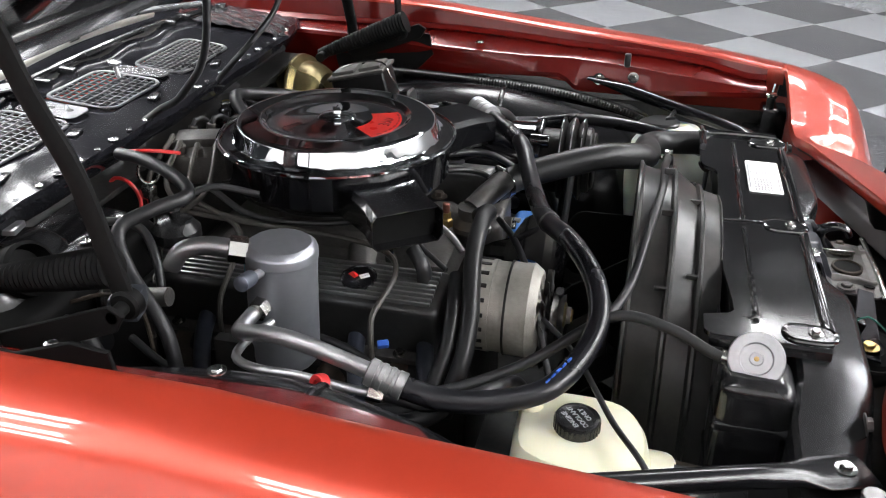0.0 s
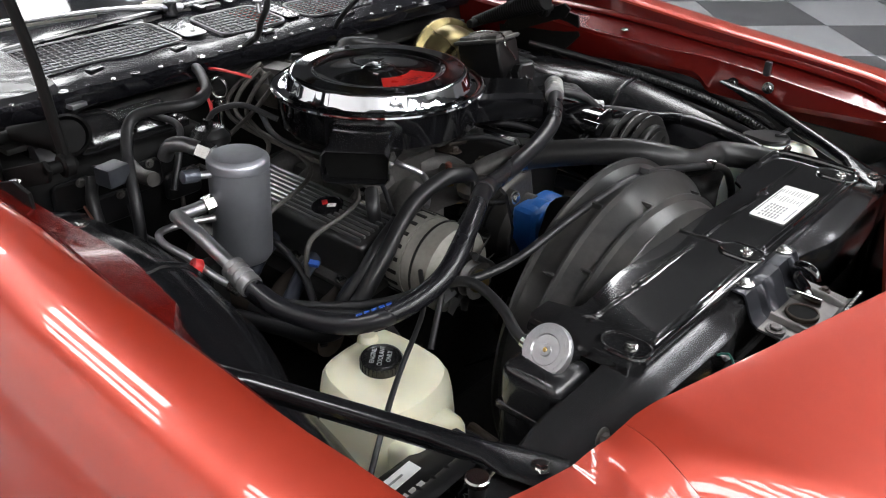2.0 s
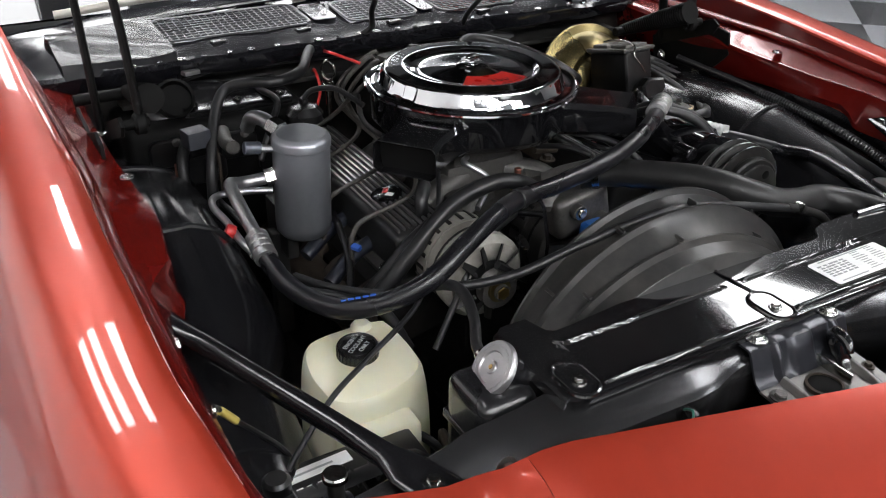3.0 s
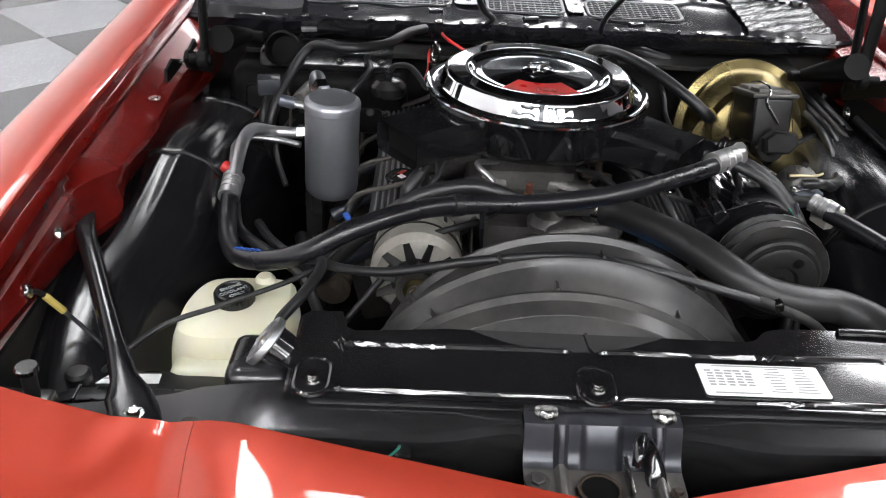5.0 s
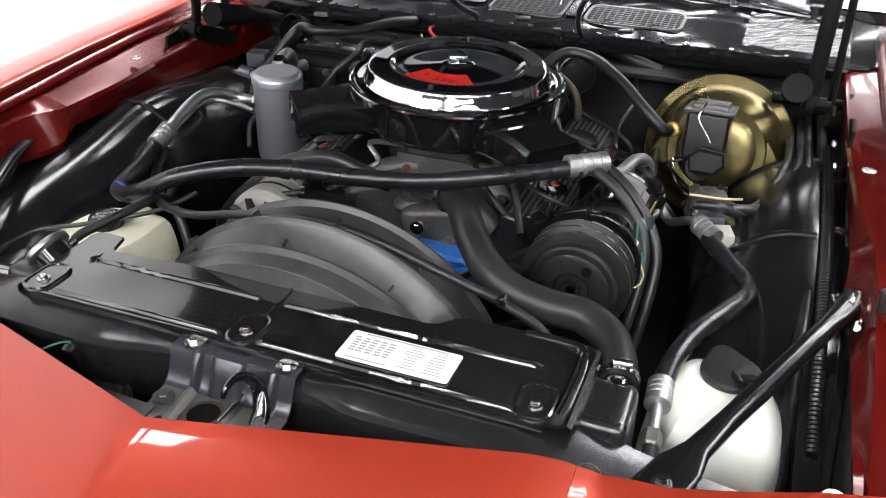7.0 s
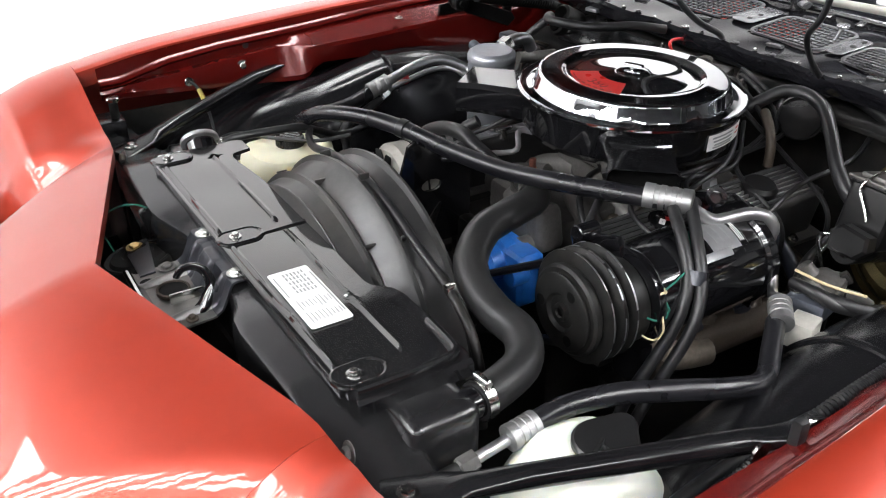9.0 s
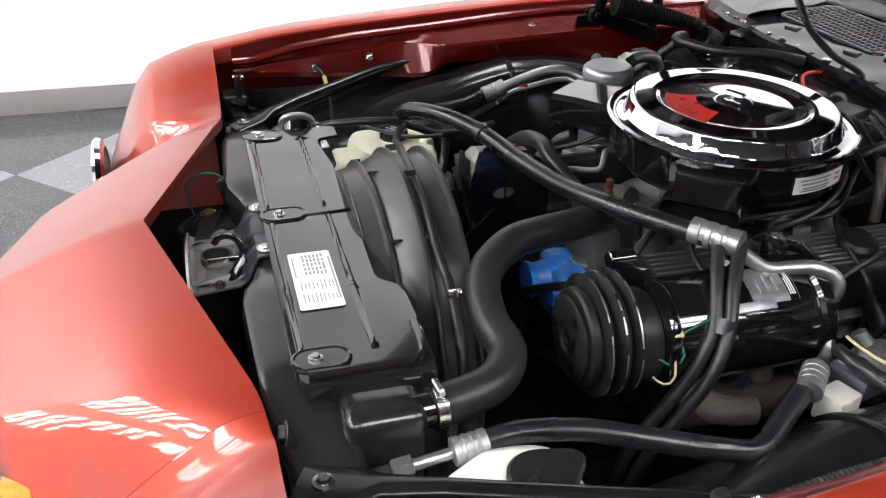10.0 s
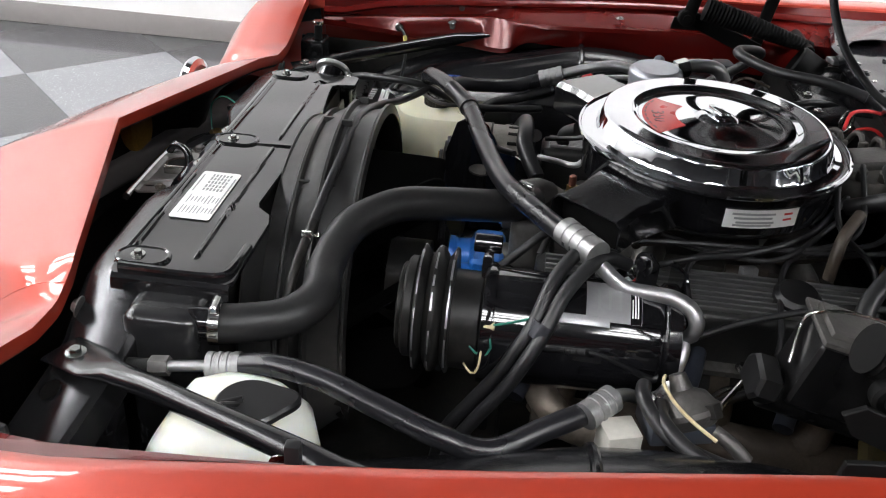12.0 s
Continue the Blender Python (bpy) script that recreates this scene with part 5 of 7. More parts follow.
    part("vacuum_tee", joined(rod((0.12, 0.07, 0.735), (0.12, 0.12, 0.728), 0.007), rod((0.12, 0.10, 0.73), (0.10, 0.10, 0.752), 0.006)), GRIME, e)
    part("cream_connector", box((0.022, 0.016, 0.018), pose(-0.029, 0.142, 0.718, 10, 0, 12), 0.003), LABELG, e, "pale grey wire connector")
    part("rear_pipe", tube([(-0.117, 0.180, 0.745), (-0.118, 0.178, 0.775), (-0.125, 0.165, 0.80), (-0.15, 0.13, 0.815)], 0.008, 12), GRIME, e)


build_engine()
build_valve_cover(-1)
build_valve_cover(1)


def build_alternator():
    y, z = -0.195, 0.685
    a = thing("alternator", "cast aluminium alternator with cooling slots", "alternator", (0.34, y, 0.62))
    part("rear_housing", lathe([(0.03, 0), (0.055, 0.004), (0.066, 0.016), (0.066, 0.045)], 40, pose(0.275, y, z, 0, 90, 0)), CAST, a)
    part("stator", lathe([(0.0645, 0), (0.0645, 0.022)], 40, pose(0.320, y, z, 0, 90, 0)), CAST, a)
    part("front_housing", lathe([(0.066, 0), (0.067, 0.03), (0.058, 0.042), (0.03, 0.046), (0, 0.046)], 40, pose(0.342, y, z, 0, 90, 0)), CAST, a)
    part("seam", lathe([(0.0640, 0), (0.0676, 0.0005), (0.0676, 0.0035), (0.0640, 0.004)], 40, pose(0.3395, y, z, 0, 90, 0), False), DARK, a)
    for k in range(20):
        part("cooling_slot", box((0.028, 0.006, 0.004), pose(0.300, y, z) @ pose(0, 0, 0, 18 * k, 0, 0) @ pose(0, 0, 0.0655), 0.001), DARK, a)
    fan = part("fan", lathe([(0.012, 0), (0.036, 0.0005), (0.036, 0.003), (0.012, 0.0035)], 36, pose(0.392, y, z, 0, 90, 0)), DARK, a)
    for k in range(11):
        part("fan_blade", prism([(0.030, -0.009), (0.060, -0.006), (0.063, 0.004), (0.030, 0.008)], 0.002, pose(0.393, y, z, 0, 90, 0) @ pose(0, 0, 0, 0, 0, 360 / 11 * k) @ pose(0, 0, 0, 38, 0, 0), 0.0004), DARK, fan)
    part("pulley", lathe([(0.029, 0), (0.0275, 0.003), (0.021, 0.008), (0.0275, 0.014), (0.029, 0.017), (0.022, 0.016), (0.012, 0.012), (0.012, 0.026), (0, 0.026)], 32, pose(0.402, y, z, 0, 90, 0)), GRIMY, a)
    part("pulley_hub", lathe([(0.018, 0), (0.018, 0.004), (0.013, 0.006), (0, 0.006)], 28, pose(0.416, y, z, 0, 90, 0)), GOLD, a, "yellow zinc hub washer")
    part("shaft_nut", lathe([(0.010, 0), (0.010, 0.010), (0, 0.011)], 6, pose(0.42, y, z, 0, 90, 0)), BRASS, a)
    solo("alternator_belt", ribbed([(0.410, -0.195, 0.722), (0.405, -0.11, 0.66), (0.40, -0.02, 0.62)], 0.006, 0.01, 0.1, 8), RUBBER, "black rubber drive belt on the alternator pulley", "drive belt")


build_alternator()


def build_compressor():
    y, z = 0.311, 0.708
    c = thing("ac_compressor", "black cylindrical air conditioning compressor with grooved clutch pulley", "compressor", (0.24, y, 0.63))
    part("body", lathe([(0.055, 0), (0.066, 0.004), (0.0685, 0.01), (0.0685, 0.20), (0.065, 0.205), (0.055, 0.21)], 48, pose(0.105, y, z, 0, 90, 0)), GLOSS, c)
    part("rear_head", joined(lathe([(0.03, 0), (0.071, 0.002), (0.071, 0.016), (0.066, 0.02)], 48, pose(0.088, y, z, 0, 90, 0)), *[hex_bolt((0.088, y + 0.054 * math.cos(radians(a)), z + 0.054 * math.sin(radians(a))), 0.007, 0.008, (-1, 0, 0)) for a in range(0, 360, 60)]), GLOSS, c)
    part("front_head", lathe([(0.071, 0), (0.073, 0.004), (0.073, 0.014), (0.055, 0.018)], 48, pose(0.300, y, z, 0, 90, 0)), GLOSS, c)
    part("clutch_coil", lathe([(0.055, 0), (0.060, 0.003), (0.060, 0.036), (0.05, 0.038)], 40, pose(0.315, y, z, 0, 90, 0)), DARK, c)
    p = part("pulley", lathe([(0.045, 0), (0.075, 0), (0.0765, 0.003), (0.064, 0.010), (0.075, 0.017), (0.0765, 0.020), (0.0765, 0.024), (0.064, 0.031), (0.075, 0.038), (0.0765, 0.041), (0.066, 0.044), (0.05, 0.044)], 56, pose(0.350, y - 0.004, z + 0.008, 0, 90, 0)), DARK, c, "worn black twin-groove pulley")
    part("clutch_plate", lathe([(0.060, 0), (0.0615, 0.002), (0.0615, 0.010), (0.058, 0.013), (0.044, 0.0135), (0.040, 0.017), (0.026, 0.018), (0.020, 0.012), (0.012, 0.012), (0.012, 0.018), (0, 0.018)], 48, pose(0.395, y - 0.004, z + 0.008, 0, 90, 0)), DARK, p)
    rub = random.Random(17)
    for x in (0.3530, 0.3722, 0.3905):
        for k in range(16):
            a0 = rub.uniform(-40, 160)
            a1 = a0 + rub.uniform(6, 22)
            w = rub.uniform(0.0006, 0.0014)
            part("worn_edge", sheet([[(x + e * w, y - 0.004 + 0.0768 * math.cos(radians(a0 + (a1 - a0) * i / 5)), z + 0.008 + 0.0768 * math.sin(radians(a0 + (a1 - a0) * i / 5))) for e in (-1, 1)] for i in range(6)], 0.0003), ALU, p)
    q = pose(0.409, y - 0.004, z + 0.008, 0, 90, 0)
    hb = part("clutch_hub", lathe([(0.052, 0), (0.053, 0.004), (0.050, 0.006), (0.026, 0.006), (0.022, 0.0015), (0.013, 0.001), (0.012, 0.007), (0.007, 0.007), (0.006, 0.004), (0, 0.004)], 40, q), DARK, p, "dark clutch hub with recessed centre nut")
    for a in (30, 150, 270):
        part("rivet", lathe([(0.0075, 0), (0.0075, 0.0005), (0.004, 0.001), (0, 0.001)], 16, q @ pose(0.038 * math.cos(radians(a)), 0.038 * math.sin(radians(a)), 0.006)), VOID, hb)
    lab = sheet([[(x, y + 0.0690 * math.cos(radians(a)), z + 0.0690 * math.sin(radians(a))) for x in (0.135, 0.165, 0.198)] for a in range(48, 100, 4)], 0.0004)
    lb = part("label", lab, LABELG, c, "grey metal maker's label")
    dark = sheet([[(x, y + 0.0694 * math.cos(radians(a)), z + 0.0694 * math.sin(radians(a))) for x in (0.136, 0.148)] for a in range(48, 100, 4)], 0.0004)
    part("print_bar", dark, GLOSS, lb)
    for k in range(3):
        part("print_bar", sheet([[(x, y + 0.0698 * math.cos(radians(a)), z + 0.0698 * math.sin(radians(a))) for x in (0.139 + 0.003 * k, 0.1405 + 0.003 * k)] for a in range(54, 92 - 8 * k, 4)], 0.0002), WHITE, lb)
        part("print_bar", sheet([[(x, y + 0.0694 * math.cos(radians(a)), z + 0.0694 * math.sin(radians(a))) for x in (0.158 + 0.012 * k, 0.161 + 0.012 * k)] for a in range(60, 88, 4)], 0.0002), INK, lb)
    part("label_tab", box((0.058, 0.012, 0.004), pose(0.200, y + 0.049, z + 0.052, -42), 0.001), LABELG, c, "grey metal tab")
    part("hose_bracket", joined(prism([(-0.012, -0.06), (0.010, -0.06), (0.013, 0.03), (0.0, 0.045), (-0.012, 0.03)], 0.005, pose(0.128, 0.292, 0.770, 90, 0, 8), 0.001), hex_bolt((0.134, 0.290, 0.800), 0.009, 0.008, (0.8, 0.6, 0.2))), GLOSS, c, "black bracket with a bright bolt")
    part("mounting_bracket", joined(box((0.012, 0.10, 0.05), pose(0.315, y - 0.05, z + 0.045, 20), 0.008), box((0.012, 0.06, 0.14), pose(0.30, y + 0.02, z - 0.06), 0.008), rod((0.30, y - 0.075, z + 0.065), (0.335, y - 0.075, z + 0.065), 0.012)), GLOSS, c)
    part("rear_bracket", prism([(-0.08, -0.08), (0.06, -0.08), (0.075, 0.0), (0.06, 0.07), (0.0, 0.08), (-0.08, 0.05)], 0.005, pose(0.085, y - 0.03, z) @ Matrix(((0, 0, -1, 0), (1, 0, 0, 0), (0, 1, 0, 0), (0, 0, 0, 1)))), GLOSS, c)
    k = part("wire_plug", box((0.014, 0.010, 0.010), pose(0.305, y + 0.058, z + 0.035, -30), 0.003), TANW, c, "cream clutch wire plug")
    part("green_lead", tube([(0.30, y + 0.06, z + 0.038), (0.27, y + 0.055, z + 0.045), (0.24, y + 0.045, z + 0.055), (0.215, y + 0.01, z + 0.075)], 0.0014, 8), GREENW, k)
    part("green_lead", tube([(0.305, y + 0.062, z + 0.03), (0.30, y + 0.072, z + 0.015), (0.31, y + 0.07, z + 0.0), (0.325, y + 0.06, z + 0.005)], 0.0014, 8), GREENW, k)
    part("tan_lead", tube([(0.31, y + 0.062, z + 0.03), (0.312, y + 0.078, z - 0.01), (0.32, y + 0.07, z - 0.025), (0.33, y + 0.06, z - 0.02)], 0.0014, 8), TANW, k)
    solo("compressor_belt", tube([(0.362, y + 0.02, z - 0.060), (0.362, y - 0.10, z - 0.11), (0.362, EY + 0.02, 0.50)], 0.007, 8), RUBBER, "black drive belt from the compressor pulley", "drive belt")
    solo("upper_belt", tube([(0.382, y - 0.045, z + 0.055), (0.382, y - 0.16, z - 0.02), (0.382, EY + 0.05, 0.61)], 0.006, 8), RUBBER, "black drive belt to the water pump", "drive belt")


build_compressor()


# ---- hoses ----
def ferrule(a, b, r):
    """Crimped metal sleeve with grooves."""
    h = (Vector(b) - Vector(a)).length
    prof = [(r * 0.8, 0), (r, 0.0006)]
    for k in (0.22, 0.44, 0.66):
        prof += [(r, h * k), (r * 0.93, h * k + 0.0008), (r * 0.93, h * (k + 0.10)), (r, h * (k + 0.10) + 0.0008)]
    return lathe(prof + [(r, h * 0.97), (r * 0.8, h)], 20, along(a, b))


def build_hoses():
    h = thing("suction_hose", "thick black air conditioning hose looped over the engine", "hose", (0.38, -0.14, 0.79))
    pts = [(0.250, -0.481, 0.745), (0.31, -0.474, 0.726), (0.371, -0.459, 0.724), (0.424, -0.433, 0.732), (0.456, -0.385, 0.748), (0.470, -0.335, 0.772), (0.458, -0.283, 0.797), (0.422, -0.212, 0.808), (0.381, -0.143, 0.801), (0.352, -0.05, 0.792), (0.325, 0.05, 0.792), (0.300, 0.135, 0.802), (0.255, 0.21, 0.805), (0.211, 0.272, 0.806)]
    part("hose", tube(pts, 0.0135, 18), HOSEG, h)
    part("ferrule", ferrule((0.268, -0.4805, 0.740), (0.225, -0.4795, 0.755), 0.0165), CRIMP, h)
    part("ferrule", ferrule((0.228, 0.245, 0.8085), (0.188, 0.298, 0.808), 0.0175), CRIMP, h)
    part("metal_pipe", tube([(0.228, -0.4795, 0.754), (0.168, -0.480, 0.774), (0.127, -0.478, 0.782), (0.095, -0.472, 0.779), (0.070, -0.460, 0.768), (0.053, -0.445, 0.758), (0.052, -0.415, 0.757), (0.056, -0.392, 0.760)], 0.010, 14), ALU, h)
    part("metal_pipe", tube([(0.196, 0.292, 0.806), (0.182, 0.299, 0.794), (0.165, 0.306, 0.782), (0.150, 0.312, 0.777), (0.125, 0.319, 0.779), (0.102, 0.326, 0.781), (0.083, 0.337, 0.777), (0.074, 0.346, 0.764), (0.077, 0.347, 0.748), (0.089, 0.342, 0.739), (0.105, 0.330, 0.736)], 0.0092, 14), ALU, h)
    part("clip", lathe([(0.0142, 0), (0.0156, 0.001), (0.0156, 0.014), (0.0142, 0.015)], 20, along((0.385, -0.151, 0.8025), (0.379, -0.137, 0.8005))), RUBBER, h)
    for k in range(5):
        part("print_bar", box((0.007, 0.002, 0.003), pose(0.424 + 0.005 * k, -0.436 + 0.008 * k, 0.7457 + 0.0025 * k, 0, -10, 58), 0), BLUEINK, h)
    l = thing("liquid_line", "thin bare metal refrigerant line with a red service cap", "pipe", (0.15, -0.46, 0.70))
    part("pipe", tube([(0.075, -0.40, 0.745), (0.065, -0.44, 0.748), (0.068, -0.487, 0.752), (0.10, -0.503, 0.752), (0.15, -0.498, 0.747), (0.21, -0.492, 0.735), (0.245, -0.475, 0.722)], 0.0055, 12), ALU, l)
    part("service_cap", lathe([(0.010, 0), (0.0105, 0.002), (0.0105, 0.012), (0.009, 0.014), (0.004, 0.014), (0.003, 0.012), (0, 0.012)], 18, along((0.178, -0.496, 0.742), (0.172, -0.512, 0.750))), REDCAP, l, "red plastic service cap")
    part("union", lathe([(0.010, 0), (0.010, 0.018), (0, 0.018)], 6, along((0.225, -0.485, 0.73), (0.245, -0.478, 0.722))), STEEL, l)
    part("hose", tube([(0.245, -0.477, 0.722), (0.30, -0.46, 0.705), (0.36, -0.41, 0.705), (0.38, -0.36, 0.68), (0.40, -0.33, 0.62)], 0.008, 12), RUBBER, l)
    u = thing("upper_radiator_hose", "thick moulded black rubber radiator hose with steel clamps", "hose", (0.5, 0.22, 0.74))
    part("hose", tube([(0.266, 0.058, 0.747), (0.302, 0.10, 0.757), (0.388, 0.147, 0.774), (0.442, 0.175, 0.780), (0.488, 0.213, 0.770), (0.505, 0.25, 0.756), (0.510, 0.30, 0.747), (0.507, 0.348, 0.741), (0.532, 0.386, 0.735), (0.575, 0.404, 0.733), (0.613, 0.412, 0.732)], 0.0225, 22), MATTE, u)
    for x, y, z, d in ((0.606, 0.411, 0.732, (1, 0.1, 0)), (0.282, 0.077, 0.752, (0.6, 0.7, 0.2))):
        m = along((x, y, z), Vector((x, y, z)) + Vector(d))
        c = part("hose_clamp", lathe([(0.0235, -0.006), (0.0245, -0.006), (0.0245, 0.006), (0.0235, 0.006), (0.0235, -0.006)], 28, m, False), STEEL, u, "worm-drive steel clamp")
        part("screw", rod(m @ Vector((-0.010, 0.027, 0)), m @ Vector((0.014, 0.027, 0)), 0.005), STEEL, c)
        for k in range(12):
            part("band_slot", box((0.0012, 0.0012, 0.008), m @ pose(0, 0, 0, 0, 0, 24 * k) @ pose(0.0244, 0, 0), 0), DARK, c)
    d = thing("discharge_hose", "black air conditioning hose with bright crimped ends", "hose", (0.4, 0.46, 0.69))
    part("hose", tube([(0.578, 0.455, 0.711), (0.53, 0.462, 0.725), (0.47, 0.480, 0.729), (0.409, 0.505, 0.725), (0.343, 0.527, 0.716), (0.29, 0.527, 0.704), (0.236, 0.492, 0.710), (0.192, 0.461, 0.713)], 0.0125, 18), HOSEG, d)
    part("ferrule", ferrule((0.565, 0.455, 0.713), (0.603, 0.457, 0.709), 0.0155), CRIMP, d)
    part("ferrule", ferrule((0.195, 0.472, 0.716), (0.165, 0.442, 0.722), 0.0155), CRIMP, d)
    part("pipe", tube([(0.60, 0.457, 0.709), (0.63, 0.459, 0.706), (0.648, 0.460, 0.704)], 0.0065, 12), ALU, d)
    part("union_nut", lathe([(0.0115, 0), (0.0115, 0.02), (0.009, 0.022), (0, 0.022)], 6, along((0.645, 0.46, 0.7045), (0.67, 0.461, 0.702))), WORN, d)
    part("fitting", rod((0.665, 0.461, 0.7025), (0.70, 0.462, 0.70), 0.008), DARK, d)
    part("pipe", tube([(0.168, 0.445, 0.724), (0.152, 0.430, 0.718), (0.132, 0.412, 0.702), (0.114, 0.396, 0.690), (0.100, 0.384, 0.694), (0.091, 0.372, 0.712), (0.085, 0.362, 0.728), (0.084, 0.350, 0.738), (0.092, 0.335, 0.738)], 0.0072, 12), ALU, d)
    solo("overflow_hose", tube([(0.618, -0.352, 0.753), (0.600, -0.349, 0.758), (0.564, -0.33, 0.766), (0.516, -0.315, 0.770), (0.484, -0.316, 0.766), (0.45, -0.330, 0.748), (0.39, -0.365, 0.715), (0.32, -0.41, 0.70), (0.26, -0.44, 0.695)], 0.0068, 12), RUBBER, "slim black overflow hose from the radiator neck", "hose")
    b = thing("shroud_hose", "slim black hose clipped across the fan shroud", "hose", (0.53, 0.0, 0.80))
    part("hose", tube([(0.470, -0.318, 0.758), (0.484, -0.29, 0.757), (0.504, -0.225, 0.767), (0.518, -0.137, 0.793), (0.532, -0.04, 0.815), (0.535, 0.029, 0.814), (0.536, 0.099, 0.801), (0.541, 0.171, 0.783), (0.544, 0.251, 0.761), (0.549, 0.304, 0.737), (0.552, 0.33, 0.70)], 0.0062, 12), RUBBER, b)
    part("steel_line", tube([(0.5425, 0.225, 0.7695), (0.544, 0.251, 0.761), (0.549, 0.304, 0.737), (0.553, 0.335, 0.69), (0.555, 0.345, 0.62)], 0.0066, 12), DARK, b)
    part("clip", box((0.014, 0.012, 0.014), pose(0.544, 0.251, 0.764, 20), 0.003), STEEL, b)
    part("clip_screw", hex_bolt((0.536, 0.243, 0.760), 0.004, 0.006, (-1, 0, 0.3), False), STEEL, b)
    # heater hoses off the right front of the engine
    k = thing("heater_hose", "thick black heater hose arching in front of the rocker cover", "hose", (0.29, -0.28, 0.64), "heater hoses")
    part("hose", tube([(0.262, -0.03, 0.742), (0.285, -0.075, 0.772), (0.285, -0.125, 0.782), (0.288, -0.20, 0.762), (0.30, -0.275, 0.705), (0.295, -0.325, 0.65), (0.26, -0.36, 0.60), (0.1, -0.40, 0.58)], 0.0125, 16), RUBBER, k)
    k2 = thing("heater_hose", "second black heater hose beside the alternator", "hose", (0.27, -0.29, 0.64), "heater hoses")
    part("hose", tube([(0.268, -0.21, 0.735), (0.275, -0.26, 0.71), (0.272, -0.31, 0.66), (0.24, -0.35, 0.61), (0.1, -0.37, 0.58)], 0.011, 16), RUBBER, k2)


build_hoses()


# ---- tanks, battery, canister ----
def build_coolant_tank():
    t = thing("coolant_tank", "cream translucent plastic coolant recovery tank", "tank", (0.47, -0.44, 0.42))
    m = pose(0.468, -0.437, 0.42)
    bm = bmesh.new()
    rows = []
    lev = [(0.0, 0.88), (0.015, 0.97), (0.10, 1.03), (0.16, 1.02), (0.20, 1.0), (0.232, 0.965), (0.250, 0.925), (0.260, 0.86), (0.264, 0.75), (0.266, 0.4)]
    outline = [(0.060, -0.072), (0.078, -0.055), (0.084, -0.01), (0.072, 0.045), (0.035, 0.078), (-0.060, 0.080), (-0.082, 0.062), (-0.080, -0.030), (-0.056, -0.060), (0.0, -0.074)]
    fine = [p.to_tuple()[:2] for p in curve_points([(x, y, 0) for x, y in outline + outline[:1]], 0.012)][:-1]
    for z, k in lev:
        rows.append([bm.verts.new((x * k - 0.01 * (1 - k), y * k, z)) for x, y in fine])
    n = len(fine)
    for a, b in zip(rows, rows[1:]):
        for i in range(n):
            bm.faces.new((a[i], a[(i + 1) % n], b[(i + 1) % n], b[i]))
    bm.faces.new(rows[0])
    bm.faces.new(rows[-1])
    bm.transform(m)
    part("tank_body", bm, CREAM, t)
    part("side_block", box((0.075, 0.07, 0.20), pose(0.488, -0.395, 0.530), 0.024, 4), CREAM, t)
    part("pocket", box((0.07, 0.10, 0.22), pose(0.545, -0.452, 0.543), 0.022, 4), CREAM, t)
    cap = part("cap", lathe([(0.024, 0), (0.026, 0.002), (0.0265, 0.016), (0.025, 0.0185), (0.021, 0.019), (0.020, 0.0175), (0, 0.0175)], 40, pose(0.461, -0.436, 0.684)), PLASTIC, t, "black screw cap with raised lettering")
    for k in range(30):
        part("grip_rib", box((0.001, 0.0022, 0.012), pose(0.461, -0.436, 0.693) @ pose(0, 0, 0, 0, 0, 12 * k) @ pose(0.0266, 0, 0), 0), PLASTIC, cap)
    for w, dx in (("ENGINE", -0.010), ("COOLANT", 0.0), ("ONLY", 0.010)):
        part("lettering", text_mesh(w, 0.0085, pose(0.461, -0.436, 0.7017) @ pose(0, 0, 0, 0, 0, 128) @ pose(0, -dx, 0), 0.0005), INK, cap)
    part("spout", lathe([(0.016, 0), (0.014, 0.015), (0.010, 0.02), (0, 0.02)], 20, pose(0.405, -0.405, 0.672)), CREAM, t)


def build_washer_tank():
    t = thing("washer_tank", "milky white windscreen washer bottle", "tank", (0.55, 0.53, 0.42))
    bm = bmesh.new()
    outline = [(0.085, -0.05), (0.085, 0.06), (0.03, 0.085), (-0.06, 0.07), (-0.085, 0.02), (-0.07, -0.06), (0.02, -0.08)]
    fine = [p.to_tuple()[:2] for p in curve_points([(x, y, 0) for x, y in outline + outline[:1]], 0.012)][:-1]
    rows = [[bm.verts.new((x * k, y * k, z)) for x, y in fine] for z, k in ((0, 0.85), (0.03, 1), (0.19, 1), (0.25, 0.9), (0.285, 0.62), (0.293, 0.42))]
    n = len(fine)
    for a, b in zip(rows, rows[1:]):
        for i in range(n):
            bm.faces.new((a[i], a[(i + 1) % n], b[(i + 1) % n], b[i]))
    bm.faces.new(rows[0])
    bm.faces.new(rows[-1])
    bm.transform(pose(0.552, 0.518, 0.43))
    part("bottle", bm, MILK, t)
    lobes = []
    for a in range(0, 360, 5):
        r = 0.035 + 0.017 * math.exp(-(((a - 200 + 180) % 360 - 180) / 26) ** 2)
        lobes.append((r * math.cos(radians(a)), r * math.sin(radians(a))))
    cap = part("cap", joined(prism(lobes, 0.012, pose(0.533, 0.528, 0.719), 0.003), box((0.022, 0.004, 0.008), pose(0.548, 0.535, 0.733, 0, 0, 30), 0.0015)), PLASTIC, t, "black round cap with a pull tab")
    part("spigot", tube([(0.543, 0.535, 0.729), (0.553, 0.552, 0.741), (0.558, 0.565, 0.742)], 0.004, 8), PLASTIC, cap)


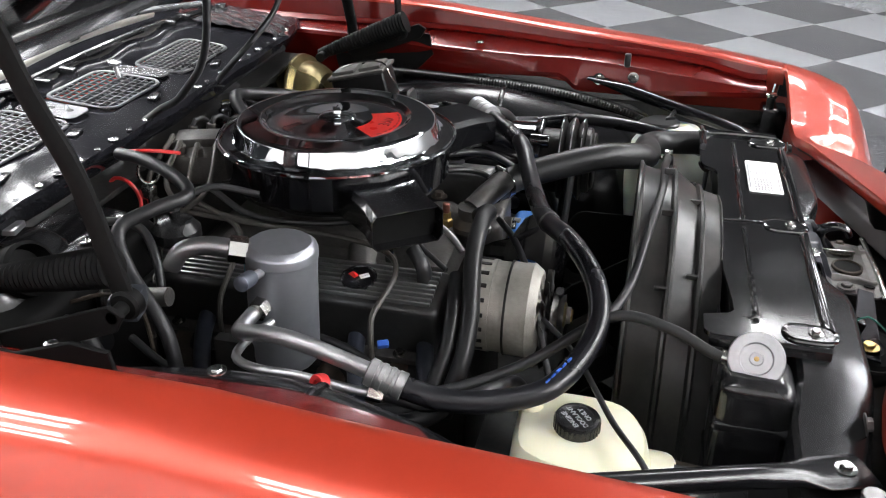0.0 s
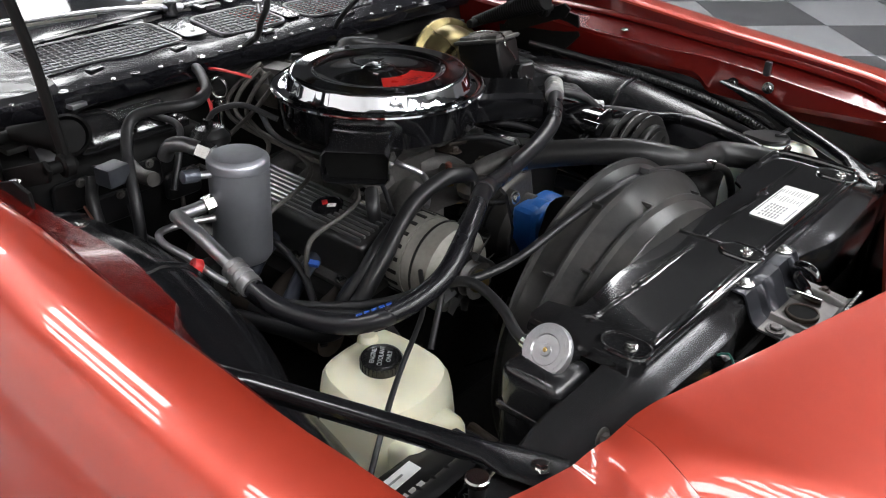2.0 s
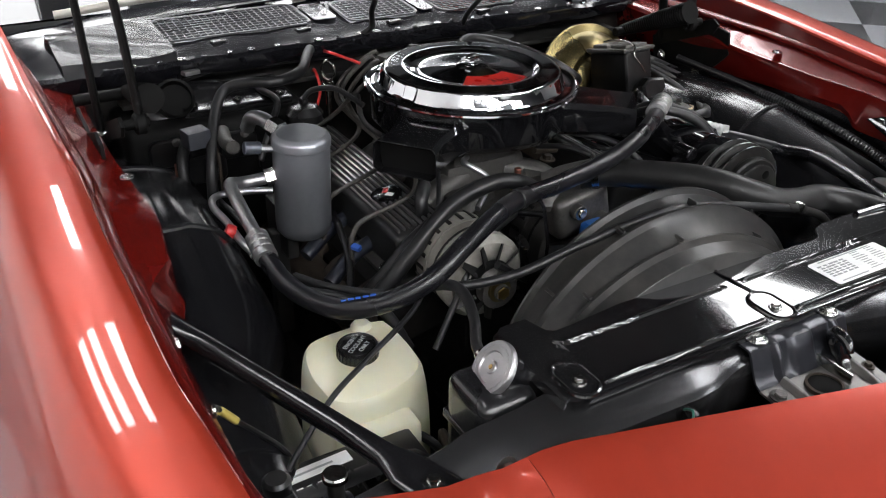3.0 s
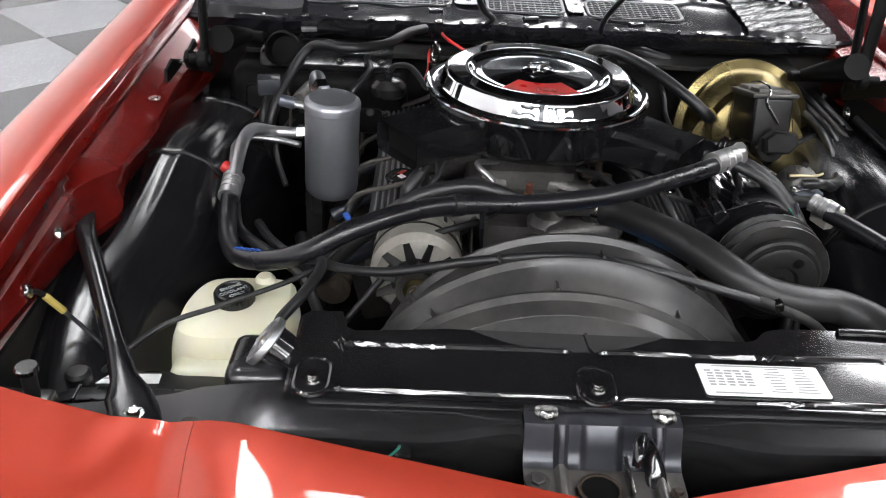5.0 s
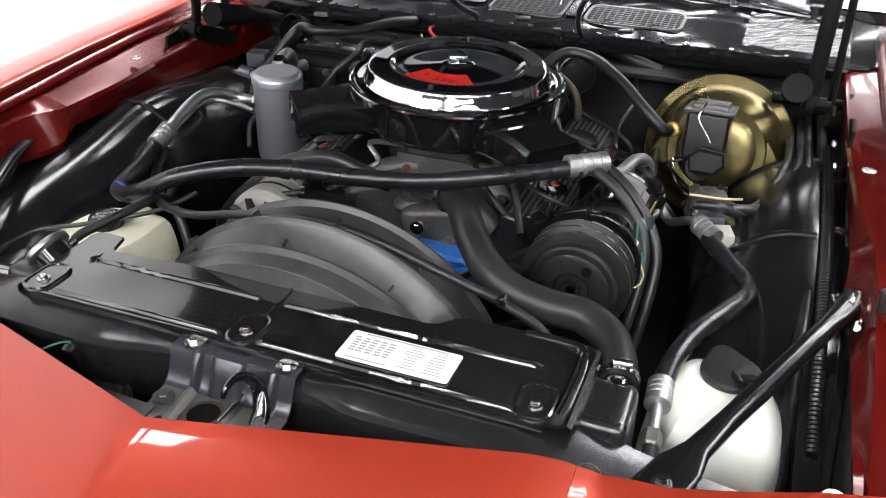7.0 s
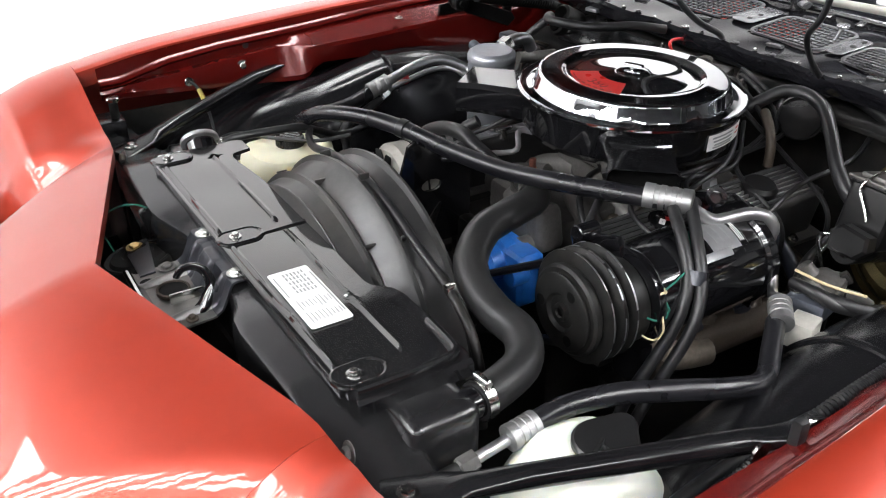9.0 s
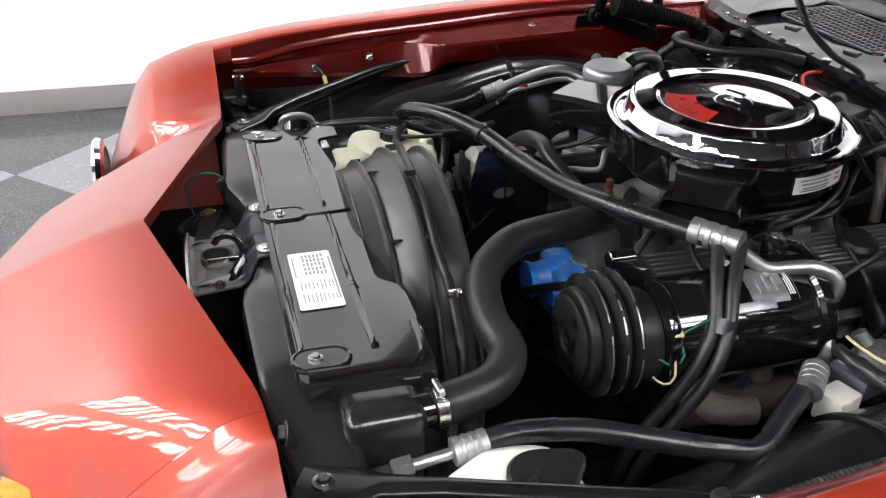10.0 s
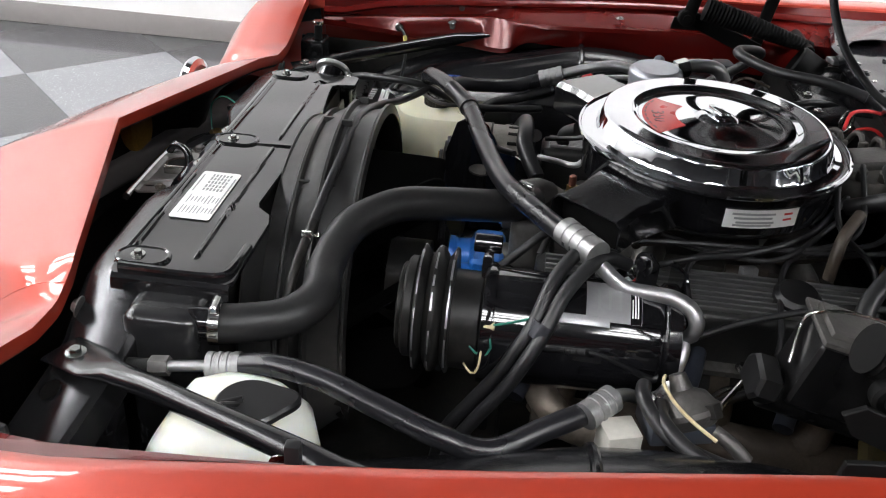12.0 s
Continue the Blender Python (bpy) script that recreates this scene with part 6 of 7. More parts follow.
def build_battery():
    b = thing("battery", "black side-terminal battery with white label and red cover", "battery", (0.65, -0.52, 0.42))
    part("case", box((0.176, 0.20, 0.20), pose(0.655, -0.525, 0.52), 0.008), PLASTIC, b)
    top = part("lid", box((0.18, 0.204, 0.032), pose(0.655, -0.525, 0.632), 0.007), PLASTIC, b)
    part("label", box((0.018, 0.085, 0.001), pose(0.586, -0.548, 0.6488, 0, 0, 3), 0), WHITE, top, "white warning label")
    part("print_bar", box((0.003, 0.05, 0.0004), pose(0.586, -0.552, 0.6495, 0, 0, 3), 0), INK, top)
    for k in range(5):
        part("print_bar", box((0.012, 0.009, 0.0006), pose(0.612, -0.575 + 0.013 * k, 0.6484, 0, 0, 4), 0), WHITE, top)
    for k in range(6):
        part("print_mark", lathe([(0.0045, 0), (0.0056, 0.0003), (0.0056, 0.0006), (0.0045, 0.0008), (0.0045, 0)], 14, pose(0.654 + 0.012 * (k % 3), -0.497 - 0.012 * (k // 3), 0.6483), False), WHITE, top)
    for k in range(4):
        part("print_bar", box((0.036, 0.0018, 0.0006), pose(0.666, -0.523 - 0.007 * k, 0.6484), 0), INK, top)
    for k in range(2):
        part("vent_cap", box((0.036, 0.074, 0.010), pose(0.636, -0.475 - 0.095 * k, 0.651), 0.004), PLASTIC, top)
    st = part("carry_strap", sweep(curve_points([(0.625, -0.425, 0.640), (0.632, -0.45, 0.662), (0.636, -0.53, 0.666), (0.633, -0.60, 0.660), (0.63, -0.628, 0.635)], 0.01), [(u * 1.6, v * 0.45) for u, v in circle(0.008, 10)]), RUBBER, b)
    for k in range(7):
        part("strap_rib", box((0.026, 0.004, 0.009), pose(0.635, -0.455 - 0.022 * k, 0.664), 0.0015), RUBBER, st)
    tc = part("terminal_cover", box((0.034, 0.055, 0.045), pose(0.553, -0.452, 0.613), 0.010), REDCAP, b, "red terminal cover")
    part("cable", tube([(0.548, -0.43, 0.612), (0.56, -0.405, 0.618), (0.585, -0.385, 0.60), (0.60, -0.375, 0.55), (0.58, -0.36, 0.45)], 0.006, 10), RUBBER, tc)
    part("terminal_bolt", hex_bolt((0.538, -0.47, 0.622), 0.007, 0.008, (-1, -0.3, 0.2)), BRASS, b)
    part("vent_knob", lathe([(0.014, 0), (0.016, 0.003), (0.016, 0.018), (0.012, 0.022), (0, 0.022)], 24, pose(0.60, -0.598, 0.648)), PLASTIC, b, "round black hold-down knob")


def build_canister():
    base, top = Vector((0.066, -0.350, 0.656)), Vector((0.070, -0.345, 0.831))
    h = (top - base).length
    c = thing("ac_accumulator", "dull aluminium air conditioning accumulator canister", "canister", tuple(base))
    m = along(base, top)
    body = part("shell", lathe([(0.038, 0), (0.044, 0.008), (0.0455, 0.02), (0.0455, h - 0.022), (0.0470, h - 0.020), (0.0470, h - 0.010), (0.0455, h - 0.006), (0.040, h - 0.002), (0.0385, h - 0.0008), (0, h)], 56, m), CANISTER, c)
    part("label", sheet([[m @ Vector((0.0472 * math.cos(radians(a)), 0.0472 * math.sin(radians(a)), z)) for z in (h - 0.06, h - 0.025)] for a in range(50, 78, 4)], 0.0004), TEAL, body, "small blue-green sticker")
    part("elbow", tube([(0.045, -0.355, 0.815), (0.02, -0.370, 0.826), (-0.015, -0.378, 0.830), (-0.045, -0.386, 0.822), (-0.06, -0.39, 0.80)], 0.012, 14), ALU, c)
    part("union_nut", lathe([(0.017, 0), (0.017, 0.022), (0.013, 0.024)], 6, along((0.033, -0.364, 0.822), (0.008, -0.374, 0.828))), STEEL, c)
    part("switch_port", tube([(0.062, -0.385, 0.808), (0.058, -0.412, 0.812)], 0.006, 10), ALU, c)
    part("pressure_switch", lathe([(0.009, 0), (0.010, 0.003), (0.010, 0.025), (0.007, 0.027), (0, 0.027)], 16, along((0.058, -0.408, 0.812), (0.053, -0.45, 0.818))), BLUEGREY, c, "blue-grey pressure switch")
    part("lower_union", lathe([(0.014, 0), (0.014, 0.02), (0, 0.022)], 6, along((0.060, -0.385, 0.762), (0.055, -0.42, 0.757))), STEEL, c)
    solo("canister_bracket", joined(box((0.10, 0.02, 0.08), pose(0.03, -0.375, 0.655), 0.005), box((0.03, 0.03, 0.20), pose(0.03, -0.385, 0.55), 0.005)), DARK, "black bracket carrying the accumulator", "bracket")


build_coolant_tank()
build_washer_tank()
build_battery()
build_canister()


# ---- firewall things ----
def build_booster():
    b = thing("brake_booster", "gold zinc-plated round brake servo on the firewall", "brake booster", (-0.27, 0.43, 0.60))
    m = pose(-0.245, 0.433, 0.690, 0, 76, 0)
    part("shell", lathe([(0.09, 0), (0.115, 0.02), (0.122, 0.045), (0.133, 0.050), (0.135, 0.055), (0.133, 0.060), (0.118, 0.066), (0.110, 0.085), (0.095, 0.10), (0.085, 0.106), (0.070, 0.104), (0.055, 0.112), (0.03, 0.113), (0, 0.113)], 64, m), GOLD, b)
    part("standoff", rod((-0.34, 0.433, 0.665), (-0.235, 0.433, 0.692), 0.085, 32), DARK, b)
    for sg in (-1, 1):
        lobe = [(0.040 * math.cos(radians(a)), 0.020 * math.sin(radians(a)) * (1.0 + 0.4 * math.cos(radians(a)))) for a in range(0, 360, 15)]
        part("pressed_lobe", prism(lobe, 0.006, m @ pose(0.0, sg * 0.085, 0.098, 0, 0, sg * 20), 0.002), GOLD, b)
    part("check_valve", lathe([(0.014, 0), (0.014, 0.012), (0.009, 0.014), (0.009, 0.022), (0, 0.022)], 20, along((-0.150, 0.352, 0.742), (-0.113, 0.343, 0.752))), BRASS, b)
    part("vacuum_hose", tube([(-0.125, 0.346, 0.748), (-0.108, 0.338, 0.756), (-0.12, 0.30, 0.785), (-0.17, 0.242, 0.815), (-0.22, 0.18, 0.832), (-0.21, 0.12, 0.838), (-0.15, 0.08, 0.80)], 0.011, 14), RUBBER, b)
    c = thing("brake_master_cylinder", "black cast brake master cylinder with wire-bailed lid", "master cylinder", (-0.08, 0.433, 0.74))
    q = pose(-0.068, 0.420, 0.778, 0, -14, 0)
    part("reservoir", box((0.116, 0.070, 0.084), q @ pose(0, 0, -0.003), 0.010, 3), PAINTBLK, c)
    part("bore", rod(q @ Vector((-0.09, 0, -0.050)), q @ Vector((0.070, 0, -0.050)), 0.024, 24), PAINTBLK, c)
    lid = part("lid", joined(box((0.122, 0.082, 0.006), q @ pose(0, 0, 0.042), 0.003), box((0.048, 0.058, 0.010), q @ pose(-0.029, 0, 0.047), 0.005), box((0.048, 0.058, 0.010), q @ pose(0.029, 0, 0.047), 0.005)), GRIMY, c, "dull zinc lid with two raised chambers")
    part("lid_gasket", box((0.118, 0.079, 0.004), q @ pose(0, 0, 0.0385), 0.0015), RUBBER, lid)
    part("bail", tube([q @ Vector(w) for w in ((-0.035, -0.012, 0.056), (0.0, -0.010, 0.060), (0.040, -0.008, 0.056), (0.058, -0.010, 0.046), (0.063, -0.016, 0.030), (0.064, 0.004, 0.002), (0.064, 0.010, -0.008))], 0.0019, 8), STEEL, lid)
    part("end_fitting", lathe([(0.014, 0), (0.014, 0.010), (0.009, 0.012), (0.008, 0.020), (0, 0.021)], 6, along(q @ Vector((0.068, 0, -0.050)), q @ Vector((0.10, 0, -0.050)))), PAINTBLK, c)
    part("pressure_plug", prism([(-0.022, -0.020), (0.020, -0.020), (0.034, -0.004), (0.030, 0.016), (-0.010, 0.020), (-0.026, 0.006)], 0.026, q @ pose(0.066, 0.006, -0.036, 90, 0, 90), 0.004), PAINTBLK, c, "black electrical plug")
    for k, x in enumerate((-0.02, 0.035)):
        a = q @ Vector((x, -0.026, -0.045))
        part("brake_line", tube([a, a + Vector((0.02, -0.025, -0.006)), (0.045, 0.40 + 0.02 * k, 0.715), (0.07, 0.46, 0.70)], 0.003, 8), STEEL, c)
    v = thing("proportioning_valve", "blue-grey metal valve block with hose spigots", "valve", (0.10, 0.46, 0.66))
    part("block", box((0.070, 0.052, 0.026), pose(0.098, 0.447, 0.706, 0, 0, 14), 0.005), BLUEGREY, v)
    part("cover", box((0.050, 0.040, 0.008), pose(0.090, 0.446, 0.722, 4, 0, 14), 0.003), BLUEGREY, v)
    part("base", box((0.038, 0.034, 0.036), pose(0.158, 0.478, 0.696, 0, 0, 18), 0.003), WIPERM, v, "bright zinc-plated cube")
    part("bolt", hex_bolt((0.118, 0.432, 0.719), 0.006, 0.006), STEEL, v)
    for k in range(2):
        o = 0.018 * k
        part("hose", tube([(0.135 - o, 0.435 + o, 0.738 - o / 2), (0.138 - o, 0.462 + o, 0.742 - o / 2), (0.120 - o, 0.490 + o, 0.728), (0.096 - o, 0.508 + o, 0.722), (0.05, 0.530 + o, 0.722), (-0.03, 0.548 + o, 0.73), (-0.12, 0.558 + o, 0.735), (-0.28, 0.55 + o, 0.74)], 0.0080, 12), RUBBER, v)
    q = thing("vacuum_pump", "grimy grey vacuum diaphragm with a cream wire", "vacuum unit", (0.05, 0.45, 0.65))
    part("dome", lathe([(0.010, -0.016), (0.026, -0.012), (0.033, -0.004), (0.036, 0.0), (0.036, 0.006), (0.031, 0.010), (0.024, 0.022), (0.012, 0.028), (0.009, 0.045), (0, 0.046)], 32, pose(0.085, 0.446, 0.714, 30, 25, 0)), GRIMY, q)
    for a in (20, 140, 260):
        part("clamp_tab", box((0.014, 0.012, 0.016), pose(0.085, 0.446, 0.714, 30, 25, 0) @ pose(0, 0, 0, 0, 0, a) @ pose(0.034, 0, 0.003), 0.002), DARK, q)
    part("nipple", tube([(0.060, 0.462, 0.710), (0.042, 0.473, 0.704), (0.026, 0.482, 0.692)], 0.008, 12), GRIMY, q)
    part("wire", tube([(0.112, 0.420, 0.742), (0.116, 0.436, 0.745), (0.108, 0.458, 0.741), (0.090, 0.480, 0.735), (0.066, 0.497, 0.727)], 0.0020, 8), TANW, q)
    part("stem", rod((0.085, 0.446, 0.60), (0.085, 0.446, 0.70), 0.016), VOID, q)
    solo("valve_bracket", box((0.10, 0.06, 0.30), pose(0.12, 0.475, 0.50), 0.006), VOID, "dark bracket under the valve block", "bracket")


def build_heater_box():
    h = thing("heater_case", "black heater and evaporator case on the firewall", "heater case", (-0.25, -0.40, 0.55))
    part("case", box((0.17, 0.34, 0.24), pose(-0.25, -0.40, 0.665), 0.03, 4), VOID, h)
    part("expansion_pipe", tube([(-0.05, -0.42, 0.775), (-0.09, -0.42, 0.77), (-0.14, -0.41, 0.77)], 0.012, 12), GRIMY, h)
    part("case_lid", box((0.10, 0.20, 0.02), pose(-0.235, -0.36, 0.795, 0, 8, 0), 0.006), SATIN, h, "shiny black case lid")
    part("duct", lathe([(0.030, 0), (0.034, 0.004), (0.034, 0.05), (0.029, 0.054), (0.027, 0.03), (0, 0.03)], 28, along((-0.24, -0.46, 0.80), (-0.18, -0.475, 0.832))), VOID, h, "open black duct end")
    for k, (x, y, z) in enumerate(((-0.165, -0.50, 0.74), (-0.162, -0.44, 0.70), (-0.163, -0.38, 0.735), (-0.161, -0.31, 0.70))):
        part("case_rib", prism(rounded(0.05, 0.07, 0.012), 0.012, pose(x, y, z, 0, 90, 0), 0.003), PAINTBLK, h)
        part("case_screw", hex_bolt((x + 0.012, y + 0.012, z + 0.02), 0.005, 0.004, (1, 0, 0)), GRIMY, h)
    part("drain_tube", tube([(-0.15, -0.47, 0.76), (-0.12, -0.49, 0.74), (-0.10, -0.495, 0.69), (-0.10, -0.49, 0.60)], 0.010, 12), MATTE, h)
    part("brown_lead", tube([(-0.16, -0.46, 0.775), (-0.11, -0.455, 0.79), (-0.08, -0.44, 0.765), (-0.07, -0.44, 0.69)], 0.0028, 8), GRIME, h)
    part("red_lead", tube([(-0.13, -0.50, 0.73), (-0.08, -0.51, 0.72), (-0.05, -0.505, 0.69), (-0.06, -0.50, 0.64)], 0.0022, 8), COPPER, h)
    part("latch_clip", box((0.022, 0.03, 0.008), pose(-0.252, -0.425, 0.847, 0, 0, 12), 0.002), BARE, h, "bare metal clip")
    for k in range(3):
        part("case_screw", hex_bolt((-0.20, -0.44 + 0.08 * k, 0.803), 0.005, 0.004), STEEL, h)
    part("relay_box", box((0.034, 0.040, 0.030), pose(-0.07, -0.474, 0.796, 0, 0, 10), 0.004), RELAY, h, "grey relay box")
    part("blower_case", lathe([(0.02, 0), (0.052, 0.004), (0.060, 0.016), (0.060, 0.14), (0.054, 0.152), (0.02, 0.156)], 40, along((-0.262, -0.52, 0.765), (-0.258, -0.36, 0.765))), SATIN, h, "rounded blower case")
    part("flange_seam", lathe([(0.060, 0), (0.066, 0.001), (0.066, 0.006), (0.060, 0.007)], 40, along((-0.260, -0.445, 0.765), (-0.258, -0.36, 0.765)), False), DARK, h)
    part("vacuum_pot", lathe([(0.028, 0), (0.034, 0.006), (0.034, 0.02), (0.024, 0.032), (0.008, 0.036), (0.008, 0.046), (0, 0.046)], 28, pose(-0.125, -0.263, 0.765)), PLASTIC, h)
    part("vacuum_hose", tube([(-0.125, -0.263, 0.808), (-0.115, -0.25, 0.826), (-0.08, -0.22, 0.835), (-0.03, -0.19, 0.815)], 0.005, 10), RUBBER, h)


def build_distributor():
    d = thing("distributor", "dusty black distributor with spark plug leads", "distributor", (-0.20, -0.01, 0.70))
    part("cap", lathe([(0.05, 0), (0.066, 0.01), (0.068, 0.035), (0.06, 0.05), (0.03, 0.055), (0, 0.055)], 36, pose(-0.195, -0.03, 0.765)), DUSTY, d)
    part("coil_cover", box((0.09, 0.05, 0.018), pose(-0.195, -0.03, 0.825, 0, 0, 20), 0.006), GRIMY, d)
    rng = random.Random(3)
    for s in (-1, 1):
        for k in range(4):
            x = -0.16 + 0.11 * k
            a = radians(40 + 35 * k)
            q = (-0.195 + 0.05 * math.cos(a), -0.03 + s * 0.05 * math.sin(a), 0.815)
            part("plug_lead", tube([q, (q[0] + 0.01, q[1] + s * 0.02, 0.84), (q[0] + 0.03, EY + s * 0.15, 0.80 - 0.01 * k), (x - 0.02, EY + s * 0.17, 0.745 + 0.004 * rng.random()), (x, EY + s * 0.285, 0.70), (x + 0.005, EY + s * 0.30, 0.63)], 0.0042, 8), DUSTY if s < 0 else RUBBER, d)
            part("lead_boot", rod((q[0], q[1], 0.805), (q[0] + 0.003, q[1] + s * 0.005, 0.832), 0.0075, 12), DUSTY, d)
    t = thing("dipstick", "steel transmission dipstick with a ring handle", "dipstick", (-0.22, -0.177, 0.72))
    part("tube", rod((-0.215, -0.177, 0.70), (-0.217, -0.177, 0.79), 0.006), STEEL, t)
    part("cap", lathe([(0.012, 0), (0.013, 0.003), (0.013, 0.014), (0.009, 0.017), (0, 0.017)], 20, pose(-0.217, -0.177, 0.785)), STEEL, t)
    part("ring_handle", tube([(-0.212 + 0.012 * math.sin(radians(a)), -0.177 + 0.008 * math.sin(radians(a)), 0.824 - 0.018 * math.cos(radians(a))) for a in range(0, 361, 24)], 0.0028, 8, 0.004), STEEL, t)
    for k, (pts, mt, lab) in enumerate((
            ([(-0.285, -0.18, 0.79), (-0.265, -0.185, 0.812), (-0.238, -0.19, 0.810), (-0.224, -0.19, 0.785), (-0.222, -0.20, 0.75)], REDCAP, "red wire by the dipstick"),
            ([(-0.32, -0.15, 0.83), (-0.255, -0.165, 0.848), (-0.21, -0.155, 0.850), (-0.19, -0.12, 0.835)], REDCAP, "red wire along the firewall"))):
        solo("red_wire", tube(pts, 0.003, 8), mt, lab, "wire")


def build_looms():
    runs = [
        ([(-0.31, -0.50, 0.80), (-0.27, -0.38, 0.845), (-0.28, -0.25, 0.838), (-0.30, -0.05, 0.825), (-0.31, 0.15, 0.83), (-0.30, 0.30, 0.80)], 0.011, "taped black wiring loom along the firewall"),
        ([(-0.02, -0.475, 0.62), (-0.03, -0.466, 0.746), (-0.09, -0.435, 0.815), (-0.115, -0.405, 0.852), (-0.085, -0.37, 0.868), (-0.06, -0.33, 0.872), (-0.11, -0.27, 0.866), (-0.18, -0.23, 0.868), (-0.24, -0.20, 0.86)], 0.009, "black wiring loom rising past the heater case"),
        ([(-0.30, 0.605, 0.745), (-0.10, 0.612, 0.735), (0.10, 0.612, 0.727), (0.30, 0.608, 0.718), (0.48, 0.60, 0.69), (0.62, 0.60, 0.62)], 0.009, "black wiring loom along the driver-side wheel housing"),
        ([(-0.30, 0.58, 0.75), (-0.05, 0.592, 0.736), (0.15, 0.590, 0.722), (0.35, 0.58, 0.702), (0.50, 0.58, 0.66), (0.60, 0.59, 0.60)], 0.007, "slim black cable along the wheel housing"),
        ([(0.165, 0.255, 0.785), (0.195, 0.27, 0.800), (0.215, 0.290, 0.801), (0.238, 0.330, 0.786), (0.255, 0.366, 0.750), (0.272, 0.380, 0.720), (0.289, 0.383, 0.686), (0.318, 0.378, 0.635), (0.345, 0.370, 0.58), (0.36, 0.365, 0.50)], 0.0085, "black hose looped over the compressor"),
        ([(0.150, 0.270, 0.785), (0.175, 0.285, 0.800), (0.196, 0.306, 0.800), (0.224, 0.345, 0.782), (0.243, 0.378, 0.748), (0.262, 0.396, 0.715), (0.280, 0.400, 0.680), (0.308, 0.396, 0.630), (0.335, 0.388, 0.57), (0.35, 0.38, 0.50)], 0.0085, "black hose looped over the compressor"),
        ([(-0.095, -0.145, 1.15), (-0.12, -0.12, 1.03), (-0.145, -0.105, 0.970), (-0.172, -0.101, 0.936), (-0.205, -0.085, 0.905), (-0.245, -0.07, 0.882), (-0.285, -0.10, 0.850), (-0.29, -0.16, 0.835)], 0.0058, "thin black washer hose hanging from the hood"),
        ([(-0.12, 0.235, 1.13), (-0.150, 0.20, 1.0), (-0.180, 0.158, 0.945), (-0.225, 0.142, 0.895), (-0.256, 0.146, 0.860), (-0.27, 0.16, 0.83)], 0.0052, "thin black cable hanging from the hood"),
        ([(0.12, -0.10, 0.77), (0.16, -0.15, 0.775), (0.20, -0.17, 0.755), (0.25, -0.20, 0.735)], 0.004, "thin vacuum hose beside the snorkel"),
        ([(0.30, -0.07, 0.76), (0.33, -0.11, 0.75), (0.37, -0.20, 0.735), (0.39, -0.24, 0.69), (0.42, -0.30, 0.62)], 0.005, "thin black cable over the alternator"),
        ([(0.40, -0.30, 0.74), (0.449, -0.347, 0.722), (0.50, -0.44, 0.706), (0.543, -0.51, 0.698), (0.58, -0.58, 0.65), (0.59, -0.61, 0.60)], 0.0036, "thin black tube crossing the coolant tank"),
        ([(0.0, -0.27, 0.64), (0.10, -0.30, 0.66), (0.18, -0.32, 0.64), (0.26, -0.36, 0.58)], 0.006, "black cable below the rocker cover"),
        ([(0.10, 0.10, 0.765), (0.18, 0.13, 0.775), (0.24, 0.17, 0.765), (0.30, 0.20, 0.72)], 0.006, "black hose ahead of the driver-side snorkel"),
    ]
    runs += [
        ([(-0.16, 0.05, 0.80), (-0.10, 0.12, 0.775), (-0.02, 0.17, 0.765), (0.06, 0.19, 0.758), (0.13, 0.20, 0.735)], 0.0045, "thin black vacuum hose along the rocker cover"),
        ([(-0.14, 0.10, 0.79), (-0.06, 0.16, 0.755), (0.02, 0.15, 0.748), (0.09, 0.12, 0.752)], 0.0038, "thin black wire beside the air cleaner"),
        ([(-0.12, -0.16, 0.80), (-0.05, -0.18, 0.775), (0.03, -0.16, 0.762), (0.11, -0.14, 0.766)], 0.005, "thin black vacuum hose behind the canister"),
        ([(-0.28, 0.25, 0.80), (-0.20, 0.27, 0.77), (-0.10, 0.26, 0.75), (0.0, 0.28, 0.73), (0.07, 0.31, 0.715)], 0.0042, "black wire along the driver-side cylinder head"),
        ([(-0.24, 0.34, 0.72), (-0.14, 0.33, 0.70), (-0.02, 0.35, 0.685), (0.08, 0.40, 0.675)], 0.006, "black hose below the brake cylinder"),
        ([(-0.10, -0.44, 0.72), (-0.04, -0.46, 0.70), (0.02, -0.45, 0.69), (0.06, -0.43, 0.66)], 0.005, "black cable below the accumulator"),
        ([(-0.30, -0.30, 0.78), (-0.22, -0.31, 0.805), (-0.16, -0.30, 0.80), (-0.12, -0.33, 0.77), (-0.10, -0.36, 0.72)], 0.006, "black hose curling off the heater case"),
        ([(0.14, 0.06, 0.752), (0.19, 0.09, 0.762), (0.23, 0.12, 0.75), (0.25, 0.16, 0.72)], 0.005, "black hose ahead of the carburettor"),
    ]
    for pts, r, label in runs:
        solo("cable", tube(pts, r, 12), RUBBER, label, "cable")
    tie = thing("hose_tie", "silver foil tape tying the twin hoses", "tie", (0.25, 0.372, 0.75))
    part("band", sweep([Vector((0.246, 0.371, 0.757)), Vector((0.253, 0.377, 0.741))], [(a * 1.35, b * 0.8) for a, b in circle(0.0112, 16)]), LATCHM, tie)
    solo("corrugated_conduit", ribbed([(-0.10, 0.615, 0.765), (0.10, 0.62, 0.757), (0.30, 0.622, 0.742), (0.45, 0.625, 0.71), (0.56, 0.63, 0.66)], 0.009, 0.006, 0.2), PLASTIC, "ribbed black conduit along the fender", "conduit")
    y = thing("ground_lead", "ring terminal with yellow sleeve on the inner fender", "wire", (0.56, -0.65, 0.74))
    part("ring", rod((0.575, -0.651, 0.765), (0.575, -0.645, 0.765), 0.009), STEEL, y)
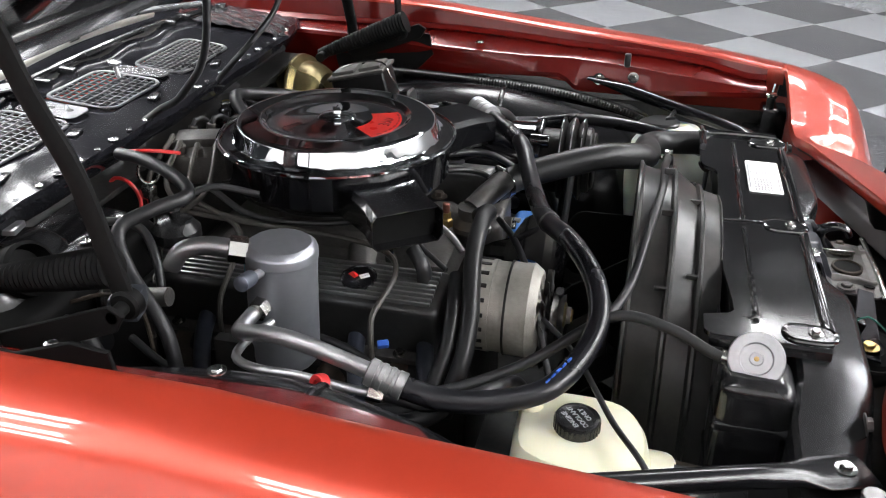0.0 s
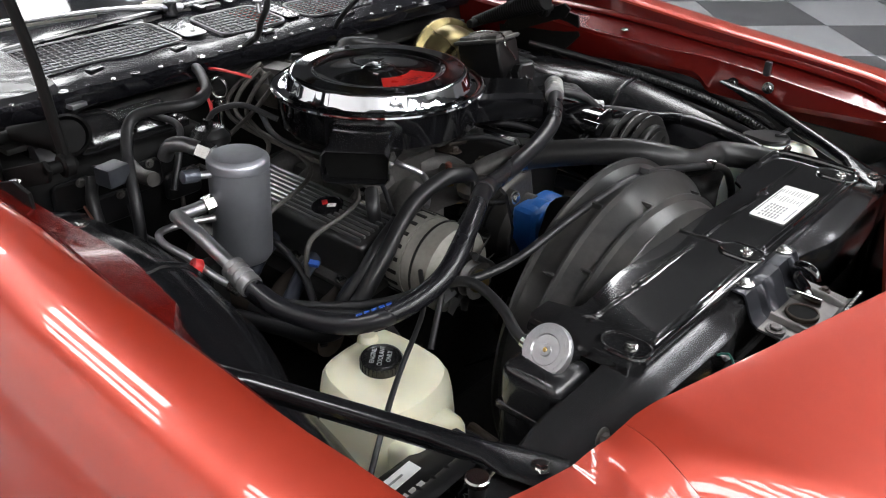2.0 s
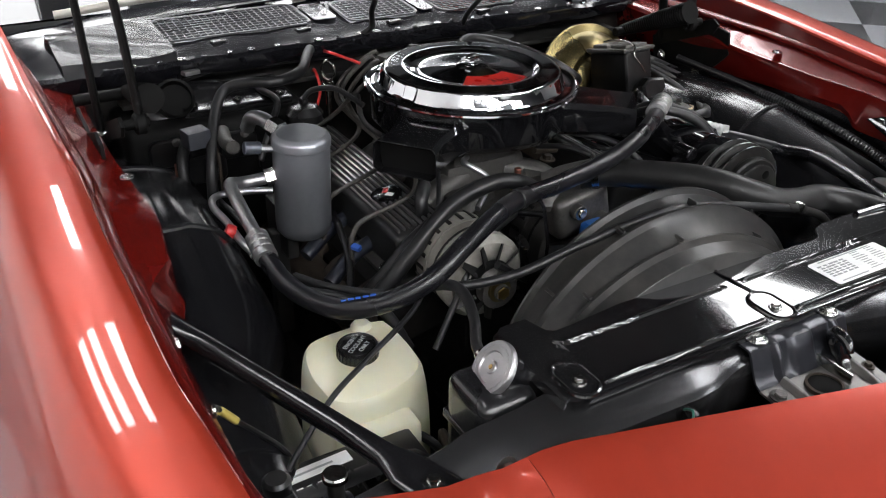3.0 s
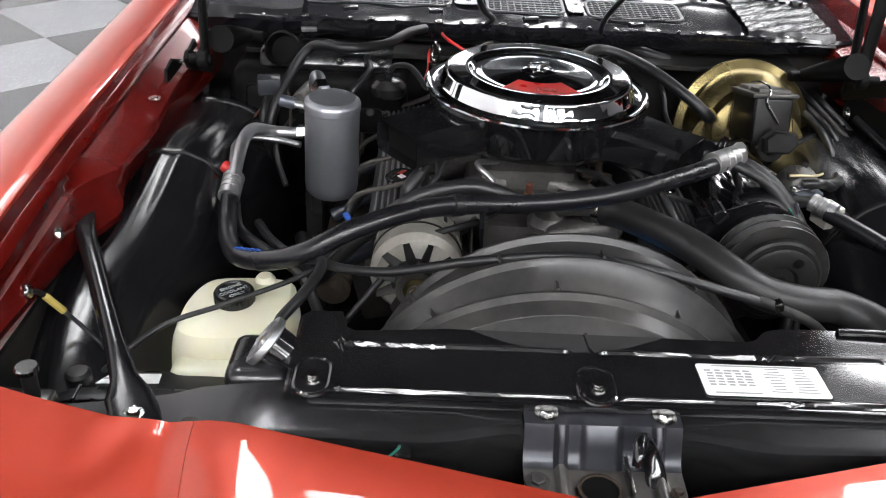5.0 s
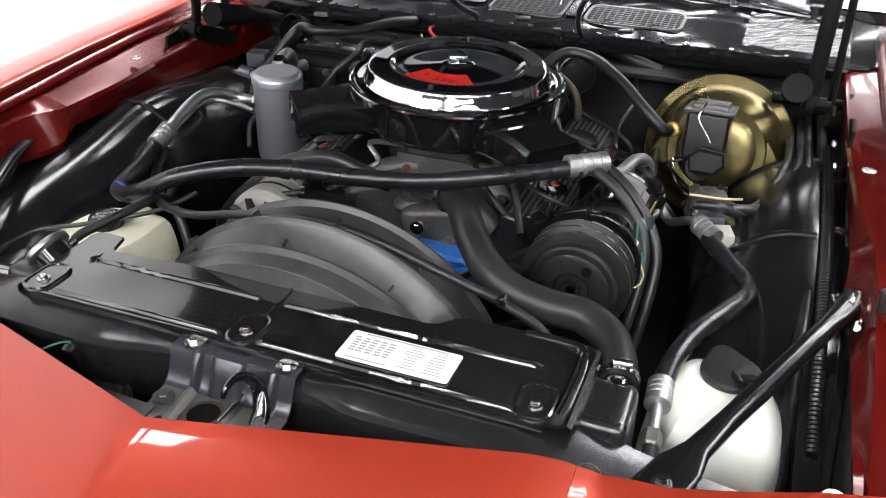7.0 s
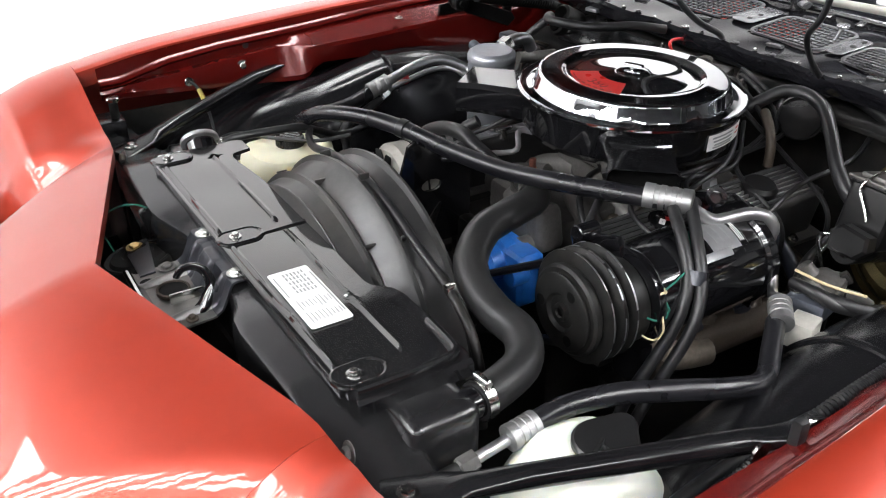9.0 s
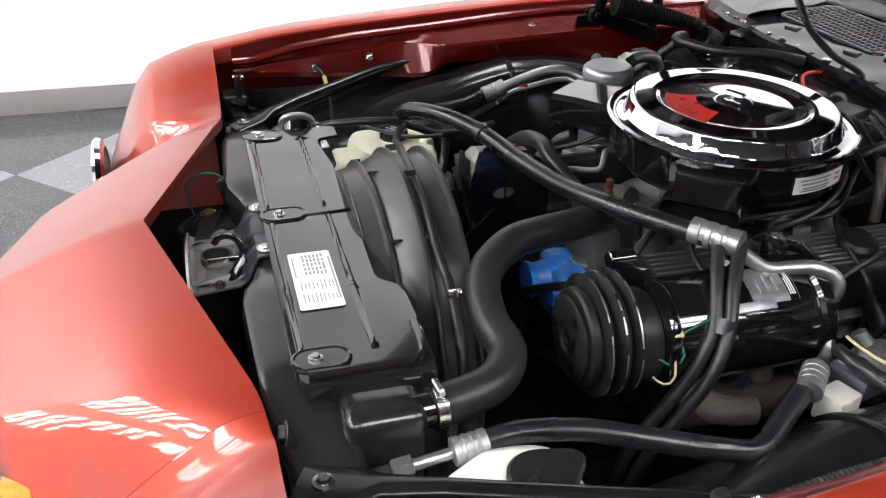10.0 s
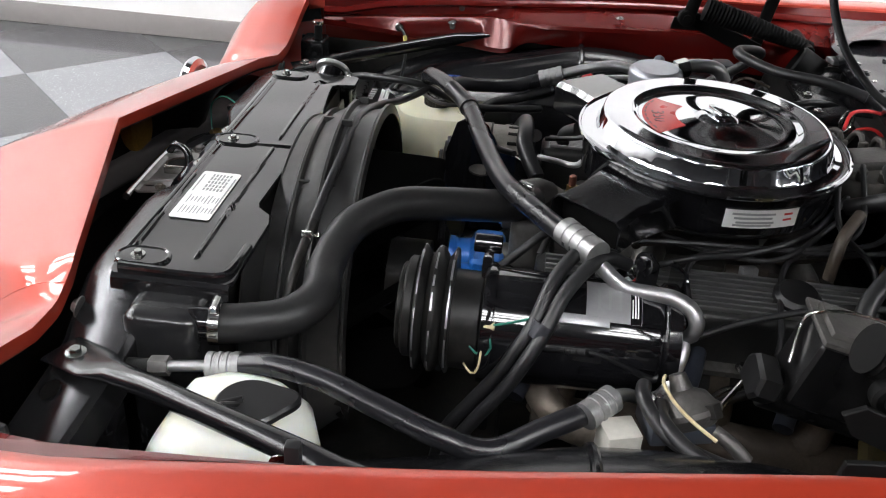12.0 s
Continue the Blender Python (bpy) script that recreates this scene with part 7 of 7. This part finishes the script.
    part("lead", tube([(0.575, -0.645, 0.765), (0.567, -0.642, 0.760), (0.560, -0.636, 0.748), (0.556, -0.622, 0.727), (0.555, -0.60, 0.700), (0.56, -0.57, 0.66), (0.57, -0.555, 0.60)], 0.003, 8), RUBBER, y)
    part("sleeve", rod((0.561, -0.638, 0.751), (0.555, -0.620, 0.724), 0.0045), YELLOW, y, "yellow crimp sleeve")
    yp = thing("yellow_plug", "yellow wire plug at the firewall", "plug", (-0.249, 0.158, 0.80))
    part("housing", box((0.016, 0.016, 0.024), pose(-0.249, 0.158, 0.812, 0, 0, 20), 0.004), YELLOW, yp)
    part("lead", tube([(-0.25, 0.158, 0.80), (-0.26, 0.165, 0.775), (-0.29, 0.17, 0.76)], 0.004, 8), RUBBER, yp)
    solo("blue_connector", box((0.016, 0.010, 0.008), pose(0.190, -0.312, 0.674, 20, 0, 25), 0.002), BLUEINK, "small blue spark plug connector", "connector")


def build_coil():
    c = thing("ignition_coil", "black ignition coil with a bright band at the firewall", "ignition coil", (-0.22, 0.108, 0.735))
    a, b = Vector((-0.220, 0.109, 0.735)), Vector((-0.223, 0.106, 0.835))
    m = along(a, b)
    part("can", lathe([(0.014, 0), (0.0165, 0.004), (0.0165, 0.075), (0.0145, 0.078), (0.014, 0.092), (0.009, 0.096), (0.009, 0.104), (0, 0.105)], 28, m), SATIN, c)
    part("band", lathe([(0.0166, 0.066), (0.0176, 0.067), (0.0176, 0.071), (0.0166, 0.072)], 28, m, False), STEEL, c, "bright steel band")
    part("terminal", rod(m @ Vector((0.004, 0.012, -0.012)), m @ Vector((0.004, 0.012, 0.002)), 0.004, 12), BRASS, c)
    d = thing("vacuum_drum", "round black vacuum drum with a pale rim on the firewall", "vacuum drum", (-0.215, 0.15, 0.76))
    q = along((-0.228, 0.145, 0.797), (-0.188, 0.168, 0.800))
    part("shell", lathe([(0.030, 0), (0.037, 0.004), (0.037, 0.016), (0.033, 0.022), (0.012, 0.026), (0, 0.026)], 36, q), PAINTBLK, d)
    part("rim", lathe([(0.0372, 0.008), (0.0392, 0.009), (0.0392, 0.0115), (0.0372, 0.0125)], 36, q, False), GRIMY, d, "pale crimped rim")
    part("stay", box((0.10, 0.02, 0.006), pose(-0.275, 0.135, 0.79), 0.002), DARK, d)


build_coil()
build_booster()
build_heater_box()
build_distributor()
build_looms()


# ---- floor tiles ----
def build_tiles():
    side = 0.60
    half = side / math.sqrt(2)
    floor_ob = bpy.data.objects["floor"]
    shape = {}
    for key, mt in (("light", TILE_LIGHT), ("dark", TILE_DARK)):
        bm = box((side - 0.002, side - 0.002, 0.004), pose(0, 0, 0, 0, 0, 45), 0.0006, 1)
        me = bpy.data.meshes.new("tile")
        bm.to_mesh(me)
        bm.free()
        me.materials.append(mt)
        shape[key] = me
    near, rest = [], {"light": bmesh.new(), "dark": bmesh.new()}
    for i in range(-24, 16):
        for j in range(-8, 30):
            if (i + j) % 2 == 0:
                continue
            x, y = 1.905 + i * half, -1.63 + j * half
            if not (ROOM_X[0] < x < ROOM_X[1] and ROOM_Y[0] - 0.2 < y < ROOM_Y[1]):
                continue
            # tiles run in diagonal rows that alternate
            key = "light" if ((i - j - 1) // 2 + (i + j - 1) // 2 + 1) % 2 == 0 else "dark"
            near.append((abs(x - 1.2) + abs(y - 0.4), x, y, key))
    near.sort()
    for n, (_, x, y, key) in enumerate(near[:290]):
        ob = new("tile", shape[key])
        ob.parent = floor_ob
        ob.location = (x, y, -0.002)
    for _, x, y, key in near[290:]:
        b = box((side - 0.002, side - 0.002, 0.004), pose(x, y, -0.002, 0, 0, 45), 0)
        me = bpy.data.meshes.new("tmp")
        b.to_mesh(me)
        b.free()
        rest[key].from_mesh(me)
        bpy.data.meshes.remove(me)
    for key, mt in (("light", TILE_LIGHT), ("dark", TILE_DARK)):
        if len(rest[key].verts):
            ob = part("far_tiles", rest[key], mt, floor_ob)
            ob["kind"] = "stuff"


build_tiles()
